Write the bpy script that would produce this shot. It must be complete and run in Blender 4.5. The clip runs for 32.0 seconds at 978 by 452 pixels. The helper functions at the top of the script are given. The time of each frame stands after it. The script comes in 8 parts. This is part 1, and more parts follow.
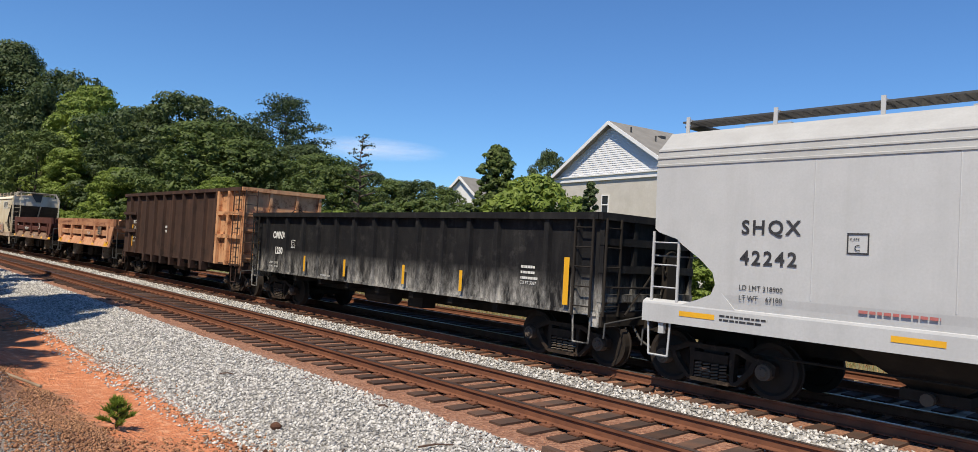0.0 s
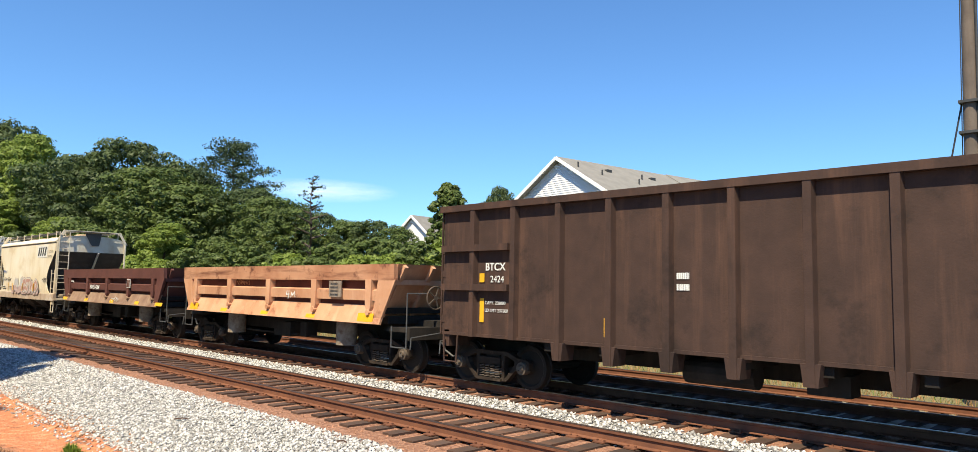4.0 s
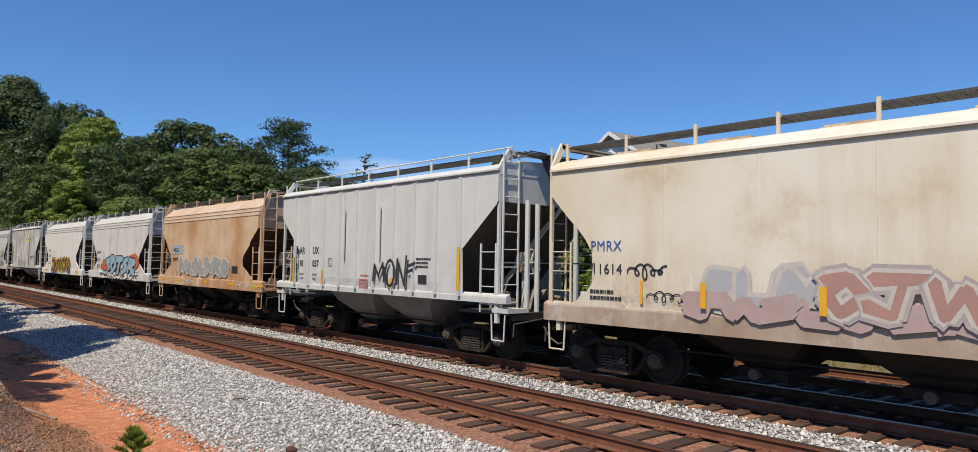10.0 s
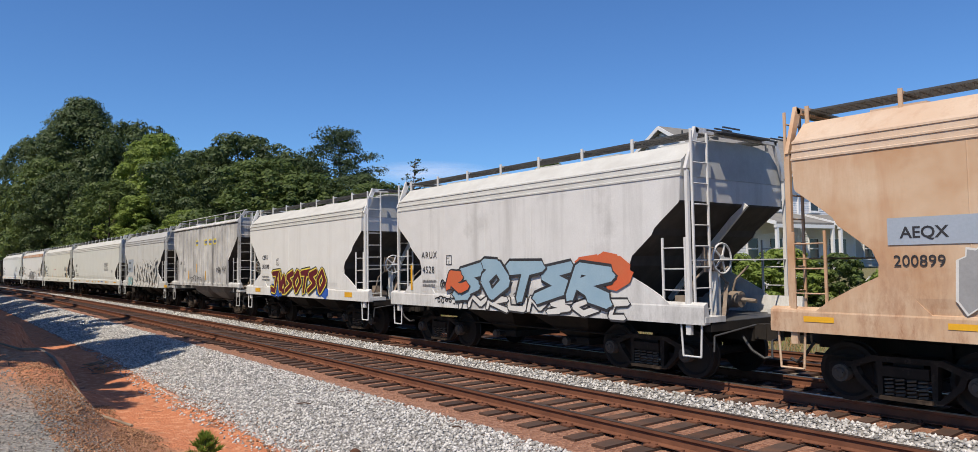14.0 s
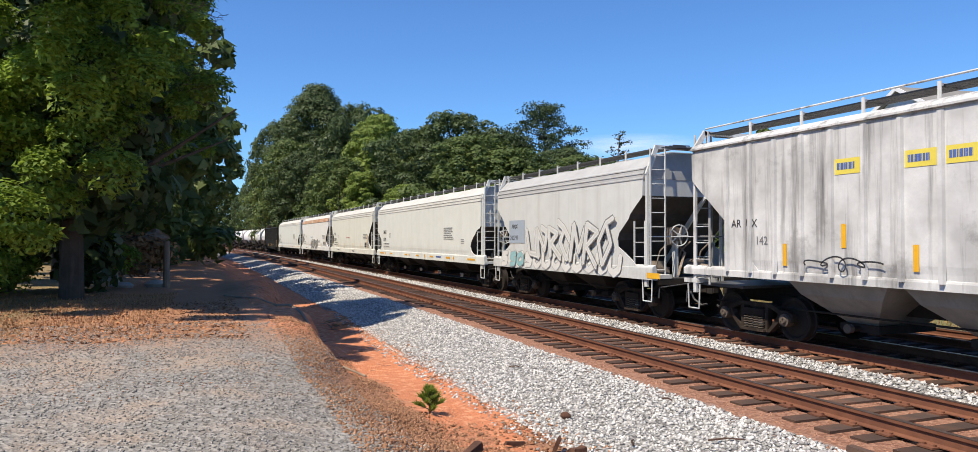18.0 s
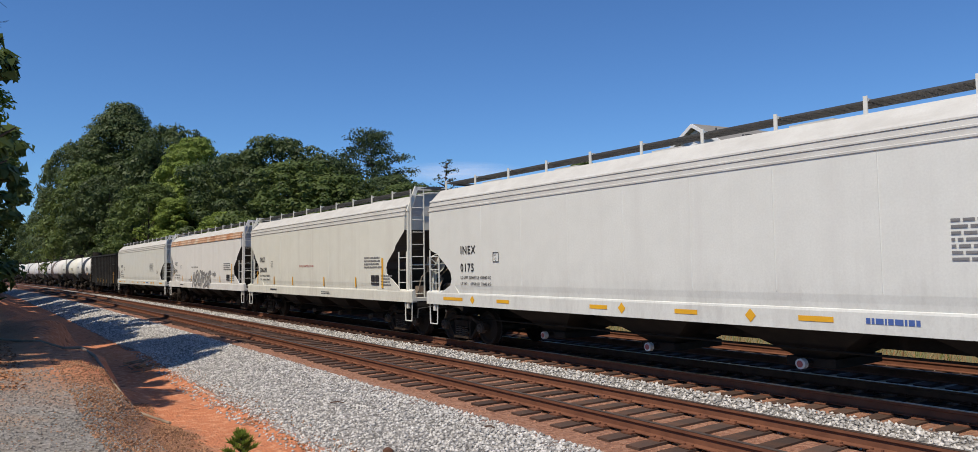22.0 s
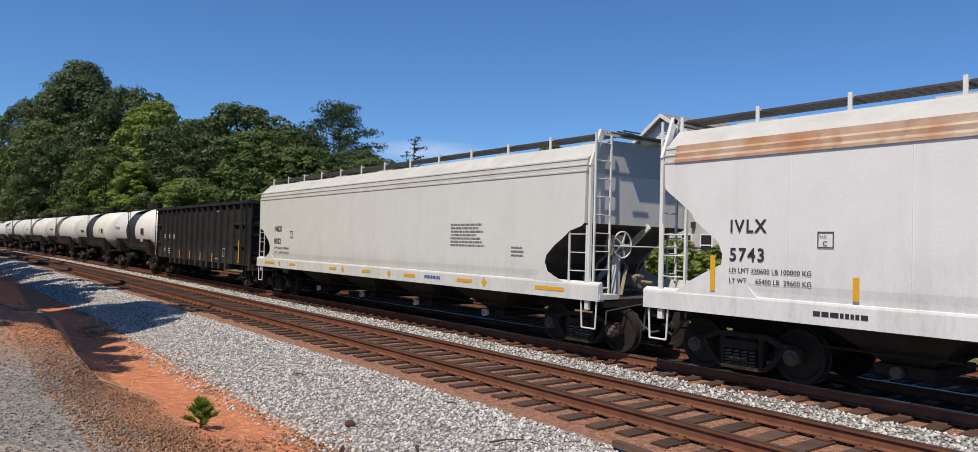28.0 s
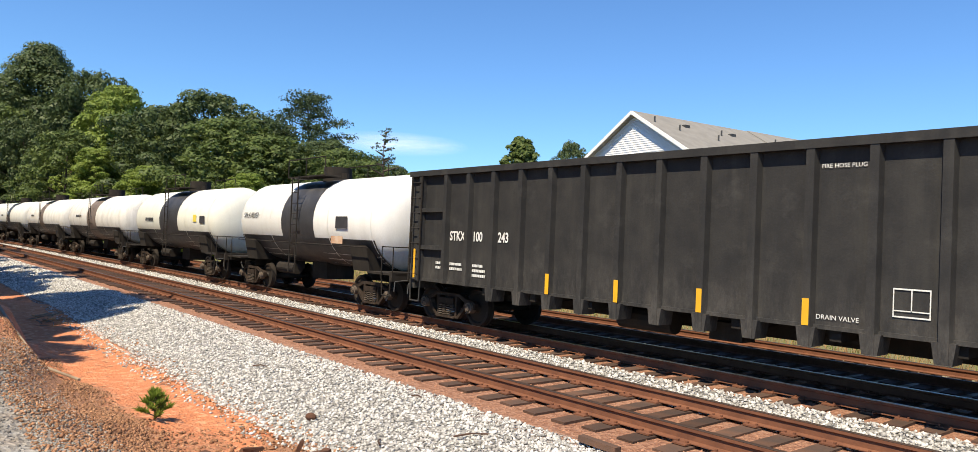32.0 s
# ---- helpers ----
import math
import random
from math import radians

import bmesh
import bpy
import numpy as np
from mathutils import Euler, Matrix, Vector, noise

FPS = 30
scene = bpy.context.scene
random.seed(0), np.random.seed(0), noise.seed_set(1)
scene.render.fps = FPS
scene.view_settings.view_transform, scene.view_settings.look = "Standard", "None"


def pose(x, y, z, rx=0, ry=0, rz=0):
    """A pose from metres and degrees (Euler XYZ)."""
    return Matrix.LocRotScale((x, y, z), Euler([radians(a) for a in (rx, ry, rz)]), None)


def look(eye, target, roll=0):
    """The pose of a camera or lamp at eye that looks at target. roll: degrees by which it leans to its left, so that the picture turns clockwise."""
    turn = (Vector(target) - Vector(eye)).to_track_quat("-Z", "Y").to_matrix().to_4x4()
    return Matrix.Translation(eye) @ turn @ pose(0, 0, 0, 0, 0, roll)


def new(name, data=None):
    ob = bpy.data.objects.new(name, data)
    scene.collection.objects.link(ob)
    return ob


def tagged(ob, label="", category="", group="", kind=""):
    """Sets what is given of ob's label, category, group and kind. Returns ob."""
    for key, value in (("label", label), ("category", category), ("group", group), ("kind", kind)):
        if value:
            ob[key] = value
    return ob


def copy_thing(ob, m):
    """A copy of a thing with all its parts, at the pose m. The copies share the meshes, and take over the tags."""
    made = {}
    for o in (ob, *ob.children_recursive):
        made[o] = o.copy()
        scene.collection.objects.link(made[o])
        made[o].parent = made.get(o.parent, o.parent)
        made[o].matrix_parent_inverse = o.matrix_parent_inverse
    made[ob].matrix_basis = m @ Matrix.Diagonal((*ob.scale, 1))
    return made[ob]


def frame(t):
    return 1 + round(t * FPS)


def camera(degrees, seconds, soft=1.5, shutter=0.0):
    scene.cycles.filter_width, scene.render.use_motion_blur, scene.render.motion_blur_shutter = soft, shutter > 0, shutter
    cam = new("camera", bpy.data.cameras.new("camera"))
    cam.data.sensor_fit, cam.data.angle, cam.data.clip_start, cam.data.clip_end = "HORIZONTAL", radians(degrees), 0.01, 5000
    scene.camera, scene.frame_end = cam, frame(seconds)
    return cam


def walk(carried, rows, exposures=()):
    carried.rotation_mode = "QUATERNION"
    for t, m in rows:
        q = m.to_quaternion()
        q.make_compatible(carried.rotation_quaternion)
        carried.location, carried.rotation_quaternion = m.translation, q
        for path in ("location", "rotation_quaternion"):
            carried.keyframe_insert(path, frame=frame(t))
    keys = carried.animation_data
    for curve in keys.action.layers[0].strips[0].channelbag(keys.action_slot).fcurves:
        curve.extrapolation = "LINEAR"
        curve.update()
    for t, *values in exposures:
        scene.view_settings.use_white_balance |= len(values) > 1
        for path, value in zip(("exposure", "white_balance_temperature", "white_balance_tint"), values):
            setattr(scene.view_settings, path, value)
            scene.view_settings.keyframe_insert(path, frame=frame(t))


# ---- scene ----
cam = camera(68.55, 32.0, soft=0.7)
# how the film's own exposure drifts, in stops
EXPOSURES = [(0, 0.2, 6850, 8), (1, 0.6, 7400, 8), (2, 0.82, 7400, 6), (4.5, 0.78, 7200, 4), (5, 0.74, 7100, 4), (6, 0.46, 6850, 7), (8, 0.28, 6620, 8), (9, 0.12, 6620, 8), (11, 0.0, 6620, 10), (12, 0.0, 6620, 10), (13, 0.08, 6620, 10), (16, -0.02, 6620, 10), (18, 0.44, 6620, 9), (19, 0.52, 6620, 9), (20, 0.56, 6700, 8), (21, 0.34, 6700, 9), (22, -0.08, 6620, 10), (24, 0.0, 6620, 10), (26, -0.06, 6620, 10), (29, -0.08, 6620, 10), (30, -0.04, 6620, 10), (31, 0.2, 6750, 9), (32, 0.68, 7250, 7)]
# seconds, place, yaw, pitch and roll of the hand-held camera
PATH = [
    (0.0, -0.072, 0.189, 2.058, 48.06, 1.89, 3.23),
    (0.5, -0.062, 0.155, 2.052, 46.14, 2.01, 3.79),
    (1.0, -0.004, 0.104, 2.065, 43.73, 2.91, 4.00),
    (1.5, 0.095, 0.082, 2.040, 43.72, 2.76, 4.95),
    (2.0, 0.111, 0.089, 2.054, 47.12, 3.26, 4.56),
    (2.5, 0.092, 0.092, 2.063, 45.80, 3.84, 2.20),
    (4.5, 0.266, -0.109, 1.974, 44.49, 5.14, 0.97),
    (5.0, 0.126, -0.140, 1.988, 46.33, 3.66, 0.73),
    (5.5, 0.135, -0.123, 2.010, 46.70, 4.37, 0.23),
    (6.0, 0.171, -0.119, 2.062, 46.70, 3.93, 0.71),
    (6.5, 0.214, -0.165, 2.018, 49.16, 4.69, 2.47),
    (7.0, 0.083, -0.146, 2.006, 50.60, 4.48, 1.46),
    (7.5, 0.068, -0.128, 1.981, 49.69, 3.94, 1.65),
    (8.0, 0.068, -0.101, 1.994, 49.75, 4.38, 2.44),
    (8.5, 0.044, -0.104, 1.991, 50.00, 3.98, 0.74),
    (9.0, -0.003, -0.114, 2.010, 50.99, 4.35, 0.17),
    (9.5, -0.106, -0.031, 2.079, 51.24, 3.14, 0.76),
    (10.0, -0.008, 0.113, 2.083, 48.47, 3.04, 0.97),
    (10.5, 0.001, 0.116, 2.087, 49.59, 2.38, 1.05),
    (11.0, 0.013, 0.130, 2.083, 49.80, 3.34, 0.56),
    (11.5, -0.001, 0.104, 2.093, 47.57, 1.77, -0.09),
    (12.0, -0.021, 0.119, 2.084, 49.94, 1.30, -0.84),
    (12.5, -0.031, 0.095, 2.090, 53.98, 1.75, -0.49),
    (13.0, 0.021, 0.111, 2.079, 53.82, 0.97, -0.73),
    (13.5, -0.023, 0.080, 2.091, 53.15, 2.42, -0.35),
    (15.5, 0.096, 0.018, 2.057, 52.18, 4.19, -2.17),
    (16.0, 0.039, -0.055, 2.038, 57.31, 3.67, -1.67),
    (16.5, 0.034, -0.129, 2.082, 61.86, 1.42, 0.02),
    (17.0, 0.016, -0.072, 2.049, 65.70, 1.36, 0.20),
    (17.5, 0.036, -0.056, 2.050, 67.48, 2.19, 0.17),
    (18.0, 0.045, -0.091, 2.038, 68.57, 1.08, 0.11),
    (18.5, 0.071, -0.095, 2.050, 70.42, 0.21, -0.69),
    (19.0, 0.088, -0.065, 2.039, 72.79, 1.74, 0.85),
    (19.5, 0.070, -0.074, 2.062, 69.32, 2.45, 1.69),
    (20.0, 0.117, -0.061, 2.036, 68.52, 0.96, 2.73),
    (20.5, 0.053, -0.047, 2.047, 64.86, 0.45, 2.72),
    (21.0, 0.038, 0.043, 2.079, 57.62, 0.74, 1.60),
    (21.5, -0.053, 0.008, 2.092, 57.41, 1.15, -0.04),
    (22.0, -0.047, 0.091, 2.073, 55.01, 3.14, -0.91),
    (22.5, -0.167, 0.065, 2.080, 57.94, 0.38, -4.57),
    (23.0, -0.147, 0.150, 2.050, 59.74, 0.13, -1.91),
    (23.5, -0.112, 0.086, 2.035, 55.78, -1.85, -0.35),
    (24.0, -0.102, 0.031, 2.049, 53.62, -2.55, -1.14),
    (24.5, -0.014, -0.057, 2.054, 50.43, -3.61, -0.26),
    (25.0, -0.006, -0.077, 2.066, 53.69, -1.08, -0.39),
    (25.5, -0.017, -0.065, 2.068, 53.71, 0.64, 0.34),
    (26.0, -0.025, -0.013, 2.059, 55.98, 0.66, 1.57),
    (26.5, -0.031, -0.037, 2.067, 55.57, 1.53, 0.59),
    (28.5, -0.062, -0.001, 2.024, 51.75, 1.47, 1.89),
    (29.0, -0.091, -0.021, 1.999, 53.54, 1.92, 1.01),
    (29.5, -0.174, -0.003, 2.023, 55.02, 1.09, 1.40),
    (30.0, -0.159, 0.006, 2.026, 53.32, 0.42, 2.42),
    (30.5, -0.173, -0.035, 2.016, 53.32, 0.10, 2.62),
    (31.0, -0.160, 0.020, 2.017, 53.06, 0.02, 1.24),
    (31.5, -0.177, 0.110, 2.019, 52.25, 0.66, 1.44),
    (32.0, -0.185, 0.129, 2.002, 49.78, 1.25, 2.51),
]
walk(cam, [(t, pose(x, y, z, 0, 0, yaw) @ pose(0, 0, 0, 90 + pitch, 0, 0) @ pose(0, 0, 0, 0, 0, roll)) for t, x, y, z, yaw, pitch, roll in PATH], EXPOSURES)

# world, sun and exposure
SUN_FROM = Vector((0.20, -0.50, 0.84)).normalized()
world = bpy.data.worlds.new("sky_world")
scene.world = world
world.use_nodes = True
wn, wl = world.node_tree.nodes, world.node_tree.links
sky = wn.new("ShaderNodeTexSky")
sky.sky_type, sky.sun_disc = "NISHITA", False
sky.sun_elevation = math.asin(SUN_FROM.z)
sky.sun_rotation = math.atan2(SUN_FROM.x, SUN_FROM.y)
sky.air_density, sky.dust_density, sky.ozone_density = 1.0, 0.0, 5.0
# a clear, deep blue summer sky
deep = wn.new("ShaderNodeMix")
deep.data_type, deep.blend_type = "RGBA", "MULTIPLY"
deep.inputs[0].default_value, deep.inputs[7].default_value = 1.0, (0.68, 1.0, 1.36, 1)
wl.new(sky.outputs[0], deep.inputs[6])
wl.new(deep.outputs[2], wn["Background"].inputs[0])
wn["Background"].inputs[1].default_value = 0.092
sun = new("sun", bpy.data.lights.new("sun", "SUN"))
sun.data.energy, sun.data.angle, sun.data.color = 5.0, radians(0.53), (1.0, 0.90, 0.75)
sun.matrix_world = look(SUN_FROM * 60, (0, 0, 0))

# ---- materials ----
def mat(name, c1, c2=None, rough=0.7, metal=0.0, scale=2.0, fine=30.0, bump=0.15, streak=None, streak_amt=0.5, streak_scale=(3.0, 3.0, 0.25), spots=None, spot_amt=0.5, spot_scale=1.5, coat=0.0, island=0.0, rand=0.0, low=None, spec=0.3):
    """A painted, rusty or earthy surface: two tones in broad patches, fine grain, streaks that run down and spots of wear."""
    m = bpy.data.materials.new(name)
    m.use_nodes = True
    n, l = m.node_tree.nodes, m.node_tree.links
    b = n["Principled BSDF"]
    c2 = c2 or tuple(x * 0.8 for x in c1)
    tc = n.new("ShaderNodeTexCoord")
    def tex(sc, detail=4.0, vec=None, rough_=0.6):
        t = n.new("ShaderNodeTexNoise")
        t.inputs["Scale"].default_value, t.inputs["Detail"].default_value, t.inputs["Roughness"].default_value = sc, detail, rough_
        l.new(vec or tc.outputs["Object"], t.inputs["Vector"])
        return t.outputs[0]
    def ramp(src, a, z):
        r = n.new("ShaderNodeMapRange")
        r.inputs[1].default_value, r.inputs[2].default_value = a, z
        l.new(src, r.inputs[0])
        return r.outputs[0]
    def mix(fac, a, c, k=1.0):
        x = n.new("ShaderNodeMix")
        x.data_type = "RGBA"
        if k != 1.0:
            u = n.new("ShaderNodeMath")
            u.operation = "MULTIPLY"
            u.inputs[1].default_value = k
            l.new(fac, u.inputs[0])
            fac = u.outputs[0]
        l.new(fac, x.inputs[0])
        for s, i in ((a, 6), (c, 7)):
            if isinstance(s, tuple):
                x.inputs[i].default_value = (*s, 1)
            else:
                l.new(s, x.inputs[i])
        return x.outputs[2]
    col = mix(ramp(tex(scale), 0.35, 0.65), c1, c2)
    grain = tex(fine, 3.0)
    col = mix(ramp(grain, 0.3, 0.75), col, tuple(x * 0.72 for x in c1), 0.35)
    if streak:
        mp = n.new("ShaderNodeMapping")
        mp.inputs["Scale"].default_value = streak_scale
        l.new(tc.outputs["Object"], mp.inputs[0])
        col = mix(ramp(tex(1.0, 6.0, mp.outputs[0], 0.65), 0.5, 0.72), col, streak, streak_amt)
    if spots:
        col = mix(ramp(tex(spot_scale, 8.0, None, 0.7), 0.55, 0.66), col, spots, spot_amt)
    if low:
        # scuffs and dust that thicken towards the sill, from height low[1] down to low[0]
        sx, mp2, mu = n.new("ShaderNodeSeparateXYZ"), n.new("ShaderNodeMapping"), n.new("ShaderNodeMath")
        l.new(tc.outputs["Object"], sx.inputs[0])
        mp2.inputs["Scale"].default_value = (2.2, 2.2, 0.55)
        l.new(tc.outputs["Object"], mp2.inputs[0])
        mu.operation = "MULTIPLY"
        l.new(ramp(sx.outputs[2], low[1], low[0]), mu.inputs[0])
        l.new(ramp(tex(1.0, 9.0, mp2.outputs[0], 0.78), 0.40, 0.58), mu.inputs[1])
        fleck = n.new("ShaderNodeMapRange")
        mp3, m3 = n.new("ShaderNodeMapping"), n.new("ShaderNodeMath")
        mp3.inputs["Scale"].default_value = (7.0, 7.0, 3.0)
        l.new(tc.outputs["Object"], mp3.inputs[0])
        fleck.inputs[1].default_value, fleck.inputs[2].default_value, fleck.inputs[3].default_value = 0.45, 0.56, 0.45
        l.new(tex(1.0, 9.0, mp3.outputs[0], 0.8), fleck.inputs[0])
        m3.operation = "MULTIPLY"
        l.new(mu.outputs[0], m3.inputs[0])
        l.new(fleck.outputs[0], m3.inputs[1])
        col = mix(m3.outputs[0], col, low[2], low[3])
    if island or rand:
        g = n.new("ShaderNodeNewGeometry") if island else n.new("ShaderNodeObjectInfo")
        hv = n.new("ShaderNodeHueSaturation")
        l.new(ramp(g.outputs["Random Per Island" if island else "Random"], 0, 1), hv.inputs["Value"])
        k = island or rand
        hv.inputs["Value"].links[0].from_node.inputs[3].default_value = 1 - k
        hv.inputs["Value"].links[0].from_node.inputs[4].default_value = 1 + k
        l.new(col, hv.inputs["Color"])
        col = hv.outputs[0]
    l.new(col, b.inputs["Base Color"])
    b.inputs["Roughness"].default_value, b.inputs["Metallic"].default_value = rough, metal
    b.inputs["Specular IOR Level"].default_value = spec
    if coat:
        b.inputs["Coat Weight"].default_value = coat
    if bump:
        bp = n.new("ShaderNodeBump")
        bp.inputs["Strength"].default_value, bp.inputs["Distance"].default_value = bump, 0.02
        l.new(grain, bp.inputs["Height"])
        l.new(bp.outputs[0], b.inputs["Normal"])
    return m


M_BLACK = mat("black_paint", (0.028, 0.028, 0.029), (0.040, 0.039, 0.038), 0.62, streak=(0.07, 0.067, 0.06), streak_amt=0.3, spots=(0.24, 0.23, 0.21), spot_amt=0.06, low=(0.9, 1.9, (0.12, 0.11, 0.10), 0.5), spec=0.1)
M_OLDBLACK = mat("scuffed_black_paint", (0.013, 0.013, 0.015), (0.02, 0.02, 0.021), 0.6, streak=(0.06, 0.058, 0.055), streak_amt=0.3, streak_scale=(4, 4, 0.5), spots=(0.20, 0.19, 0.18), spot_amt=0.10, spot_scale=2.5, low=(0.95, 1.72, (0.52, 0.505, 0.475), 1.0), spec=0.1)
M_BROWN = mat("weathered_brown_paint", (0.062, 0.034, 0.026), (0.042, 0.024, 0.019), 0.8, streak=(0.15, 0.075, 0.048), streak_amt=0.45, spots=(0.02, 0.013, 0.011), spot_amt=0.7, spot_scale=1.1)
M_RUSTORANGE = mat("flaking_orange_rust", (0.66, 0.38, 0.21), (0.50, 0.22, 0.10), 0.85, scale=2.4, streak=(0.16, 0.055, 0.03), streak_amt=0.6, spots=(0.10, 0.035, 0.02), spot_amt=0.95, spot_scale=2.4)
M_SCRAPED = mat("rust_scraped_orange_paint", (0.56, 0.30, 0.18), (0.36, 0.15, 0.08), 0.75, scale=0.7, streak=(0.13, 0.042, 0.024), streak_amt=0.9, streak_scale=(0.45, 0.45, 5.0), spots=(0.12, 0.038, 0.024), spot_amt=1.0, spot_scale=1.3)
M_SLOT = mat("dark_red_rusted_steel", (0.16, 0.045, 0.028), (0.11, 0.032, 0.022), 0.8)
M_ORANGE = mat("faded_orange_paint", (0.58, 0.32, 0.195), (0.49, 0.235, 0.13), 0.7, scale=1.2, streak=(0.66, 0.42, 0.28), streak_amt=0.5, spots=(0.20, 0.07, 0.035), spot_amt=0.7, spot_scale=1.3)
M_MAROON = mat("faded_maroon_paint", (0.13, 0.05, 0.04), (0.10, 0.038, 0.032), 0.75, spots=(0.06, 0.025, 0.02), spot_amt=0.4)
M_TAN = mat("dirty_tan_steel", (0.30, 0.20, 0.14), (0.20, 0.12, 0.085), 0.8, streak=(0.13, 0.07, 0.05), spots=(0.10, 0.05, 0.035))
M_GREY = mat("light_grey_paint", (0.50, 0.51, 0.52), (0.46, 0.47, 0.48), 0.5, bump=0.03, streak=(0.36, 0.36, 0.36), streak_amt=0.3, spots=(0.33, 0.32, 0.31), spot_amt=0.1)
M_CREAM = mat("stained_cream_paint", (0.74, 0.70, 0.60), (0.62, 0.52, 0.35), 0.6, bump=0.04, scale=0.35, streak=(0.44, 0.29, 0.16), streak_amt=0.3, streak_scale=(1.5, 1.5, 0.2), spots=(0.42, 0.26, 0.13), spot_amt=0.3, spot_scale=0.7, low=(1.1, 2.5, (0.44, 0.29, 0.165), 0.95))
M_CREAMSILL = mat("grimy_cream_sill_paint", (0.46, 0.37, 0.29), (0.34, 0.24, 0.17), 0.75, scale=1.2, bump=0.05, streak=(0.20, 0.13, 0.09), streak_amt=0.5, spots=(0.58, 0.54, 0.50), spot_amt=0.5, spot_scale=1.6)
M_PALE = mat("pale_grey_paint", (0.62, 0.63, 0.615), (0.57, 0.58, 0.565), 0.6, bump=0.03, streak=(0.38, 0.365, 0.34), streak_amt=0.4, streak_scale=(2.2, 2.2, 0.12), low=(1.2, 2.6, (0.36, 0.35, 0.33), 0.5))
M_RUSTCREAM = mat("rust_washed_cream_paint", (0.68, 0.53, 0.38), (0.47, 0.245, 0.115), 0.7, scale=0.55, bump=0.05, streak=(0.42, 0.18, 0.075), streak_amt=0.7, streak_scale=(1.1, 1.1, 0.16), spots=(0.34, 0.14, 0.06), spot_amt=0.25, spot_scale=0.6, low=(1.2, 2.6, (0.30, 0.13, 0.06), 0.7))
M_OFFWHITE = mat("off_white_paint", (0.71, 0.725, 0.69), (0.67, 0.685, 0.65), 0.5, bump=0.02, streak=(0.54, 0.53, 0.51), streak_amt=0.25, streak_scale=(2.2, 2.2, 0.12), low=(1.3, 2.2, (0.40, 0.39, 0.37), 0.4))
M_WHITE = mat("white_paint", (0.78, 0.78, 0.765), (0.74, 0.74, 0.725), 0.5, bump=0.02, streak=(0.52, 0.50, 0.47), streak_amt=0.28, streak_scale=(2.2, 2.2, 0.12), low=(1.2, 2.4, (0.42, 0.405, 0.38), 0.5))
M_WHITE2 = mat("warm_white_paint", (0.73, 0.735, 0.67), (0.69, 0.695, 0.63), 0.5, bump=0.02, streak=(0.50, 0.47, 0.42), streak_amt=0.3, streak_scale=(2.2, 2.2, 0.12), low=(1.2, 2.4, (0.44, 0.42, 0.37), 0.45))
M_DIRTYWHITE = mat("dirty_white_paint", (0.70, 0.695, 0.68), (0.64, 0.635, 0.62), 0.6, bump=0.03, streak=(0.30, 0.29, 0.28), streak_amt=0.5, streak_scale=(2.0, 2.0, 0.12), low=(1.2, 2.2, (0.30, 0.29, 0.27), 0.6), spots=(0.33, 0.32, 0.31), spot_amt=0.35, spot_scale=0.6)
M_RUSTBAND = mat("rusty_white_paint", (0.60, 0.50, 0.40), (0.46, 0.20, 0.085), 0.7, scale=0.9, streak=(0.34, 0.14, 0.07), streak_amt=0.8, streak_scale=(0.7, 0.7, 3.0), spots=(0.30, 0.12, 0.06), spot_amt=0.6)
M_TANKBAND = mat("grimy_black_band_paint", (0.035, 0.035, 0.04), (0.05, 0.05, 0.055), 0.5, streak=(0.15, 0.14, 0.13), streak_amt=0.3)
M_UNDER = mat("grimy_undercarriage", (0.016, 0.0135, 0.012), (0.027, 0.022, 0.018), 0.9, streak=(0.055, 0.042, 0.032), streak_amt=0.4)
# slope sheet colours carry the shade under the car ends; the rust is real
M_SLOPE = mat("shade_dark_slope_sheet_paint", (0.075, 0.068, 0.062), (0.05, 0.045, 0.041), 0.85, streak=(0.13, 0.115, 0.10), streak_amt=0.35)
M_SLOPERUST = mat("shade_dark_rusty_slope_sheet", (0.10, 0.05, 0.03), (0.065, 0.033, 0.022), 0.85, streak=(0.22, 0.10, 0.05), streak_amt=0.4)
M_CAST = mat("dusty_cast_steel", (0.125, 0.097, 0.076), (0.07, 0.053, 0.042), 0.85, spots=(0.05, 0.035, 0.028), spot_amt=0.4, spot_scale=6)
# side frame steel: grime plus the shade under the sills in one dark colour
M_FRAME = mat("grimy_shaded_cast_steel", (0.042, 0.030, 0.023), (0.022, 0.016, 0.013), 0.85, spots=(0.12, 0.085, 0.062), spot_amt=0.5, spot_scale=5, spec=0.15)
M_RIGGING = mat("dusty_tan_brake_gear", (0.30, 0.25, 0.20), (0.17, 0.12, 0.09), 0.85, scale=6, spots=(0.12, 0.06, 0.035), spot_amt=0.6, spot_scale=9)
# roof paints toned below the walls to offset sun glare; streaks are dirt
M_ROOFDIM = mat("dimmed_white_roof_paint", (0.56, 0.56, 0.535), (0.49, 0.485, 0.46), 0.7, bump=0.03, streak=(0.36, 0.345, 0.32), streak_amt=0.4, streak_scale=(0.8, 2.5, 2.5))
M_ROOFGREY = mat("dimmed_grey_roof_paint", (0.42, 0.425, 0.425), (0.37, 0.37, 0.37), 0.7, bump=0.03, streak=(0.28, 0.275, 0.27), streak_amt=0.4, streak_scale=(0.8, 2.5, 2.5))
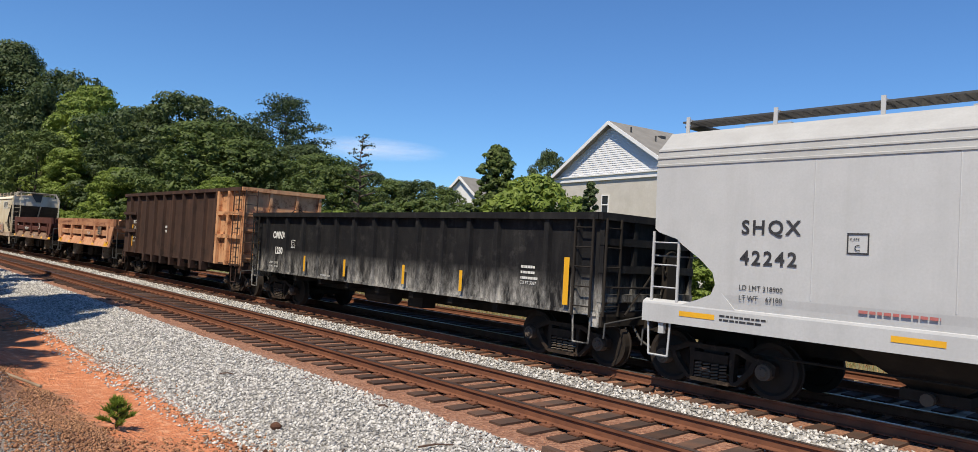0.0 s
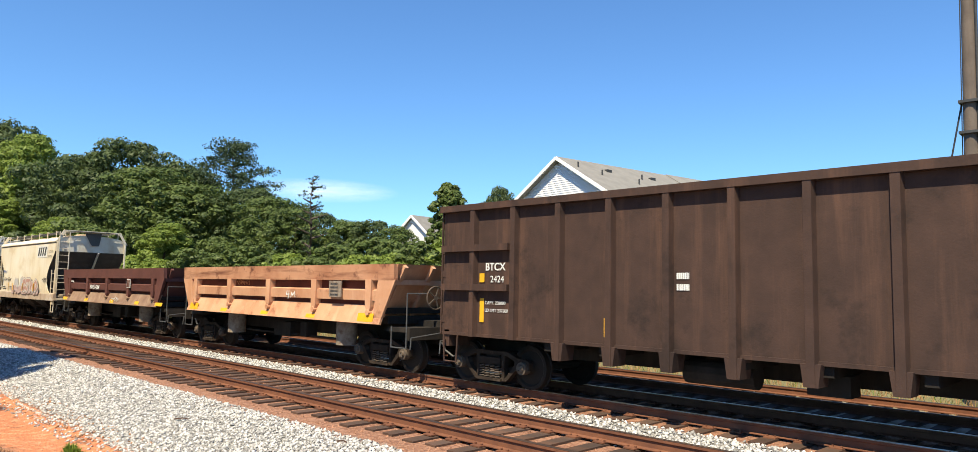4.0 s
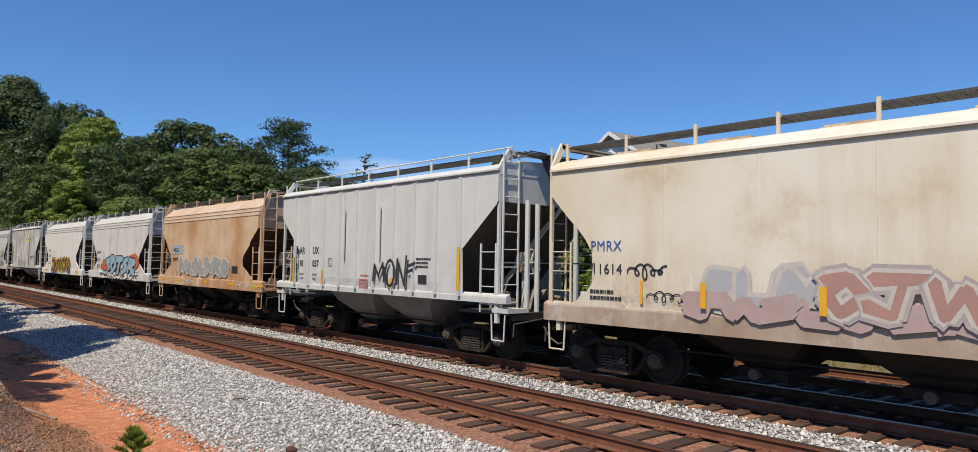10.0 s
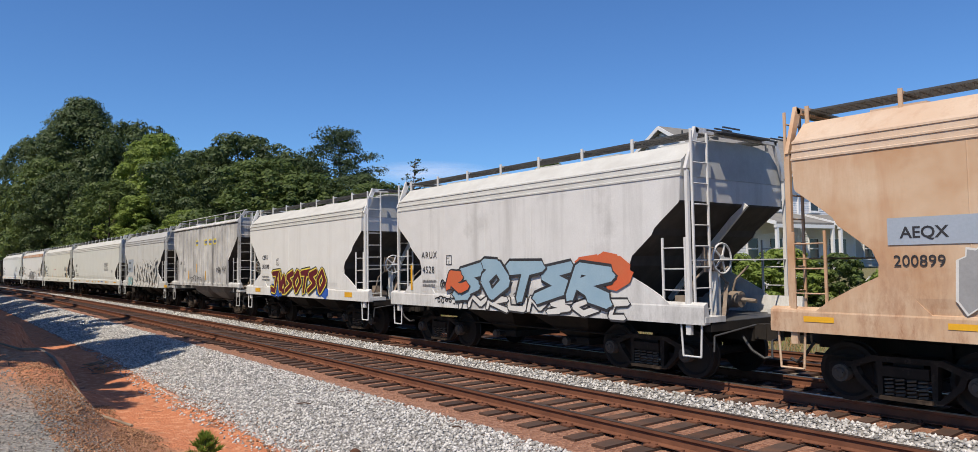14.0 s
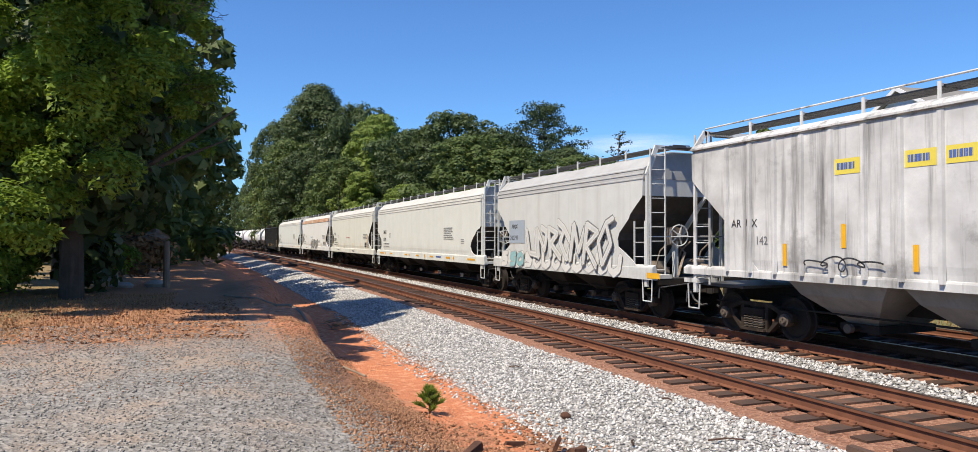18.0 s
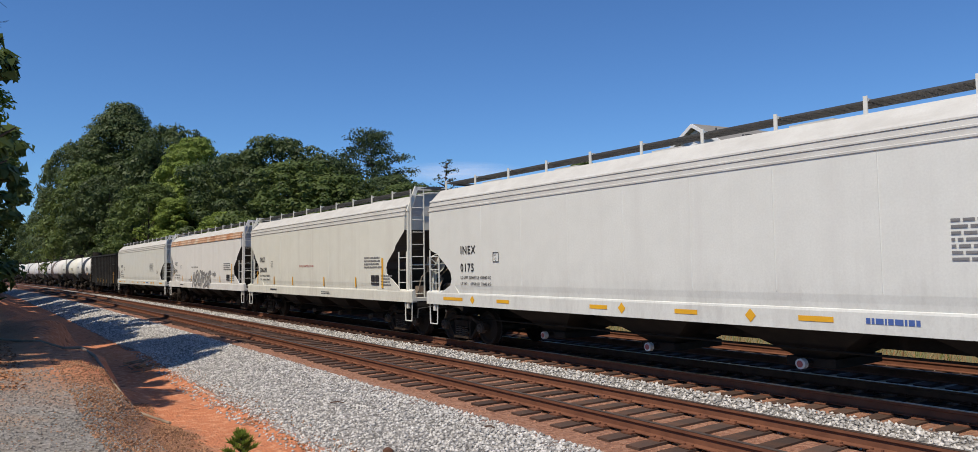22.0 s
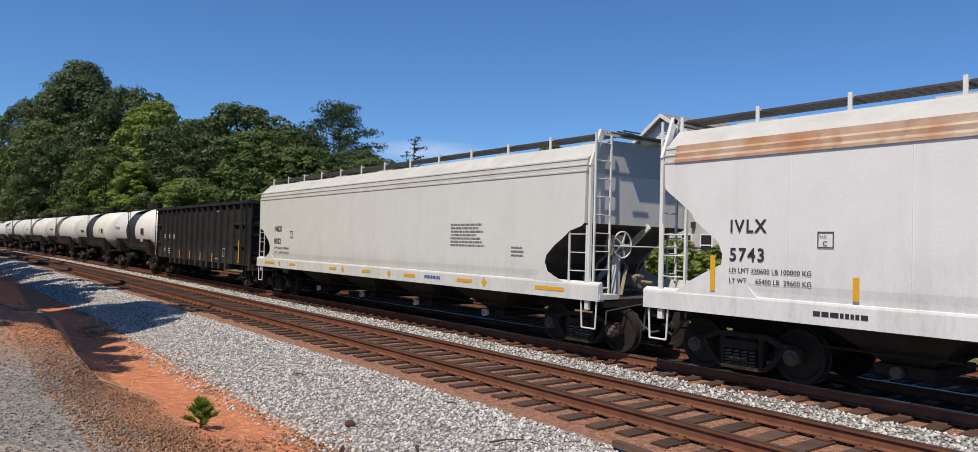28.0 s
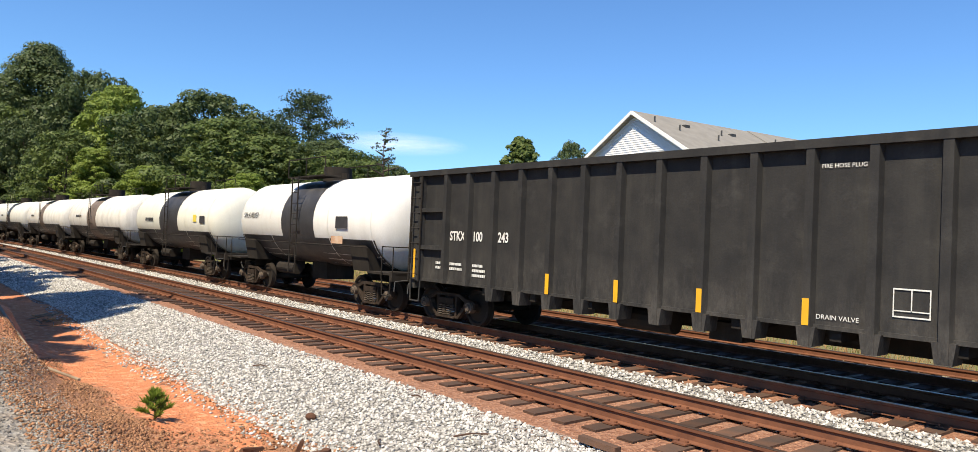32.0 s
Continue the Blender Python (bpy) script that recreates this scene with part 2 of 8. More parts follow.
M_WHEEL = mat("rolled_steel", (0.030, 0.023, 0.019), (0.019, 0.015, 0.012), 0.75, metal=0.1)
M_TREAD = mat("worn_bright_steel", (0.45, 0.43, 0.41), (0.36, 0.34, 0.32), 0.3, metal=0.9, bump=0.02)
M_GALV = mat("galvanised_grating", (0.10, 0.10, 0.10), (0.075, 0.075, 0.075), 0.55, metal=0.3)
M_STRIPE = mat("yellow_reflective_tape", (0.78, 0.42, 0.03), (0.70, 0.36, 0.03), 0.4, bump=0.0)
M_INK = mat("black_stencil_paint", (0.03, 0.03, 0.035), (0.05, 0.05, 0.055), 0.6, bump=0.0)
M_INKW = mat("white_stencil_paint", (0.72, 0.72, 0.70), (0.60, 0.60, 0.58), 0.6, bump=0.0)
M_INKR = mat("red_stencil_paint", (0.45, 0.12, 0.11), (0.40, 0.15, 0.14), 0.6, bump=0.0)
M_INKB = mat("blue_stencil_paint", (0.06, 0.12, 0.36), (0.08, 0.14, 0.36), 0.6, bump=0.0)
M_RAIL = mat("rusty_rail_steel", (0.19, 0.078, 0.042), (0.13, 0.052, 0.03), 0.8, scale=4)
M_RAILTOP = mat("dulled_rail_head", (0.055, 0.04, 0.035), (0.085, 0.055, 0.042), 0.45, metal=0.3, bump=0.02)
M_TIE = mat("weathered_creosoted_timber", (0.065, 0.043, 0.034), (0.11, 0.058, 0.038), 0.9, scale=3, fine=24, bump=0.4, rand=0.35)
M_STONE = mat("ballast_stone", (0.49, 0.475, 0.455), (0.37, 0.36, 0.343), 0.9, scale=9, fine=60, bump=0.2, island=0.52)
M_STONERUST = mat("rust_dusted_stone", (0.32, 0.17, 0.11), (0.22, 0.10, 0.06), 0.9, scale=5, fine=60, bump=0.2, island=0.40)
M_GRAVEL = mat("lot_gravel_stone", (0.30, 0.278, 0.247), (0.205, 0.185, 0.16), 0.9, scale=9, fine=60, bump=0.2, island=0.45)
M_PEBBLE = mat("brown_pebble", (0.38, 0.21, 0.12), (0.25, 0.125, 0.068), 0.9, scale=6, fine=60, bump=0.2, island=0.40)
M_CLOD = mat("crumbled_brown_clay", (0.30, 0.155, 0.085), (0.19, 0.09, 0.05), 0.95, scale=5, fine=40, bump=0.3, island=0.4)
M_BARK = mat("grey_brown_bark", (0.10, 0.078, 0.06), (0.065, 0.05, 0.04), 0.95, scale=3, fine=20, bump=0.6, streak=(0.15, 0.12, 0.10), streak_scale=(8, 8, 1.0))
M_SIDING = mat("white_lap_siding", (0.74, 0.75, 0.77), (0.70, 0.71, 0.73), 0.6, bump=0.02)
M_SIDING2 = mat("grey_lap_siding", (0.45, 0.46, 0.47), (0.41, 0.42, 0.43), 0.6, bump=0.02)
M_TRIM = mat("white_trim_paint", (0.80, 0.80, 0.80), (0.76, 0.76, 0.76), 0.5, bump=0.0)
M_SHINGLE = mat("grey_asphalt_shingle", (0.235, 0.225, 0.21), (0.19, 0.182, 0.17), 0.95, scale=1.2, fine=12, bump=0.3)
M_POLE = mat("weathered_pole_timber", (0.17, 0.135, 0.11), (0.12, 0.095, 0.08), 0.95, streak=(0.09, 0.07, 0.06), streak_scale=(10, 10, 0.6), bump=0.4)
M_VENT = mat("dark_vent_metal", (0.05, 0.05, 0.05), (0.07, 0.07, 0.07), 0.5, metal=0.2)
M_DEADWOOD = mat("bleached_dead_wood", (0.30, 0.24, 0.18), (0.19, 0.145, 0.11), 0.95, bump=0.4)
M_DRYGRASS = mat("dry_grass_blades", (0.38, 0.22, 0.105), (0.25, 0.13, 0.06), 0.9, bump=0.0, island=0.35)
M_LITTER = mat("dry_fallen_leaves", (0.40, 0.18, 0.085), (0.22, 0.11, 0.055), 0.9, scale=6, bump=0.05, island=0.5)


def glass(name="window_glass"):
    m = bpy.data.materials.new(name)
    m.use_nodes = True
    b = m.node_tree.nodes["Principled BSDF"]
    b.inputs["Base Color"].default_value = (0.03, 0.035, 0.04, 1)
    b.inputs["Roughness"].default_value, b.inputs["IOR"].default_value = 0.06, 1.5
    return m


M_GLASS = glass()


def leaf_mat(name, c1, c2, trans=0.35):
    m = bpy.data.materials.new(name)
    m.use_nodes = True
    n, l = m.node_tree.nodes, m.node_tree.links
    b = n["Principled BSDF"]
    g, r = n.new("ShaderNodeNewGeometry"), n.new("ShaderNodeMix")
    r.data_type = "RGBA"
    r.inputs[6].default_value, r.inputs[7].default_value = (*c1, 1), (*c2, 1)
    tc, t, a = n.new("ShaderNodeTexCoord"), n.new("ShaderNodeTexNoise"), n.new("ShaderNodeMath")
    t.inputs["Scale"].default_value = 0.5
    a.operation, a.use_clamp = "MULTIPLY_ADD", True
    a.inputs[1].default_value, a.inputs[2].default_value = 0.85, -0.2
    ad = n.new("ShaderNodeMath")
    l.new(tc.outputs["Object"], t.inputs["Vector"])
    l.new(g.outputs["Random Per Island"], a.inputs[0])
    l.new(a.outputs[0], ad.inputs[0])
    l.new(t.outputs[0], ad.inputs[1])
    sb = n.new("ShaderNodeMath")
    sb.operation, sb.use_clamp = "SUBTRACT", True
    sb.inputs[1].default_value = 0.25
    l.new(ad.outputs[0], sb.inputs[0])
    l.new(sb.outputs[0], r.inputs[0])
    l.new(r.outputs[2], b.inputs["Base Color"])
    b.inputs["Roughness"].default_value = 0.55
    b.inputs["Specular IOR Level"].default_value = 0.3
    tr, mx = n.new("ShaderNodeBsdfTranslucent"), n.new("ShaderNodeMixShader")
    l.new(r.outputs[2], tr.inputs[0])
    mx.inputs[0].default_value = trans
    l.new(b.outputs[0], mx.inputs[1])
    l.new(tr.outputs[0], mx.inputs[2])
    l.new(mx.outputs[0], n["Material Output"].inputs[0])
    return m


M_LEAF = leaf_mat("mid_green_leaves", (0.062, 0.098, 0.028), (0.142, 0.188, 0.05))
M_LEAFDARK = leaf_mat("dark_green_leaves", (0.045, 0.072, 0.028), (0.105, 0.143, 0.05))
M_LEAFLIGHT = leaf_mat("bright_green_leaves", (0.13, 0.19, 0.034), (0.245, 0.315, 0.065))
M_NEEDLE = leaf_mat("pine_needles", (0.028, 0.05, 0.022), (0.06, 0.09, 0.035), 0.2)
M_VINE = leaf_mat("vine_leaves", (0.10, 0.16, 0.02), (0.31, 0.42, 0.06), 0.45)
M_SAPLING = leaf_mat("fresh_pine_needles", (0.13, 0.20, 0.03), (0.30, 0.38, 0.065), 0.4)
M_STAINED = mat("heavily_streaked_grey_paint", (0.66, 0.655, 0.64), (0.42, 0.415, 0.405), 0.65, scale=1.1, bump=0.03, streak=(0.10, 0.098, 0.095), streak_amt=0.95, streak_scale=(4.5, 4.5, 0.22), spots=(0.20, 0.19, 0.18), spot_amt=0.55, spot_scale=1.0)
M_GRASS = leaf_mat("green_weeds", (0.10, 0.16, 0.025), (0.22, 0.28, 0.06))


# ---- mesh helpers ----
class Shape:
    """Collects vertices and faces of one part."""

    def __init__(self):
        self.v, self.f = [], []

    def add(self, verts, faces):
        k = len(self.v)
        self.v += [tuple(p) for p in verts]
        self.f += [tuple(i + k for i in q) for q in faces]
        return self

    def box(self, x0, x1, y0, y1, z0, z1):
        return self.add([(x, y, z) for z in (z0, z1) for y in (y0, y1) for x in (x0, x1)],
                        [(0, 2, 3, 1), (4, 5, 7, 6), (0, 1, 5, 4), (2, 6, 7, 3), (0, 4, 6, 2), (1, 3, 7, 5)])

    def bar(self, a, b, w, h=None, up=(0, 0, 1)):
        """A square bar from a to b."""
        a, b, h = Vector(a), Vector(b), h or w
        d = (b - a).normalized()
        s = d.cross(Vector(up))
        s = s.normalized() if s.length > 1e-4 else Vector((1, 0, 0))
        u = s.cross(d)
        return self.add([p + s * i * w / 2 + u * j * h / 2 for p in (a, b) for i, j in ((-1, -1), (1, -1), (1, 1), (-1, 1))],
                        [(3, 2, 1, 0), (4, 5, 6, 7), (0, 1, 5, 4), (1, 2, 6, 5), (2, 3, 7, 6), (3, 0, 4, 7)])

    def tube(self, a, b, r, r2=None, n=8, caps=True):
        a, b, r2 = Vector(a), Vector(b), r if r2 is None else r2
        d = (b - a).normalized()
        s = d.cross(Vector((0, 0, 1)) if abs(d.z) < 0.9 else Vector((1, 0, 0))).normalized()
        u = s.cross(d)
        ring = [(math.cos(2 * math.pi * i / n), math.sin(2 * math.pi * i / n)) for i in range(n)]
        fs = [(i, (i + 1) % n, n + (i + 1) % n, n + i) for i in range(n)]
        if caps:
            fs += [tuple(range(n))[::-1], tuple(range(n, 2 * n))]
        return self.add([a + (s * c + u * q) * r for c, q in ring] + [b + (s * c + u * q) * r2 for c, q in ring], fs)

    def prism(self, poly, lo, hi, axis="x"):
        """A closed outline drawn in the two other axes, pushed from lo to hi along axis."""
        n = len(poly)
        put = {"x": lambda t, p: (t, p[0], p[1]), "y": lambda t, p: (p[0], t, p[1]), "z": lambda t, p: (p[0], p[1], t)}[axis]
        return self.add([put(t, p) for t in (lo, hi) for p in poly],
                        [(i, (i + 1) % n, n + (i + 1) % n, n + i) for i in range(n)] + [tuple(range(n))[::-1], tuple(range(n, 2 * n))])

    def loft(self, rings, caps=True, closed=True):
        n = len(rings[0])
        fs = []
        for k in range(len(rings) - 1):
            fs += [(k * n + i, k * n + (i + 1) % n, (k + 1) * n + (i + 1) % n, (k + 1) * n + i) for i in range(n if closed else n - 1)]
        if caps:
            fs += [tuple(range(n))[::-1], tuple(range((len(rings) - 1) * n, len(rings) * n))]
        return self.add([p for r in rings for p in r], fs)

    def mesh(self, name, material, smooth=False):
        me = bpy.data.meshes.new(name)
        me.from_pydata(self.v, [], self.f)
        if material:
            me.materials.append(material)
        bm = bmesh.new()
        bm.from_mesh(me)
        bmesh.ops.recalc_face_normals(bm, faces=bm.faces)
        if smooth:
            for f in bm.faces:
                f.smooth = True
            for e in bm.edges:
                if len(e.link_faces) == 2 and e.calc_face_angle(0) > 0.6:
                    e.smooth = False
        bm.to_mesh(me)
        bm.free()
        return me


def part(name, shape, material, parent, label="", smooth=False, at=None):
    me = shape if isinstance(shape, bpy.types.Mesh) else shape.mesh(name, material, smooth)
    ob = new(name, me)
    ob.parent = parent
    if at is not None:
        ob.matrix_basis = at
    return tagged(ob, label)


def root(name, m, label, category, group="", kind=""):
    ob = new(name)
    ob.empty_display_size = 0.3
    ob.matrix_basis = m
    return tagged(ob, label, category, group, kind)


def fast_mesh(name, verts, quads, material):
    """A mesh from arrays, for the many small pieces of stuff."""
    verts, quads = np.asarray(verts, np.float32), np.asarray(quads, np.int32)
    me = bpy.data.meshes.new(name)
    k = quads.shape[1]
    me.vertices.add(len(verts))
    me.vertices.foreach_set("co", verts.ravel())
    me.loops.add(quads.size)
    me.loops.foreach_set("vertex_index", quads.ravel())
    me.polygons.add(len(quads))
    me.polygons.foreach_set("loop_start", np.arange(0, quads.size, k, dtype=np.int32))
    me.polygons.foreach_set("loop_total", np.full(len(quads), k, np.int32))
    me.update(calc_edges=True)
    me.materials.append(material)
    return me


# ---- lie of the land ----
def bend(x):
    """How far the tracks swing off their straight line; they curve gently away in the distance."""
    u = np.minimum(0, np.asarray(x, float) + 13.5)
    return -2.5e-4 * u * u / (1 - u / 900)


PROFILE_Y = [-400, -30, -6, 0.2, 1.3, 2.1, 2.9, 3.5, 4.1, 5.75, 6.2, 9.0, 9.6, 10.2, 13.0, 13.8, 17.5, 22, 36, 80, 500]
PROFILE_Z = [2.0, 0.9, 0.47, 0.40, 0.24, -0.16, -0.50, -0.58, -0.56, -0.235, -0.215, -0.215, -0.245, -0.215, -0.215, -0.28, -0.40, -0.30, 1.3, 2.0, 4.0]


def land(x, y):
    x, y = np.asarray(x, float), np.asarray(y, float)
    q = y - bend(x)
    wob = 0.22 * np.sin(x * 0.55 + 0.8) + 0.12 * np.sin(x * 1.3 + 2.0)
    bank = np.clip(1 - np.abs(q - 2.0) / 1.8, 0, 1)
    z = np.interp(q + wob * bank, PROFILE_Y, PROFILE_Z)
    # farther along, the ditch is washed out to a steep-sided gully
    wash = np.clip((-10.5 - x) / 3.5, 0, 1) * np.clip((x + 34) / 6, 0, 1)
    cut = np.interp(q + wob * 1.3, [0.2, 1.35, 1.75, 2.15, 2.7, 3.5, 4.1], [0.40, 0.42, 0.26, -0.52, -0.66, -0.66, -0.56])
    z = np.where((q > 0.2) & (q < 4.1), z * (1 - wash) + cut * wash, z)
    z = z + bank * 0.06 * np.sin(x * 2.3 + y * 1.9) + 0.02 * np.sin(x * 3.1) * np.sin(y * 2.7) * (q < 4)
    # the drive that crosses the ditch farther off
    hump = np.exp(-((x + 24) / 3.5) ** 2) * np.clip((4.6 - q) / 1.5, 0, 1) * np.clip((q - 0.2) / 1.5, 0, 1)
    return z + hump * 0.35


def steps(lo, hi, fine_lo, fine_hi, d, grow=1.16):
    out = list(np.arange(fine_lo, fine_hi + d / 2, d))
    for s in (-1, 1):
        e, w = (out[0] if s < 0 else out[-1]), d
        while (e > lo if s < 0 else e < hi):
            w *= grow
            e += s * w
            out = [e] + out if s < 0 else out + [e]
    return np.array(out)


def ground_material():
    m = bpy.data.materials.new("gravel_clay_and_grass_ground")
    m.use_nodes = True
    n, l = m.node_tree.nodes, m.node_tree.links
    b = n["Principled BSDF"]
    at = n.new("ShaderNodeAttribute")
    at.attribute_name = "track_side"
    geo = n.new("ShaderNodeNewGeometry")
    def noise(sc, det=5.0):
        t = n.new("ShaderNodeTexNoise")
        t.inputs["Scale"].default_value, t.inputs["Detail"].default_value = sc, det
        l.new(geo.outputs["Position"], t.inputs["Vector"])
        return t.outputs[0]
    def math_(op, a, c, clamp=False):
        x = n.new("ShaderNodeMath")
        x.operation, x.use_clamp = op, clamp
        for i, s in enumerate((a, c)):
            if isinstance(s, (int, float)):
                x.inputs[i].default_value = s
            else:
                l.new(s, x.inputs[i])
        return x.outputs[0]
    def mix(f, a, c):
        x = n.new("ShaderNodeMix")
        x.data_type = "RGBA"
        l.new(f, x.inputs[0])
        for i, s in ((6, a), (7, c)):
            if isinstance(s, tuple):
                x.inputs[i].default_value = (*s, 1)
            else:
                l.new(s, x.inputs[i])
        return x.outputs[2]
    def over(edge, width, src):
        return math_("DIVIDE", math_("SUBTRACT", src, edge), width, True)
    wav = math_("MULTIPLY", math_("SUBTRACT", noise(0.6), 0.5), 2.2)
    wav2 = math_("MULTIPLY", math_("SUBTRACT", noise(3.0), 0.5), 0.6)
    q = at.outputs["Fac"]
    qw = math_("ADD", math_("ADD", q, wav), wav2)
    sep = n.new("ShaderNodeSeparateXYZ")
    l.new(geo.outputs["Position"], sep.inputs[0])
    away = math_("DIVIDE", math_("SUBTRACT", -10.4, math_("ADD", sep.outputs[0], math_("ADD", math_("MULTIPLY", wav, 3.2), math_("MULTIPLY", wav2, 3.0)))), 4.5, True)
    vor = n.new("ShaderNodeTexVoronoi")
    vor.inputs["Scale"].default_value = 21.0
    l.new(geo.outputs["Position"], vor.inputs["Vector"])
    stone = n.new("ShaderNodeSeparateColor")
    l.new(vor.outputs["Color"], stone.inputs[0])
    grey = mix(stone.outputs[0], (0.16, 0.145, 0.125), (0.33, 0.308, 0.277))
    grey = mix(over(0.50, 0.25, noise(0.9)), grey, (0.38, 0.28, 0.20))
    dirt = mix(stone.outputs[1], (0.26, 0.122, 0.068), (0.40, 0.21, 0.12))
    grey = mix(away, grey, mix(noise(1.3), (0.43, 0.225, 0.12), (0.27, 0.125, 0.062)))
    clay = mix(noise(2.2), (0.58, 0.225, 0.105), (0.42, 0.135, 0.058))
    clay = mix(over(0.5, 0.2, noise(7.0)), clay, (0.64, 0.31, 0.17))
    # dark end of the ballast tone stands in for shaded gaps between stones
    ballast = mix(stone.outputs[2], (0.11, 0.105, 0.10), (0.40, 0.388, 0.37))
    rusty = mix(stone.outputs[0], (0.19, 0.08, 0.045), (0.34, 0.18, 0.115))
    grass = mix(noise(3.0), (0.10, 0.11, 0.035), (0.24, 0.20, 0.10))
    col = mix(over(1.25, 0.8, math_("ADD", q, math_("ADD", math_("MULTIPLY", wav, 0.6), math_("MULTIPLY", wav2, 1.3)))), grey, dirt)
    near = math_("MULTIPLY", math_("DIVIDE", math_("ADD", sep.outputs[0], 9.6), 1.6, True), over(0.40, 0.12, noise(1.5)))
    clay = mix(near, clay, mix(noise(6.0), (0.17, 0.085, 0.05), (0.33, 0.18, 0.105)))
    clay = mix(over(0.60, 0.08, noise(4.0)), clay, (0.25, 0.10, 0.05))
    rim = math_("MULTIPLY", math_("DIVIDE", math_("SUBTRACT", -12.6, math_("ADD", sep.outputs[0], wav)), 1.6, True), over(0.75, 0.5, math_("ADD", q, wav2)))
    col = mix(rim, col, clay)
    col = mix(over(2.72, 0.3, math_("ADD", q, math_("ADD", math_("MULTIPLY", wav2, 2.0), math_("MULTIPLY", wav, 0.35)))), col, clay)
    col = mix(over(4.05, 0.2, math_("ADD", q, math_("MULTIPLY", wav2, 0.7))), col, ballast)
    col = mix(over(5.9, 0.5, math_("ADD", q, wav2)), col, rusty)
    col = mix(over(8.9, 0.2, math_("ADD", q, wav2)), col, ballast)
    col = mix(over(10.3, 0.2, q), col, rusty)
    col = mix(over(13.2, 0.5, qw), col, (0.24, 0.20, 0.15))
    col = mix(over(16.8, 0.8, qw), col, grass)
    dry = mix(noise(5.0), (0.30, 0.20, 0.11), (0.16, 0.13, 0.05))
    far = math_("SUBTRACT", -2.6, qw)
    col = mix(math_("DIVIDE", far, 1.2, True), col, dry)
    l.new(col, b.inputs["Base Color"])
    b.inputs["Roughness"].default_value = 0.95
    bp = n.new("ShaderNodeBump")
    bp.inputs["Strength"].default_value, bp.inputs["Distance"].default_value = 0.6, 0.05
    l.new(math_("ADD", vor.outputs["Distance"], noise(40.0)), bp.inputs["Height"])
    l.new(bp.outputs[0], b.inputs["Normal"])
    return m


def build_ground():
    xs, ys = steps(-2500, 2500, -34, 4, 0.25, 1.14), steps(-2500, 2500, -3, 7, 0.16, 1.14)
    gx, gy = np.meshgrid(xs, ys, indexing="ij")
    gz = land(gx, gy)
    nx, ny = gx.shape
    i = np.arange((nx - 1) * (ny - 1))
    a = (i // (ny - 1)) * ny + i % (ny - 1)
    me = fast_mesh("ground", np.stack([gx, gy, gz], -1).reshape(-1, 3), np.stack([a, a + ny, a + ny + 1, a + 1], -1), ground_material())
    me.attributes.new("track_side", "FLOAT", "POINT").data.foreach_set("value", (gy - bend(gx)).astype(np.float32).ravel())
    me.polygons.foreach_set("use_smooth", np.ones(len(me.polygons), bool))
    tagged(new("ground", me), "red clay ditch, grey gravel lot and ballast beside the tracks", "ground", kind="structure")


build_ground()


# ---- tracks ----
TRACKS = (("near", 7.233, 0.0), ("train", 10.99, 0.0), ("siding", 14.7, -0.06))
RAIL_OUTLINE = [(-0.07, -0.17), (0.07, -0.17), (0.07, -0.158), (0.012, -0.143), (0.009, -0.055), (0.034, -0.042), (0.034, -0.006), (-0.034, -0.006), (-0.034, -0.042), (-0.009, -0.055), (-0.012, -0.143), (-0.07, -0.158)]
HEAD_OUTLINE = [(-0.034, -0.008), (0.034, -0.008), (0.034, -0.002), (0.028, 0.002), (-0.028, 0.002), (-0.034, -0.002)]


def sweep(outline, y, z, xs):
    return Shape().loft([[(x, y + float(bend(x)) + a, z + c) for a, c in outline] for x in xs])


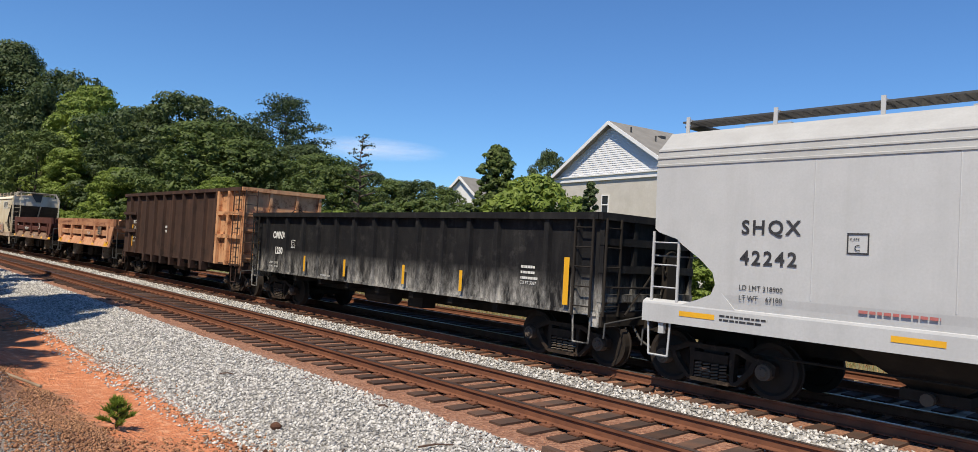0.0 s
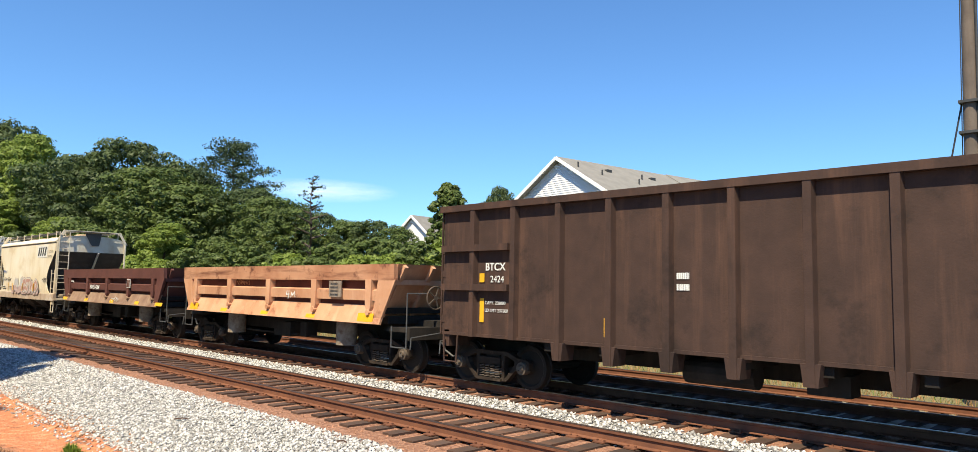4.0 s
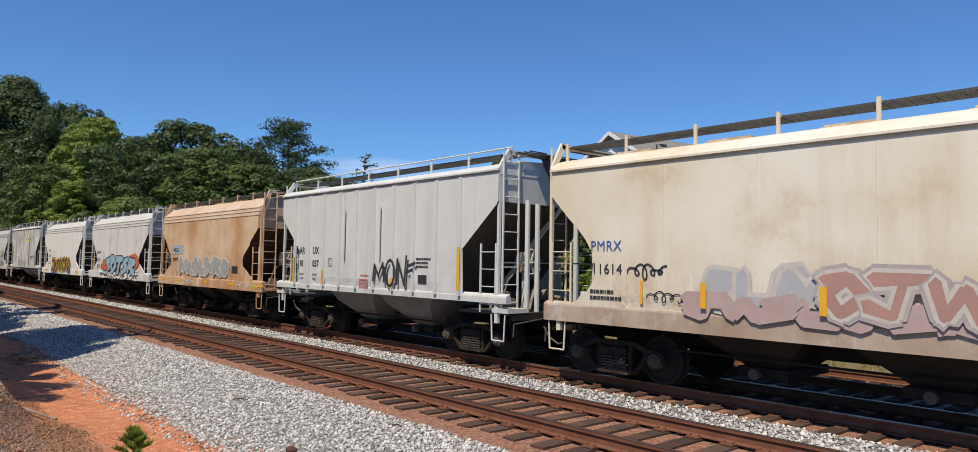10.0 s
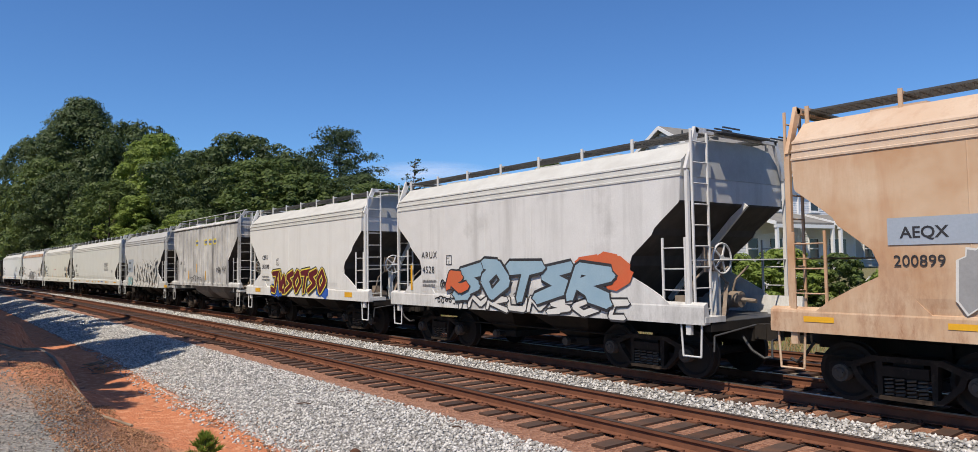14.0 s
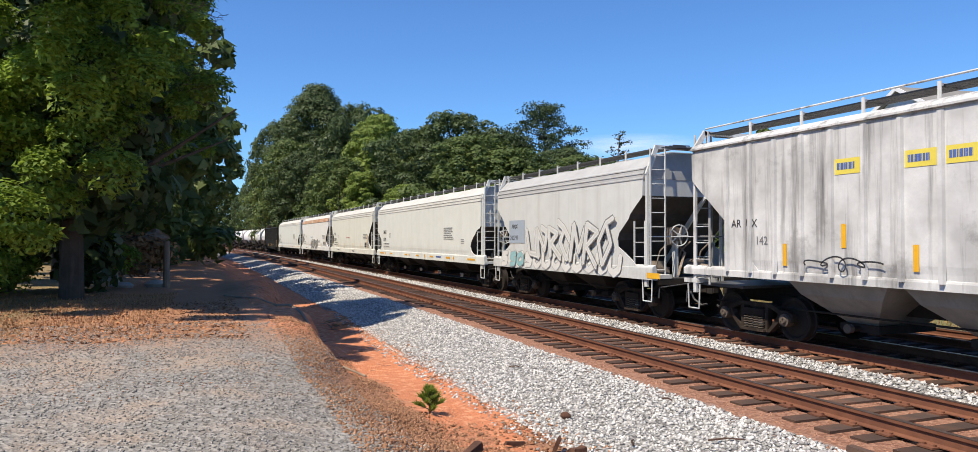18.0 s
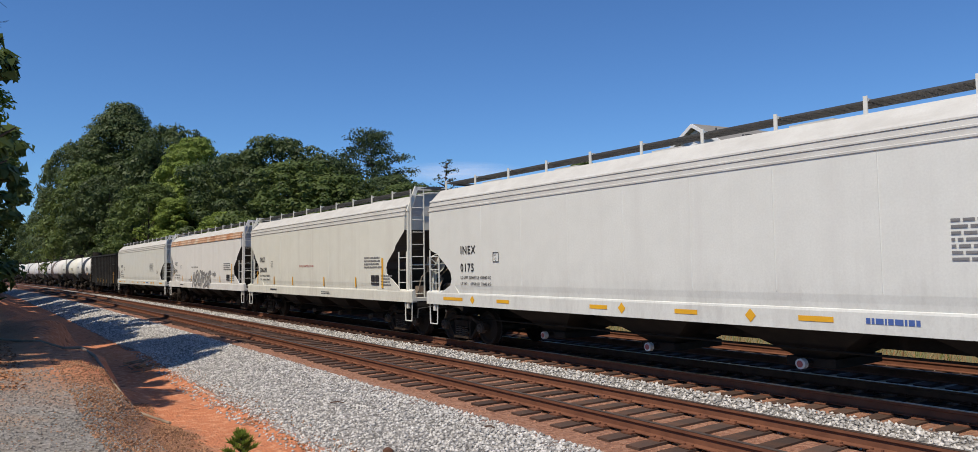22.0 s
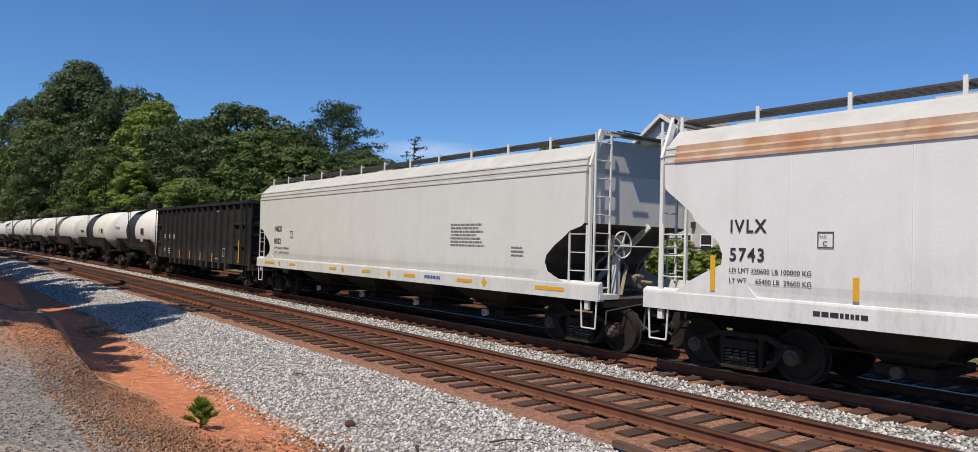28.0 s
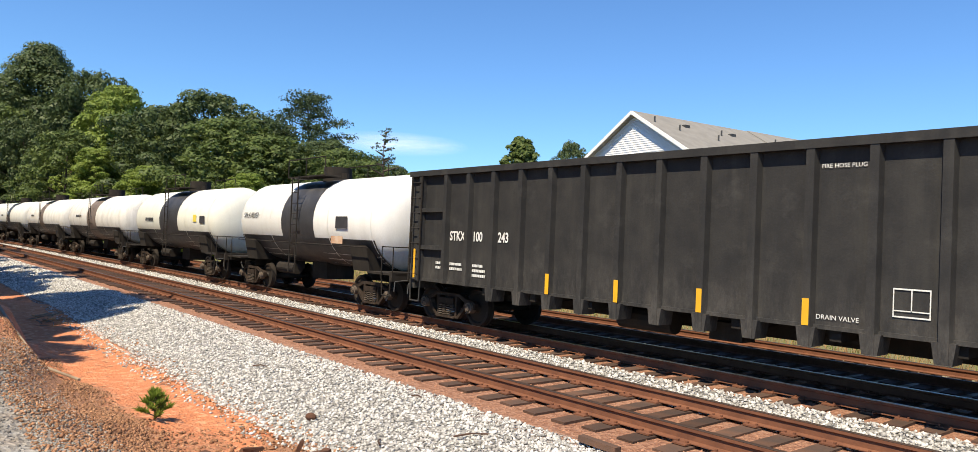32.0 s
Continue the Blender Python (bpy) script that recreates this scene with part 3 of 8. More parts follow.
def build_tracks():
    xs = [40, 10, -8, -14, -20, -28, -36, -46, -58, -72, -90, -110, -135, -165, -200, -250, -310]
    rng = random.Random(3)
    for which, y, z in TRACKS:
        tr = root("track", pose(0, 0, 0), {"near": "empty rusty railway track on weathered timber ties", "train": "rusty railway track that the freight train runs on", "siding": "disused rusty siding beyond the train"}[which], "railway track", "parallel tracks", "structure")
        for k in (0, 1.505):
            r = part("rail", sweep(RAIL_OUTLINE, y + k, z, xs), M_RAIL, tr)
            part("rail_head", sweep(HEAD_OUTLINE, y + k, z, xs), M_TREAD if which == "train" else M_RAILTOP, r, "bright worn running surface" if which == "train" else "dull brown running surface")
        ties = []
        for v in range(4):
            s = Shape()
            w = 0.115 + 0.008 * rng.random()
            s.loft([[(-w + rng.uniform(-.006, .006), e, -0.178), (w + rng.uniform(-.006, .006), e, -0.178), (w, e, -0.36), (-w, e, -0.36)] for e in (-1.30, -0.5, 0.5, 1.30)])
            ties.append(s.mesh("tie", M_TIE))
        plate = Shape()
        joined = Shape()
        for i in range(-520, 60):
            x = i * 0.495 + rng.uniform(-0.03, 0.03)
            c = y + 0.752 + float(bend(x))
            slope = float(bend(x + .5) - bend(x - .5))
            near = {"near": -60 < x < 6, "train": -48 < x < 10, "siding": False}[which]
            m = pose(x, c + rng.uniform(-0.06, 0.06), z + rng.uniform(-0.012, 0.0), 0, 0, math.degrees(slope) + rng.uniform(-1.5, 1.5))
            if near:
                part("tie", ties[rng.randrange(4)], None, tr, at=m)
                for k in (-0.752, 0.752):
                    plate.box(x - 0.09, x + 0.09, c + k - 0.17, c + k + 0.17, z - 0.18, z - 0.160)
                    for sx in (-0.06, 0.06):
                        for sy in (-0.09, 0.09):
                            plate.box(x + sx - 0.012, x + sx + 0.012, c + k + sy - 0.016, c + k + sy + 0.016, z - 0.165, z - 0.138)
            else:
                joined.box(x - 0.115, x + 0.115, c - 1.3, c + 1.3, z - 0.36, z - 0.18)
        tagged(part("far_ties", joined, M_TIE, tr), kind="stuff")
        if plate.v:
            tagged(part("tie_plates_and_spikes", plate, M_RAIL, tr), kind="stuff")


build_tracks()


def scatter_stones(name, label, material, n, rx, rq, size, seed, dens=None, sink=0.25, lift=0.0):
    """Loose stones on the land between the given bounds along and across the tracks."""
    g = np.random.default_rng(seed)
    x = g.uniform(*rx, n) if dens is None else rx[1] - (rx[1] - rx[0]) * g.random(n) ** dens
    q = g.uniform(*rq, n)
    y = q + bend(x)
    r = size * g.uniform(0.55, 1.35, n)
    z = land(x, y) + r * sink + lift
    base = np.array([(1, 0, 0), (-1, 0, 0), (0, 1, 0), (0, -1, 0), (0, 0, 1), (0, 0, -1)], float)
    v = base[None] * g.uniform(0.55, 1.25, (n, 6, 1)) * g.uniform(0.6, 1.2, (n, 1, 3)) + g.uniform(-0.25, 0.25, (n, 6, 3))
    a = g.uniform(0, 6.28, n)
    t = g.uniform(-0.5, 0.5, n)
    c, s = np.cos(a)[:, None], np.sin(a)[:, None]
    vx, vy, vz = v[..., 0], v[..., 1], v[..., 2]
    vx, vz = vx * np.cos(t)[:, None] - vz * np.sin(t)[:, None], vx * np.sin(t)[:, None] + vz * np.cos(t)[:, None]
    v = np.stack([vx * c - vy * s, vx * s + vy * c, vz * 0.75], -1) * r[:, None, None]
    v += np.stack([x, y, z], -1)[:, None]
    f = np.array([(0, 2, 4), (2, 1, 4), (1, 3, 4), (3, 0, 4), (2, 0, 5), (1, 2, 5), (3, 1, 5), (0, 3, 5)])
    q3 = (f[None] + 6 * np.arange(n)[:, None, None]).reshape(-1, 3)
    tagged(new(name, fast_mesh(name, v.reshape(-1, 3), q3, material)), label, "gravel", kind="stuff")


scatter_stones("ballast_shoulder", "sharp grey crushed stone on the ballast slope", M_STONE, 42000, (-34, -1.5), (4.05, 6.25), 0.032, 1, 1.5)
scatter_stones("ballast_shoulder", "stray crushed stones at the foot of the ballast", M_STONE, 900, (-24, -3), (3.7, 4.1), 0.030, 15, 1.2)
scatter_stones("ballast_shoulder", "sharp grey crushed stone on the far ballast slope", M_STONE, 9000, (-75, -32), (4.05, 6.2), 0.055, 2, 1.3)
scatter_stones("ballast_strip", "grey crushed stone between the two tracks", M_STONE, 17000, (-36, 3), (8.75, 10.45), 0.040, 3, 1.3)
scatter_stones("ballast_strip", "far grey crushed stone between the two tracks", M_STONE, 6000, (-80, -34), (8.75, 10.4), 0.055, 4, 1.3)
scatter_stones("crib_ballast", "rust-dusted stone between the ties", M_STONERUST, 15000, (-34, 3), (6.15, 8.85), 0.032, 5, 1.3, lift=-0.02)
scatter_stones("crib_ballast", "rust-dusted stone under the train", M_STONERUST, 6000, (-24, 8), (10.3, 13.2), 0.032, 6, lift=-0.02)
scatter_stones("lot_gravel", "small grey gravel of the lot", M_GRAVEL, 22000, (-13.5, -2.5), (-5.0, 1.25), 0.0155, 7, 1.15)
scatter_stones("lot_gravel", "grey stones straying down the bank", M_GRAVEL, 4000, (-13, -3), (1.15, 2.1), 0.016, 14, 1.1)
scatter_stones("lot_gravel", "thinning gravel at the edge of the lot", M_GRAVEL, 3000, (-15.0, -12.0), (-6.5, 1.1), 0.018, 12, 0.55)
scatter_stones("lot_gravel", "brown grit strewn over the dirt", M_PEBBLE, 6000, (-21, -8), (-7, 1.2), 0.013, 13)
scatter_stones("bank_gravel", "brown pebbles on the clay bank", M_PEBBLE, 13000, (-16, -3), (1.1, 2.8), 0.019, 8, 1.1)
scatter_stones("ditch_pebbles", "stray stones in the clay ditch", M_PEBBLE, 2200, (-9.6, -4), (2.5, 4.1), 0.018, 9)
scatter_stones("bank_clods", "small clods of brown clay on the bank", M_CLOD, 2200, (-12.5, -4), (1.3, 2.9), 0.022, 16)
scatter_stones("toe_stones", "dirty stones at the foot of the ballast", M_PEBBLE, 1300, (-24, -4), (3.85, 4.5), 0.028, 17, 1.2)
scatter_stones("clay_clods", "crumbled clods of brown clay", M_CLOD, 1500, (-9.4, -4), (1.8, 4.2), 0.030, 10)


# ---- foliage ----
def leaf_cloud(lobes, count, size, seed, flat=0.5, shell=0.45, lean=0.35, spray=False, under=0.0):
    """Pointed leaf or clump faces on and in a set of ellipsoids (x, y, z, rx, ry, rz); under: the share of the leaves below that sits on top instead."""
    g = np.random.default_rng(seed)
    L = np.array(lobes, float)
    w = (L[:, 3] * L[:, 4]) ** 0.9 + (L[:, 3] * L[:, 5]) ** 0.9
    k = g.choice(len(L), count, p=w / w.sum())
    d = g.normal(size=(count, 3))
    d /= np.linalg.norm(d, axis=1)[:, None]
    d[:, 2] = np.where((d[:, 2] < 0) & (g.random(count) < under), -d[:, 2], d[:, 2])
    rad = 1 - shell * g.random(count) ** 2 + 0.10 * g.normal(size=count)
    p = L[k, :3] + d * L[k, 3:6] * rad[:, None]
    nrm = d * (1 - flat) + np.array([0, 0, flat]) + lean * g.normal(size=(count, 3))
    nrm /= np.linalg.norm(nrm, axis=1)[:, None]
    t = np.cross(nrm, g.normal(size=(count, 3)))
    t /= np.linalg.norm(t, axis=1)[:, None]
    b = np.cross(nrm, t)
    s = size * g.uniform(0.55, 1.4, count)[:, None]
    if spray:
        return np.stack([p - t * s * 0.8, p + b * s * 0.55 + t * s * 0.2, p + t * s * 0.7 - b * s * 0.4], 1).reshape(-1, 3), np.arange(count * 3).reshape(-1, 3)
    v = np.stack([p - t * s, p + b * s * 0.5 + nrm * s * 0.12, p + t * s, p - b * s * 0.5 + nrm * s * 0.12], 1)
    return v.reshape(-1, 3), np.arange(count * 4).reshape(-1, 4)


def crown_lobes(rng, h0, h1, r, n, dome=1.0, peak=0.0):
    """Many small lobes that fill a tree's crown from height h0 to h1 with radius r, most of them near its skin."""
    out, ph = [], [rng.uniform(0, 6.28) for _ in range(3)]
    for i in range(n):
        u = ((i + rng.random()) / n) ** dome
        z, a = h0 + (h1 - h0) * u, i * 2.4 + rng.uniform(-0.4, 0.4)
        env = r * math.sqrt(max(0.04, 1 - (2 * (u - 0.36) / 1.30) ** 2 if u > 0.36 else 1 - ((0.36 - u) / 0.5) ** 2))
        if peak:
            env = r * min(1.0, ((1.02 - u) / 0.65) ** peak) * (1 if u > 0.2 else 0.7 + 1.5 * u)
        env *= 1 + 0.16 * math.sin(3 * a + ph[0]) + 0.12 * math.sin(5 * a + 4 * u + ph[1]) + 0.10 * math.sin(9 * u + ph[2])
        d = env * (0.30 + 0.70 * rng.random() ** 0.55)
        k = r * rng.uniform(0.085, 0.20)
        out.append((d * math.cos(a), d * math.sin(a), z, k * rng.uniform(0.8, 1.3), k * rng.uniform(0.8, 1.3), k * rng.uniform(0.55, 0.85)))
    return out


def trunk_shape(rng, height, r, limbs, spread, start=0.3):
    s = Shape()
    pts = [Vector((0, 0, -0.6))]
    for i in range(1, 6):
        pts.append(Vector((rng.uniform(-.05, .05) * height * i / 8, rng.uniform(-.05, .05) * height * i / 8, height * i / 5)))
    for i in range(5):
        s.tube(pts[i], pts[i + 1], r * (1 - i / 5.6), r * (1 - (i + 1) / 5.6), 8, caps=False)
    for i in range(limbs):
        u = start + (0.95 - start) * i / limbs
        k = min(4, int(u * 5))
        a, base = rng.uniform(0, 6.28), pts[k].lerp(pts[k + 1], u * 5 - k)
        d = Vector((math.cos(a), math.sin(a), rng.uniform(0.25, 0.8)))
        mid = base + d * spread * (1.1 - u) * 0.6
        tip = mid + (d + Vector((rng.uniform(-.4, .4), rng.uniform(-.4, .4), 0.1))) * spread * (1.1 - u) * 0.5
        s.tube(base, mid, r * 0.35 * (1.1 - u), r * 0.22 * (1.1 - u), 6, caps=False)
        s.tube(mid, tip, r * 0.22 * (1.1 - u), r * 0.06, 6, caps=False)
    return s


def tree(name, label, height, radius, lobes_n, leaves, size, material, seed, h0=0.16, dome=1.0, flat=0.22, peak=0.0, spray=True):
    rng = random.Random(seed)
    ob = root(name, pose(0, 0, 0), label, "tree")
    part("trunk", trunk_shape(rng, height * 0.9, height * 0.018, 14, radius * 0.9), M_BARK, ob, smooth=True)
    v, q = leaf_cloud(crown_lobes(rng, height * h0, height * 0.96, radius, lobes_n, dome, peak), leaves, size, seed, flat, 0.30, 0.24, spray=spray, under=0.5)
    part("crown", fast_mesh("crown", v, q, material), material, ob)
    return ob


def pine(name, label, height, radius, tiers, leaves, seed):
    rng = random.Random(seed)
    ob = root(name, pose(0, 0, 0), label, "pine tree")
    s = trunk_shape(rng, height, height * 0.014, 0, 1)
    lobes = []
    for i in range(tiers):
        u = 0.34 + 0.65 * (i / tiers) ** 0.9
        a, d = i * 2.4 + rng.uniform(-.4, .4), radius * min(1.0, 2.1 * (1.08 - u)) * rng.uniform(0.45, 1.0)
        tip = Vector((d * math.cos(a), d * math.sin(a), height * u + 0.1 * d))
        s.tube((0, 0, height * u - 0.25 * d), tip, 0.09, 0.03, 5, caps=False)
        for j in range(3 if d > 0.5 * radius else 2):
            k = rng.uniform(0.6, 1.1) * radius * (0.17, 0.14, 0.10)[j]
            lobes.append((tip.x * (1 - 0.28 * j) + rng.uniform(-.3, .3), tip.y * (1 - 0.28 * j) + rng.uniform(-.3, .3), tip.z - 0.1 * d * j + rng.uniform(-.2, .3), k * 1.35, k * 1.35, k * 0.55))
    part("trunk", s, M_BARK, ob, smooth=True)
    v, q = leaf_cloud(lobes, leaves, 0.018 * radius + 0.06, seed, 0.2, 0.9, 0.7, spray=True, under=0.4)
    part("crown", fast_mesh("crown", v, q, M_NEEDLE), M_NEEDLE, ob)
    return ob


def by_bearing(yaw, dist):
    return -math.sin(radians(yaw)) * dist, math.cos(radians(yaw)) * dist


def put_tree(ob, yaw, y, scale=1.0, turn=0.0, wide=1.0):
    """Stand a tree at a bearing from the lot and a distance beyond it."""
    d = y / math.cos(radians(yaw))
    x = -math.sin(radians(yaw)) * d
    ob.matrix_basis = Matrix.Translation((x, y, float(land(x, y)) - 0.15)) @ pose(0, 0, 0, 0, 0, turn) @ Matrix.Diagonal((scale * wide, scale * wide, scale, 1))
    return ob


def tree_copy(ob, yaw, y, scale=1.0, turn=0.0, wide=1.0):
    c = copy_thing(ob, pose(0, 0, 0))
    return put_tree(c, yaw, y, scale, turn, wide)


def plant_woods():
    rng = random.Random(11)
    great = tree("broadleaf_tree", "tall dark-green broadleaf tree with a domed crown", 31.0, 11.5, 380, 72000, 0.31, M_LEAFDARK, 21, 0.05, peak=0.75)
    put_tree(great, 82.1, 18.5, 1.0, 30)
    light = tree("broadleaf_tree", "bright yellow-green broadleaf tree in full leaf", 20, 6.5, 190, 36000, 0.26, M_LEAFLIGHT, 22, 0.05, peak=0.5)
    put_tree(light, 77.5, 24, 1.06)
    mid = tree("broadleaf_tree", "broad dark-green tree in the lineside wood", 17, 8.0, 220, 26000, 0.29, M_LEAFDARK, 23, 0.04)
    put_tree(mid, 71.3, 30, 1.06, 40, 1.0)
    green = tree("broadleaf_tree", "mid-green tree in the lineside wood", 15, 6.5, 170, 17000, 0.28, M_LEAF, 24, 0.03)
    put_tree(green, 74.6, 27, 1.05)
    tall = pine("pine_tree", "open-crowned pine with clumped dark needles", 18.4, 8.2, 46, 15000, 25)
    put_tree(tall, 64.3, 38, 0.94)
    slim = pine("pine_tree", "slender young pine behind the hedge", 9.2, 1.7, 22, 1300, 26)
    put_tree(slim, 58.3, 30, 1.1)
    small = tree("broadleaf_tree", "small bright maple beyond the siding", 7.8, 1.45, 330, 30000, 0.13, M_LEAF, 27, 0.02, peak=0.45)
    put_tree(small, 47.45, 26, 1.0)
    shrub = tree("shrub", "rounded bright-green shrub by the siding", 4.6, 2.4, 160, 12000, 0.16, M_LEAFLIGHT, 28, 0.02)
    put_tree(shrub, 44.0, 26, 1.28)
    dusky = tree("broadleaf_tree", "narrow dark evergreen beside the townhouses", 5.6, 0.95, 90, 9000, 0.11, M_LEAFDARK, 29, 0.02, peak=0.8)
    put_tree(dusky, 40.1, 26, 1.0)
    hedge = tree("shrub", "loose mid-green shrub by the siding", 4.9, 2.2, 120, 6500, 0.17, M_LEAF, 30, 0.02)
    put_tree(hedge, 48.9, 27, 0.8)
    # copies: tree, bearing, distance out from the lot, size, breadth
    for ob, yaw, dist, s, w in ((mid, 79.0, 128, 1.42, 0.75), (mid, 85.0, 150, 1.45, 0.55), (green, 84.2, 128, 1.25, 0.8), (green, 86.4, 165, 1.2, 0.5), (mid, 83.0, 122, 0.95, 0.8), (green, 80.4, 105, 0.9, 1.0),
                               (mid, 80.6, 140, 1.3, 1.0), (mid, 76.0, 118, 1.0, 1.1), (light, 78.6, 98, 0.55, 1.1), (mid, 74.0, 100, 0.95, 1.1), (green, 69.6, 80, 0.85, 1.2), (mid, 68.4, 92, 0.82, 1.2), (green, 66.6, 78, 0.72, 1.3),
                               (mid, 66.0, 92, 0.66, 1.2), (mid, 62.6, 78, 0.60, 1.2), (green, 61.2, 68, 0.58, 1.2), (light, 75.4, 84, 0.42, 1.4), (light, 68.6, 66, 0.34, 1.4), (green, 59.6, 64, 0.50, 1.1), (mid, 57.6, 68, 0.42, 1.2),
                               (green, 55.4, 64, 0.42, 1.2), (mid, 53.4, 62, 0.36, 1.2), (green, 51.8, 58, 0.36, 1.1), (mid, 43.5, 104, 0.84, 0.5), (mid, 87.4, 240, 1.0, 0.6), (green, 88.2, 250, 1.1, 0.7), (mid, 89.3, 250, 1.0, 0.8), (mid, 90.4, 250, 0.9, 1.0), (green, 91.6, 230, 0.9, 1.0)):
        px, py = by_bearing(yaw, dist)
        copy_thing(ob, Matrix.Translation((px, py, float(land(px, py)) - 0.15)) @ pose(0, 0, 0, 0, 0, rng.uniform(0, 360)) @ Matrix.Diagonal((s * w, s * w, s, 1)))
    for yaw, y, s in ((38.0, 24, 0.6), (34.0, 25, 0.55), (30.5, 24, 0.6), (26.5, 25, 0.5), (21.5, 24, 0.55), (15.0, 25, 0.55), (5.0, 25, 0.5), (45.8, 25, 0.95), (44.6, 28, 1.05), (41.6, 27, 0.8), (40.4, 27, 0.6), (49.8, 27, 0.9), (51.4, 26, 0.85), (52.8, 28, 1.0), (54.4, 26, 0.85), (56.2, 27, 0.95), (57.8, 25, 0.8), (59.6, 26, 0.9), (61.4, 25, 0.85), (63.2, 25, 1.0), (65.0, 24, 0.9), (66.8, 24, 1.0), (68.8, 23, 0.9), (70.6, 22, 1.0), (72.6, 21, 0.95), (74.6, 20, 1.0), (76.4, 19, 0.9), (78.2, 18, 0.9), (80.0, 17.5, 1.0)):
        if rng.random() < 0.45:
            tree_copy(hedge, yaw, y, s, rng.uniform(0, 360), 1.1)
        else:
            tree_copy(shrub, yaw, y, s, rng.uniform(0, 360), 1.2)


plant_woods()


# ---- train ----
LABELS = {"dx": 0.0}


def wheel_shape():
    s = Shape()
    prof = [(0.0, -0.10), (0.09, -0.10), (0.12, -0.05), (0.33, -0.035), (0.37, -0.07), (0.43, -0.07), (0.437, 0.05), (0.462, 0.06), (0.462, 0.085), (0.36, 0.085), (0.33, 0.03), (0.13, 0.045), (0.10, 0.10), (0.0, 0.10)]
    s.loft([[(r * math.cos(a), y, r * math.sin(a)) for r, y in prof] for a in [2 * math.pi * i / 28 for i in range(29)]], caps=False, closed=False)
    return s.mesh("wheel", M_WHEEL, True)


def frame_shape(side):
    """A cast side frame: arched top member, dropped bottom member, two columns and pedestal jaws, open between them."""
    s = Shape()
    lo, hi = sorted((side * 0.95, side * 1.07))
    for m in (-1, 1):
        s.prism([(m * 1.06, 0.40), (m * 1.06, 0.55), (m * 0.96, 0.61), (m * 0.74, 0.62), (m * 0.46, 0.73), (0, 0.73), (0, 0.65), (m * 0.43, 0.65), (m * 0.72, 0.53), (m * 0.96, 0.53), (m * 0.98, 0.40)], lo, hi, "y")
        s.prism([(m * 0.76, 0.54), (m * 0.70, 0.38), (m * 0.44, 0.14), (0, 0.14), (0, 0.20), (m * 0.41, 0.20), (m * 0.62, 0.42), (m * 0.68, 0.54)], lo - 0.002, hi + 0.002, "y")
        s.prism([(m * 0.385, 0.18), (m * 0.32, 0.18), (m * 0.31, 0.66), (m * 0.40, 0.66)], lo - 0.004, hi + 0.004, "y")
    s.box(-0.34, 0.34, *sorted((side * 1.0, side * 1.14)), 0.135, 0.185)
    s.box(-0.30, 0.30, *sorted((side * 0.98, side * 1.11)), 0.46, 0.60)
    return s.mesh("side_frame", M_FRAME)


def springs_shape(side):
    s = Shape()
    for x in (-0.22, -0.075, 0.075, 0.22):
        for k in range(5):
            z = 0.205 + k * 0.052
            s.tube((x - 0.058, side * 1.09, z), (x + 0.058, side * 1.09, z + 0.016), 0.017, None, 6)
    return s.mesh("spring_nest", M_CAST)


def axle_shape():
    return Shape().tube((0, -1.02, 0), (0, 1.02, 0), 0.08, None, 10).mesh("axle", M_UNDER)


def cap_shape(side):
    s = Shape()
    s.tube((0, side * 0.98, 0), (0, side * 1.13, 0), 0.13, 0.125, 14).tube((0, side * 1.13, 0), (0, side * 1.165, 0), 0.085, 0.07, 12)
    for i in range(3):
        a = i * 2.094
        s.tube((0.05 * math.cos(a), side * 1.16, 0.05 * math.sin(a)), (0.05 * math.cos(a), side * 1.185, 0.05 * math.sin(a)), 0.016, None, 6)
    return s.mesh("bearing_cap", M_CAST, True)


WHEEL, AXLE = wheel_shape(), axle_shape()
FRAMES = {k: frame_shape(k) for k in (-1, 1)}
SPRINGS = {k: springs_shape(k) for k in (-1, 1)}
CAPS = {k: cap_shape(k) for k in (-1, 1)}
BOLSTER = Shape().box(-0.20, 0.20, -1.0, 1.0, 0.40, 0.68).box(-0.3, 0.3, -0.3, 0.3, 0.62, 0.86).mesh("truck", M_UNDER)
BRAKE = Shape().box(-0.06, 0.06, -0.85, 0.85, 0.30, 0.42).mesh("brake_beam", M_UNDER)
WHEELSETS = []


def add_truck(car, x):
    t = part("truck", BOLSTER, None, car, at=pose(x, 0, 0))
    for k in (-1, 1):
        part("side_frame", FRAMES[k], None, t, "cast steel side frame")
        tagged(part("spring_nest", SPRINGS[k], None, t), kind="stuff")
        part("brake_beam", BRAKE, None, t, at=pose(k * 0.40, 0, 0))
    for dx in (-0.89, 0.89):
        ax = part("wheelset", AXLE, None, car, "steel wheelset", at=pose(x + dx, 0, 0.438))
        for k in (-1, 1):
            part("wheel", WHEEL, None, ax, at=pose(0, k * 0.79, 0, 0, 0, 0 if k < 0 else 180))
            part("bearing_cap", CAPS[k], None, ax)
        WHEELSETS.append((ax, x + dx))
    return t


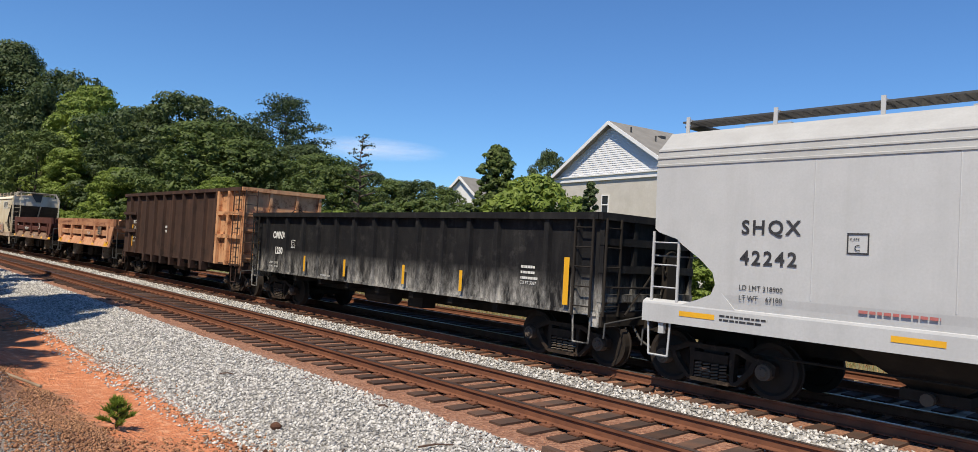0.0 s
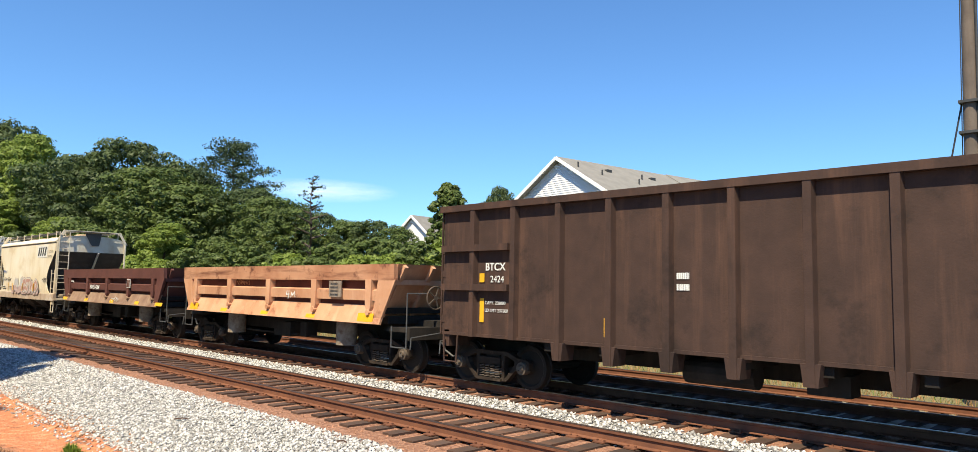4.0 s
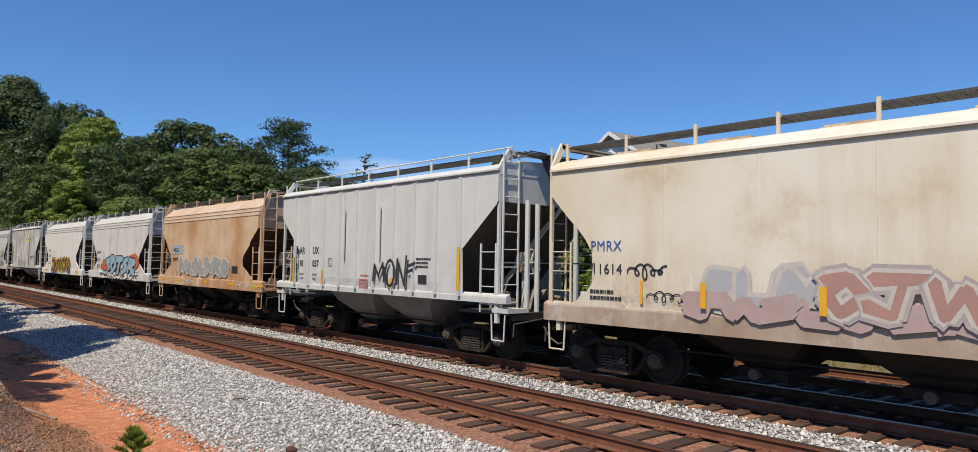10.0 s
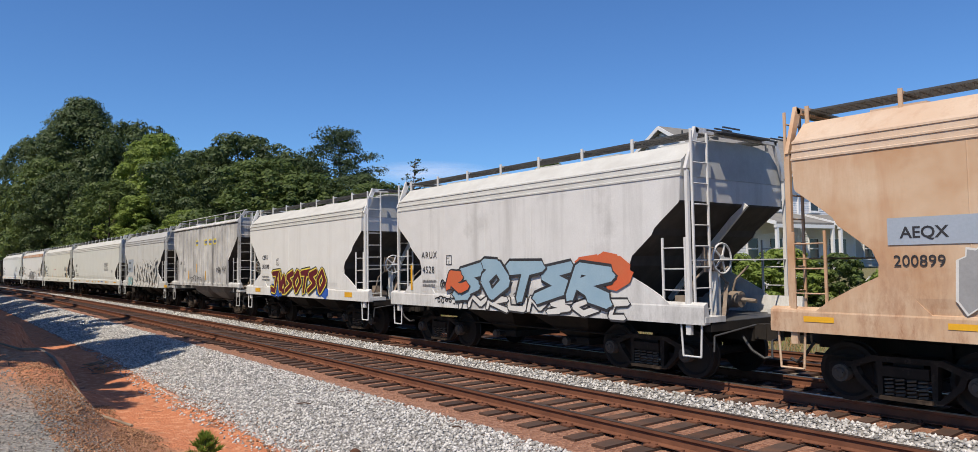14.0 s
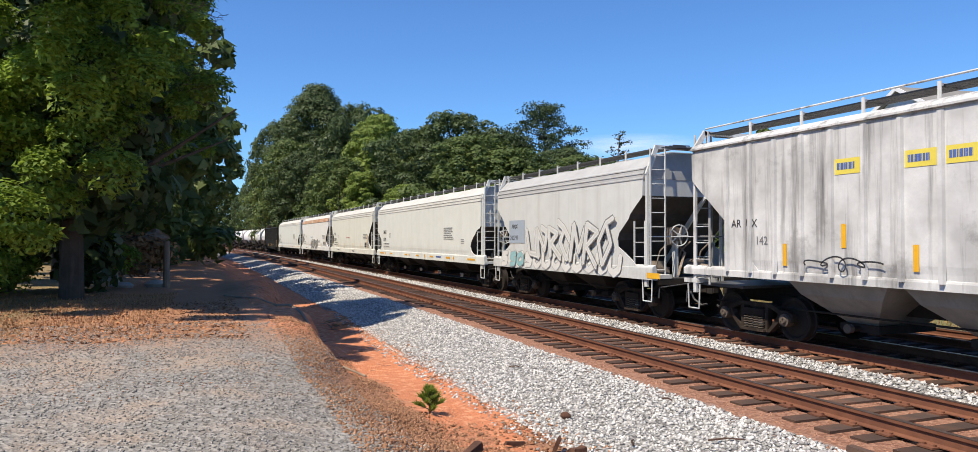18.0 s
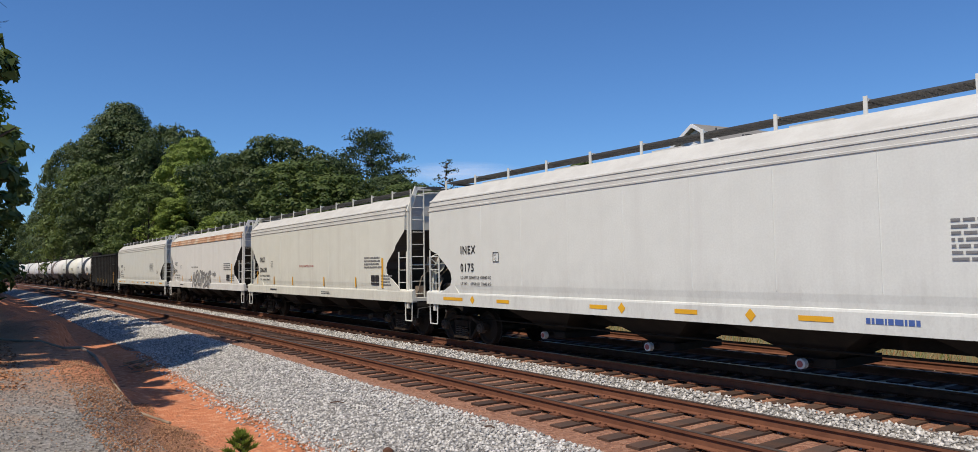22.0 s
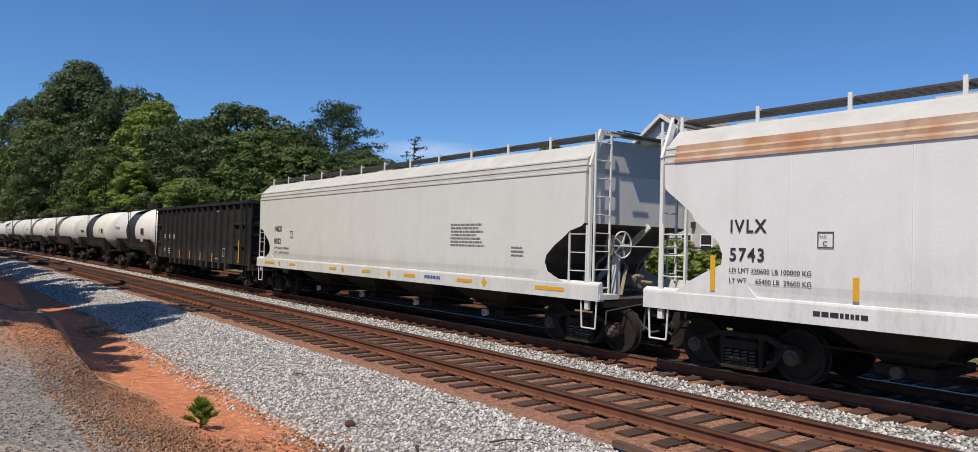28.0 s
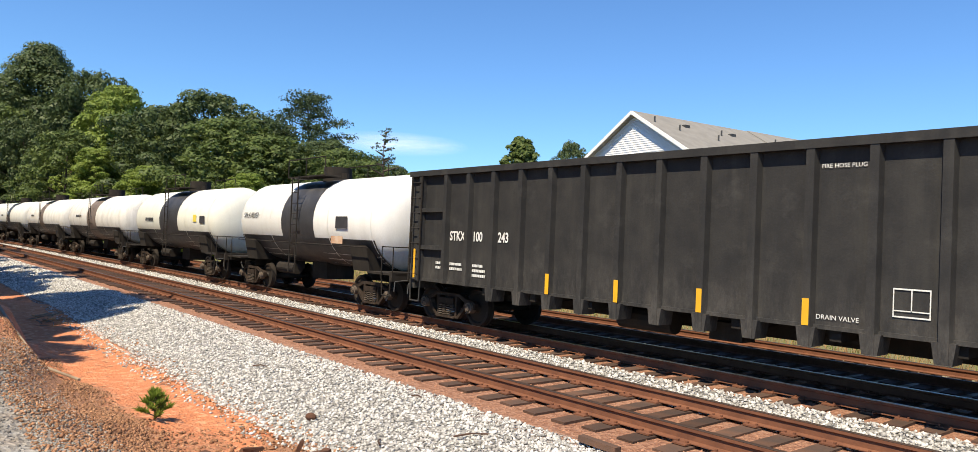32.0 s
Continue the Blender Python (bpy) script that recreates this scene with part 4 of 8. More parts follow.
def add_coupler(car, hl, end):
    s = Shape()
    s.box(*sorted((end * (hl - 0.3), end * (hl + 0.22))), -0.16, 0.16, 0.72, 0.98)
    s.box(*sorted((end * (hl + 0.2), end * (hl + 0.42))), -0.14, 0.10, 0.70, 0.99)
    s.box(*sorted((end * (hl + 0.36), end * (hl + 0.46))), -0.12, 0.02, 0.72, 0.96)
    c = part("coupler", s, M_UNDER, car, "rusty knuckle coupler")
    h = Shape()
    pts = [(end * (hl - 0.05), -0.45, 0.78), (end * (hl + 0.12), -0.44, 0.55), (end * (hl + 0.3), -0.36, 0.42), (end * (hl + 0.44), -0.30, 0.46)]
    for a, b in zip(pts, pts[1:]):
        h.tube(a, b, 0.025, None, 6)
    part("air_hose", h, M_VENT, c)
    b = Shape()
    b.tube((end * (hl + 0.08), -1.45, 0.86), (end * (hl + 0.12), -0.3, 0.98), 0.016, None, 6)
    b.tube((end * (hl + 0.08), -1.45, 0.86), (end * (hl + 0.08), -1.47, 0.60), 0.016, None, 6)
    part("uncoupling_lever", b, M_GALV, c)


RUNGS = {}


def add_ladder(car, x0, x1, y, z0, z1, material, n, depth=0.0, along="x", stiles=True):
    """Two stiles and n rungs, on a side (along x) or an end (along y)."""
    s = Shape()
    p = (lambda t, z: (t, y, z)) if along == "x" else (lambda t, z: (y, t, z))
    for t in (x0, x1):
        s.bar(p(t, z0), p(t, z1), 0.038, 0.03)
    lad = part("ladder", s, material, car)
    key = (round(x1 - x0, 2), along, material.name)
    if key not in RUNGS:
        w = x1 - x0
        q = (lambda t, o: (t, o, 0)) if along == "x" else (lambda t, o: (o, t, 0))
        RUNGS[key] = Shape().tube(q(0, 0), q(w, 0), 0.013, None, 6).mesh("rung", material)
    for i in range(n):
        z = z0 + (z1 - z0) * (i + 0.5) / n
        part("rung", RUNGS[key], None, lad, at=pose(*(p(x0, z))))
    return lad


def add_stirrup(car, x, y, z0, z1, w, material):
    s = Shape()
    s.tube((x - w / 2, y, z1), (x - w / 2 + 0.03, y, z0), 0.018, None, 6).tube((x + w / 2, y, z1), (x + w / 2 - 0.03, y, z0), 0.018, None, 6).tube((x - w / 2 + 0.03, y, z0), (x + w / 2 - 0.03, y, z0), 0.018, None, 6)
    part("stirrup_step", s, material, car)


def stencil(car, text, x, z, size, material, y=-1.612, squeeze=1.0, spacing=1.0, thick=0.0, label=""):
    c = bpy.data.curves.new("lettering", "FONT")
    c.body, c.size, c.space_character, c.offset, c.resolution_u = text, size * 1.06, spacing, thick, 3
    c.extrude = 0.001
    c.materials.append(material)
    ob = new("lettering", c)
    ob.parent = car
    ob.matrix_basis = pose(x + LABELS["dx"], y, z, 90, 0, 0) @ Matrix.Diagonal((squeeze, 1, 1, 1))
    return tagged(ob, label or ("lettering that reads " + text.lower() if len(text) < 18 else "painted lines of notice"))


def bars(car, x, z, w, rows, h, gap, material, y=-1.611, seed=0, name="small_print"):
    """Lines of print too small to read, as rows of dashes."""
    rng, s = random.Random(seed), Shape()
    x += LABELS["dx"]
    for r in range(rows):
        t, zz = x, z - r * (h + gap)
        end = x + w * rng.uniform(0.7, 1.0)
        while t < end:
            k = min(rng.uniform(0.03, 0.14) * w, end - t)
            s.add([(t, y, zz), (t + k, y, zz), (t + k, y, zz + h), (t, y, zz + h)], [(0, 1, 2, 3)])
            t += k + 0.02 * w
    tagged(part(name, s, material, car, "unreadable painted notice"), kind="stuff")


def patch(car, name, x0, x1, z0, z1, material, y=-1.610, label="", z_of=None):
    x0, x1 = x0 + LABELS["dx"], x1 + LABELS["dx"]
    return part(name, Shape().add([(x0, y, z0), (x1, y, z0), (x1, y, z1), (x0, y, z1)], [(0, 1, 2, 3)]), material, car, label)


def plate_c(car, x, z, s=0.30, y=-1.611, material=None):
    m, f = material or M_INK, Shape()
    t, lx = s * 0.07, x
    x += LABELS["dx"]
    for a in ((x, x + s, z, z + t), (x, x + s, z + s - t, z + s), (x, x + t, z + t, z + s - t), (x + s - t, x + s, z + t, z + s - t)):
        f.add([(a[0], y, a[2]), (a[1], y, a[2]), (a[1], y, a[3]), (a[0], y, a[3])], [(0, 1, 2, 3)])
    part("plate_mark", f, m, car, "small square clearance plate mark")
    stencil(car, "C", lx + s * 0.33, z + s * 0.16, s * 0.38, m, y)
    stencil(car, "PLATE", lx + s * 0.12, z + s * 0.66, s * 0.15, m, y)


def stripes(car, xs, z0, z1, w=0.09, y=-1.612):
    for x in xs:
        patch(car, "reflector", x, x + w, z0, z1, M_STRIPE, y, "yellow reflective strip")


def graffiti(car, x0, x1, z0, z1, n, fills, edge, seed, y=-1.613, halo=None, line=0.05):
    """A piece of spray-painted lettering: chunky overlapping strokes with outlines, not readable."""
    rng = random.Random(seed)
    layers = {}
    x0, x1 = x0 + LABELS["dx"], x1 + LABELS["dx"]
    step = (x1 - x0) / n
    def blob(key, pts, grow, yy):
        s = layers.setdefault(key, (Shape(), yy))[0]
        cx, cz = sum(p[0] for p in pts) / len(pts), sum(p[1] for p in pts) / len(pts)
        out = []
        for px, pz in pts:
            d = math.hypot(px - cx, pz - cz) or 1
            out.append((px + (px - cx) / d * grow, yy, pz + (pz - cz) / d * grow))
        s.add(out, [tuple(range(len(out)))])
    H = z1 - z0
    for i in range(n):
        cx, lean, w = x0 + step * (i + 0.5), rng.uniform(-0.12, 0.22), step * rng.uniform(0.19, 0.27)
        a, b = cx - step * 0.42, cx + step * 0.42
        lo, hi = z0 + rng.uniform(0, 0.12) * H, z1 - rng.uniform(0, 0.16) * H
        kind = (3 * i + seed + rng.randrange(3)) % 7
        strokes = [((a, lo), (a + rng.uniform(-.1, .1) * step, hi)), ((b, lo + rng.uniform(0, .15) * H), (b + rng.uniform(-.1, .1) * step, hi))]
        if kind == 0:
            strokes.append(((a, hi), (b, lo + 0.1 * H)))
        elif kind == 1:
            strokes += [((a, hi - 0.1 * H), (b, hi)), ((a, lo + 0.1 * H), (b, lo))]
        elif kind == 2:
            strokes[1] = ((a, (lo + hi) / 2), (b, hi))
            strokes.append(((a, (lo + hi) / 2), (b + 0.1 * step, lo - 0.06 * H)))
        elif kind == 3:
            strokes += [((a, hi), (cx, hi + 0.08 * H)), ((cx, (lo + hi) / 2), (b, (lo + hi) / 2))]
        elif kind == 5:
            m = (lo + hi) / 2
            strokes = [((a, m), (cx, hi)), ((cx, hi), (b, m)), ((b, m), (cx, lo)), ((cx, lo), (a, m))]
        elif kind == 6:
            strokes = [((cx, lo - 0.05 * H), (cx + 0.1 * step, hi + 0.05 * H)), ((cx - 0.5 * step, hi - 0.15 * H), (cx + 0.5 * step, hi)), ((cx - 0.1 * step, lo), (b, lo + 0.12 * H))]
        else:
            strokes += [((a, lo + 0.1 * H), (b, lo)), ((a - 0.15 * step, lo - 0.05 * H), (a, lo + 0.3 * H))]
        fill = rng.randrange(len(fills))
        strokes.append(((cx + rng.uniform(-.3, .3) * step, lo + rng.uniform(0.1, 0.5) * H), (cx + rng.choice((-0.75, 0.75)) * step, lo + rng.uniform(-0.1, 1.0) * H)))
        for j, ((px, pz), (qx, qz)) in enumerate(strokes):
            px, qx = px + lean * (pz - z0), qx + lean * (qz - z0)
            d = math.hypot(qx - px, qz - pz) or 1
            ux, uz = (qx - px) / d, (qz - pz) / d
            pts = []
            for t, q in ((-0.06, -0.7), (0.25, -1.0), (0.7, -0.9), (1.0, -1.15), (1.10, 0.1), (0.97, 1.1), (0.6, 0.85), (0.2, 1.05), (-0.07, 0.6)):
                pts.append((px + ux * d * t - uz * w * q * rng.uniform(0.85, 1.15), pz + uz * d * t + ux * w * q * rng.uniform(0.85, 1.15)))
            o = 0.0022 * (i % 2) + 0.0002 * j
            if halo:
                blob("halo", pts, 0.11, y - o + 0.001)
            blob("edge", pts, line, y - 0.0006 - o)
            blob(fill, pts, 0.0, y - 0.0014 - o)
    for key, (s, yy) in layers.items():
        m = halo if key == "halo" else edge if key == "edge" else fills[key]
        tagged(part("graffiti", s, m, car, "spray-painted graffiti"), kind="stuff")


def piece(car, n, x0, x1, z0, z1, stroke, layers, seed, y=-1.613, lean=0.15, round_=False):
    """Interlocked spray-painted forms, unreadable: bent bars with slanted ends, each painted layer on layer, widest first. layers: (material, extra width)."""
    rng = random.Random(seed)
    x0, x1 = x0 + LABELS["dx"], x1 + LABELS["dx"]
    step, H = (x1 - x0) / n, z1 - z0
    bent = [[(0, 0), (0.1, 1), (0.62, 0.25), (1, 0.9)], [(0, 0.9), (0.3, 0.05), (0.6, 0.75), (1, 0)], [(0.9, 1), (0.1, 0.78), (0.85, 0.4), (0, 0)], [(0.05, 0), (0.15, 1), (0.95, 0.8), (0.2, 0.45), (1, -0.05)],
            [(0.5, 1), (0.05, 0.55), (0.45, 0.0), (0.95, 0.5), (0.5, 1)], [(0, 1), (0.1, 0.1), (0.9, 0.05), (0.95, 1)], [(-0.1, 0.95), (1.1, 1), (0.55, 0.9), (0.45, -0.05)]]
    if round_:
        bent = [[(0.5, 1), (0.08, 0.75), (0.06, 0.25), (0.5, 0), (0.94, 0.3), (0.9, 0.8), (0.5, 1)], [(0.9, 0.95), (0.2, 0.9), (0.15, 0.55), (0.85, 0.45), (0.8, 0.05), (0.1, 0.0)], [(0, 1), (0.05, 0.2), (0.5, 0), (0.95, 0.25), (1, 1)]]
    sheets = [Shape() for _ in layers]
    for i in range(n):
        cx, wd = x0 + step * (i + 0.5), step * (0.75 if round_ else rng.uniform(0.85, 1.1))
        lo, hi = z0 + rng.uniform(0, 0.10) * H, z1 - rng.uniform(0, 0.14) * H
        line = [(cx + (px - 0.5) * wd + lean * (pz - 0.5) * H, lo + pz * (hi - lo)) for px, pz in bent[(2 * i + seed + rng.randrange(2)) % len(bent)]]
        if rng.random() < 0.5 and not round_:
            line.append((line[-1][0] + rng.choice((-1, 1)) * 0.5 * step, line[-1][1] + rng.uniform(-0.1, 0.3) * H))
        wid = [rng.uniform(0.75, 1.25) for _ in line]
        for k, (material, grow) in enumerate(layers):
            yy = y - 0.005 * (i % 3) - 0.0014 * k
            for j, (p, q) in enumerate(zip(line, line[1:])):
                t = math.atan2(q[1] - p[1], q[0] - p[0])
                r0, r1 = stroke * wid[j] / 2 + grow, stroke * wid[j + 1] / 2 + grow
                c, d = math.cos(t), math.sin(t)
                cap = (0.35, 0.75, 0.75, 0.35) if round_ else (0.1, 0.9, 0.3, -0.1)
                pts = [(p[0] - u * r0 * c - v * r0 * d, p[1] - u * r0 * d + v * r0 * c) for u, v in ((0.0, 1), (cap[0], 0.9), (cap[1], 0.35), (cap[2], -0.4), (0.0, -1))]
                pts += [(q[0] + u * r1 * c - v * r1 * d, q[1] + u * r1 * d + v * r1 * c) for u, v in ((0.0, -1), (cap[0], -0.9), (cap[1], -0.35), (cap[2], 0.4), (0.0, 1))]
                sheets[k].add([(px, yy - 0.0001 * j, pz) for px, pz in pts], [tuple(range(10))])
    for sh, (material, grow) in zip(sheets, layers):
        tagged(part("graffiti", sh, material, car, "spray-painted graffiti"), kind="stuff")


def tag_scrawl(car, x, z, w, h, material, seed, y=-1.613, line=0.03):
    """A quick hand-sprayed scrawl, one looping line."""
    rng, s = random.Random(seed), Shape()
    x += LABELS["dx"]
    p = (x, z)
    f, ph = rng.uniform(3.5, 5.5), rng.uniform(0, 6)
    for i in range(64):
        u = i / 63
        q = (x + w * (0.06 + 0.88 * u) + 0.10 * w * math.sin(6.283 * f * u + ph), z + h * (0.45 + (0.28 + 0.16 * math.sin(9 * u + ph)) * math.cos(6.283 * f * u + ph) + 0.06 * math.sin(31 * u)))
        if i == 0:
            p = q
            continue
        d = math.hypot(q[0] - p[0], q[1] - p[1]) or 1
        nx, nz = -(q[1] - p[1]) / d * line / 2, (q[0] - p[0]) / d * line / 2
        s.add([(p[0] - nx, y, p[1] - nz), (q[0] - nx, y, q[1] - nz), (q[0] + nx, y, q[1] + nz), (p[0] + nx, y, p[1] + nz)], [(0, 1, 2, 3)])
        p = q
    part("graffiti_tag", s, material, car, "hand-sprayed tag")


def sprayed_lines(car, lines, material, width, y, label="sprayed black tag that reads mon"):
    """Hand-sprayed letters drawn as thick strokes along lines of points."""
    s = Shape()
    for pts in lines:
        for i, (a, b) in enumerate(zip(pts, pts[1:])):
            d = math.hypot(b[0] - a[0], b[1] - a[1]) or 1
            ux, uz = (b[0] - a[0]) / d * width * 0.3, (b[1] - a[1]) / d * width * 0.3
            nx, nz = -(b[1] - a[1]) / d * width / 2, (b[0] - a[0]) / d * width / 2
            s.add([(a[0] - ux - nx, y, a[1] - uz - nz), (b[0] + ux - nx, y, b[1] + uz - nz), (b[0] + ux + nx, y, b[1] + uz + nz), (a[0] - ux + nx, y, a[1] - uz + nz)], [(0, 1, 2, 3)])
            y -= 0.0002
    part("graffiti_tag", s, material, car, label)


def brake_wheel(car, x, y, z, material):
    rim = Shape().loft([[(x + 0.018 * math.cos(t), y + (0.27 + 0.018 * math.sin(t)) * math.cos(a), z + (0.27 + 0.018 * math.sin(t)) * math.sin(a)) for t in [i * 1.0472 for i in range(6)]] for a in [2 * math.pi * i / 20 for i in range(21)]], caps=False)
    w = part("brake_wheel", rim, material, car, smooth=True)
    star = []
    for i in range(5):
        for d, r in ((-0.28, 0.06), (-0.045, 0.27), (0.045, 0.27), (0.28, 0.06)):
            star.append((y + r * math.cos(i * 1.2566 + d), z + r * math.sin(i * 1.2566 + d)))
    part("spider", Shape().prism(star, x - 0.012, x + 0.012, "x"), material, w)


def knee_of(core):
    """The level at which the end slope sheet meets the upright end panel."""
    knee = len(core) - 1
    while knee > 1 and abs(core[knee][1] - core[knee - 1][1]) < 0.12 * (core[knee][0] - core[knee - 1][0]):
        knee -= 1
    return knee


def hopper(label, hl, cut, paint, under, eave=3.58, crown=4.29, posts=None, bays=3, sill=(1.04, 1.36), ribs=(), sill_paint=None, roof=None, band=None, walk_z=4.40, trim=None, rail=False, rung_n=9, arched=False, slope=None, caps=None, tail=0.0, post=0.33, truck_in=1.68):
    """A covered hopper: a shell cut away at its ends, roof with running boards, sills, outlet bays, ladders and trucks."""
    trim = trim or paint
    car = root("hopper_car", pose(0, 0, 0), label, "freight car", "cars of the train")
    levels = [(z, hl - i, w) for z, i, w in cut]
    # the shell: its slope sheets run on under the side plates, which are cut out at the ends
    most = max(c[1] for c in cut)
    deep = max(i for i, c in enumerate(cut) if c[1] > most - 0.03)
    zd, low_z = cut[deep][0], cut[0][0]
    tuck = [(z, hl - most - (zd - z) * 0.95, w) for z, w in ((low_z, 1.578), (low_z + 0.12, 1.584), (low_z + 0.24, 1.597)) if z < zd - 0.02]
    core = tuck + [(zd, hl - most, cut[deep][2])] + levels[deep + 1:]
    n4 = len(core)
    sh = Shape()
    ring = [p for z, e, w in core for p in ((-e - tail, -w, z), (e, -w, z), (e, w, z), (-e - tail, w, z))]
    sh.add(ring, [(4 * i + a, 4 * i + b, 4 * i + 4 + b, 4 * i + 4 + a) for i in range(n4 - 1) for a, b in ((0, 1), (2, 3))] + [(3, 2, 1, 0), tuple(range(4 * n4 - 4, 4 * n4))])
    part("body", sh, paint, car)
    if not ribs:
        for i in range(1, round(hl * 2 / 1.9)):
            x = -hl + 1.9 + (2 * hl - 3.8) * (i - 0.5) / (round(hl * 2 / 1.9) - 1)
            part("weld_seam", Shape().prism([(x - 0.012, -1.599), (x, -1.6045), (x + 0.012, -1.599)], low_z + 0.26, eave - 0.02, "z"), paint, car)
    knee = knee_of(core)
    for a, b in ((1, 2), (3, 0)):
        for name, i0, i1, m, note in (("slope_sheet", 0, knee, slope or M_SLOPE, "end slope sheet coloured dark for the shade under the car end"), ("end_panel", knee, n4 - 1, trim, "")):
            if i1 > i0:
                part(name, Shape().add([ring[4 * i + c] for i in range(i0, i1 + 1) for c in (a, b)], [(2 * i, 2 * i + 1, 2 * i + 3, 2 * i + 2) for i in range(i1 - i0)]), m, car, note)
    if deep > 0 and zd - low_z > 0.2:
        for k in (-1, 1):
            for j in (-1, 1):
                back = tail if k < 0 else 0.0
                edge = [(k * (hl - c[1] + back), c[0]) for c in cut[:deep + 1]] + [(k * (core[0][1] + back), low_z)]
                part("side_plate", Shape().prism(edge, *sorted((j * 1.575, j * 1.598)), "y"), paint, car)
    top = levels[-1]
    rf = Shape()
    w_ = top[2]
    prof = [(w_ + 0.014, eave), (w_ + 0.014, eave + 0.03), (w_ - 0.012, eave + 0.042), (w_ - 0.02, eave + 0.125), (w_ - 0.006, eave + 0.13), (w_ - 0.008, eave + 0.155), (w_ - 0.03, eave + 0.165), (w_ - 0.045, eave + 0.25), (w_ - 0.03, eave + 0.255), (w_ - 0.036, eave + 0.285), (w_ - 0.11, eave + 0.33), (1.20, crown - 0.10), (0.8, crown - 0.02), (0.0, crown)]
    if arched:
        prof = [(top[2] - 0.04, eave - 0.02), (top[2] - 0.04, eave + 0.045), (top[2] + 0.045, eave + 0.05), (top[2] + 0.045, eave + 0.085), (top[2] + 0.01, eave + 0.10)] + [(top[2] * math.cos(t), eave + 0.10 + (crown - eave - 0.10) * math.sin(t)) for t in (0.2, 0.5, 0.75, 1.0, 1.25)] + [(0.0, crown)]
    outline = [(-a, z) for a, z in prof] + [(a, z) for a, z in prof[-2::-1]]
    rf.prism(outline, -top[1] - 0.01 - tail, top[1] + 0.01, "x")
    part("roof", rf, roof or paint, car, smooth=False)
    if band:
        bd = Shape()
        bd.prism([(-top[2] - 0.024, eave + 0.0), (-top[2] - 0.024, eave + 0.05), (-top[2] - 0.004, eave + 0.09), (-top[2] - 0.010, eave + 0.16), (-top[2] + 0.018, eave + 0.195), (-top[2] + 0.022, eave + 0.30), (-top[2] + 0.12, eave + 0.27), (-top[2] + 0.12, eave)], -top[1] * 0.97, top[1] + 0.012, "x")
        part("roof_edge", bd, band, car, "rust-stained roof edge")
    # running boards, stanchions and hatches
    n = max(6, round(hl * 2 / 1.55))
    for k in (-1, 1):
        rb = Shape()
        y0, y1 = sorted((k * 0.62, k * 1.12))
        for i in range(9):
            yy = y0 + (y1 - y0) * i / 8
            rb.box(-top[1] - 0.1, top[1] + 0.1, yy - 0.012, yy + 0.012, walk_z - 0.03, walk_z)
        for i in range(int(hl * 2 / 0.16)):
            xx = -top[1] + i * 0.16
            rb.box(xx - 0.012, xx + 0.012, y0, y1, walk_z - 0.028, walk_z - 0.004)
        part("running_board", rb, M_GALV, car, "galvanised roof walkway grating")
        if rail:
            rl = Shape().tube((-top[1], k * 1.2, walk_z + 0.10), (top[1], k * 1.2, walk_z + 0.10), 0.02, None, 6)
            part("roof_rail", rl, trim, car)
    st = Shape().box(-0.03, 0.03, -0.012, 0.012, 0, 0.38).bar((0, 0.0, 0.33), (0, 0.5, 0.33), 0.04).mesh("stanchion", trim)
    for i in range(n + 1):
        x = -top[1] + 0.05 + (2 * top[1] - 0.1) * i / n
        for k in (-1, 1):
            part("stanchion", st, None, car, at=pose(x, k * 1.2, walk_z - 0.33, 0, 0, 0 if k < 0 else 180))
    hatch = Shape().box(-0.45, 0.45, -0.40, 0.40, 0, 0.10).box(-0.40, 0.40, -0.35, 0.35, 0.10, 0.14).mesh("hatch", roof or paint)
    for i in range(max(5, int(hl * 0.7))):
        x = -top[1] + 1.0 + (2 * top[1] - 2.0) * i / (max(5, int(hl * 0.7)) - 1)
        part("hatch", hatch, None, car, at=pose(x, 0, crown - 0.04))
    for x in ribs:
        r = Shape()
        r.prism([(x - 0.05, -levels[0][2]), (x - 0.035, -levels[0][2] - 0.06), (x + 0.035, -levels[0][2] - 0.06), (x + 0.05, -levels[0][2])], levels[0][0] - 0.02, eave - 0.01, "z")
        part("side_rib", r, trim, car)
    # sills and end platforms
    for k in (-1, 1):
        y0, y1 = sorted((k * 1.44, k * 1.60))
        sl = Shape().prism([(k * 1.50, sill[1] + 0.05), (k * 1.595, sill[1] + 0.005), (k * 1.605, sill[1] - 0.03), (k * 1.605, sill[0]), (k * 1.44, sill[0])], -hl, hl, "x")
        part("side_sill", sl, sill_paint or paint, car)
        pl = Shape()
        a, b = sorted((k * (hl - 1.75), k * hl))
        part("end_deck", Shape().box(a, b, -1.42, 1.42, 1.02, 1.08), M_GALV, car, "dark steel end deck")
        pl.box(*sorted((k * (hl - 0.10), k * (hl + 0.01))), -1.42, 1.42, 0.92, 1.07)
        part("buffer_beam", pl, M_UNDER, car)
        for j in (-1, 1):
            part("corner_step", Shape().box(*sorted((k * (hl - 0.46), k * (hl + 0.02))), *sorted((j * 1.03, j * 1.58)), 1.075, 1.17).box(*sorted((k * (hl - 0.40), k * (hl - 0.30))), *sorted((j * 1.50, j * 1.57)), 0.86, 1.08), trim, car)
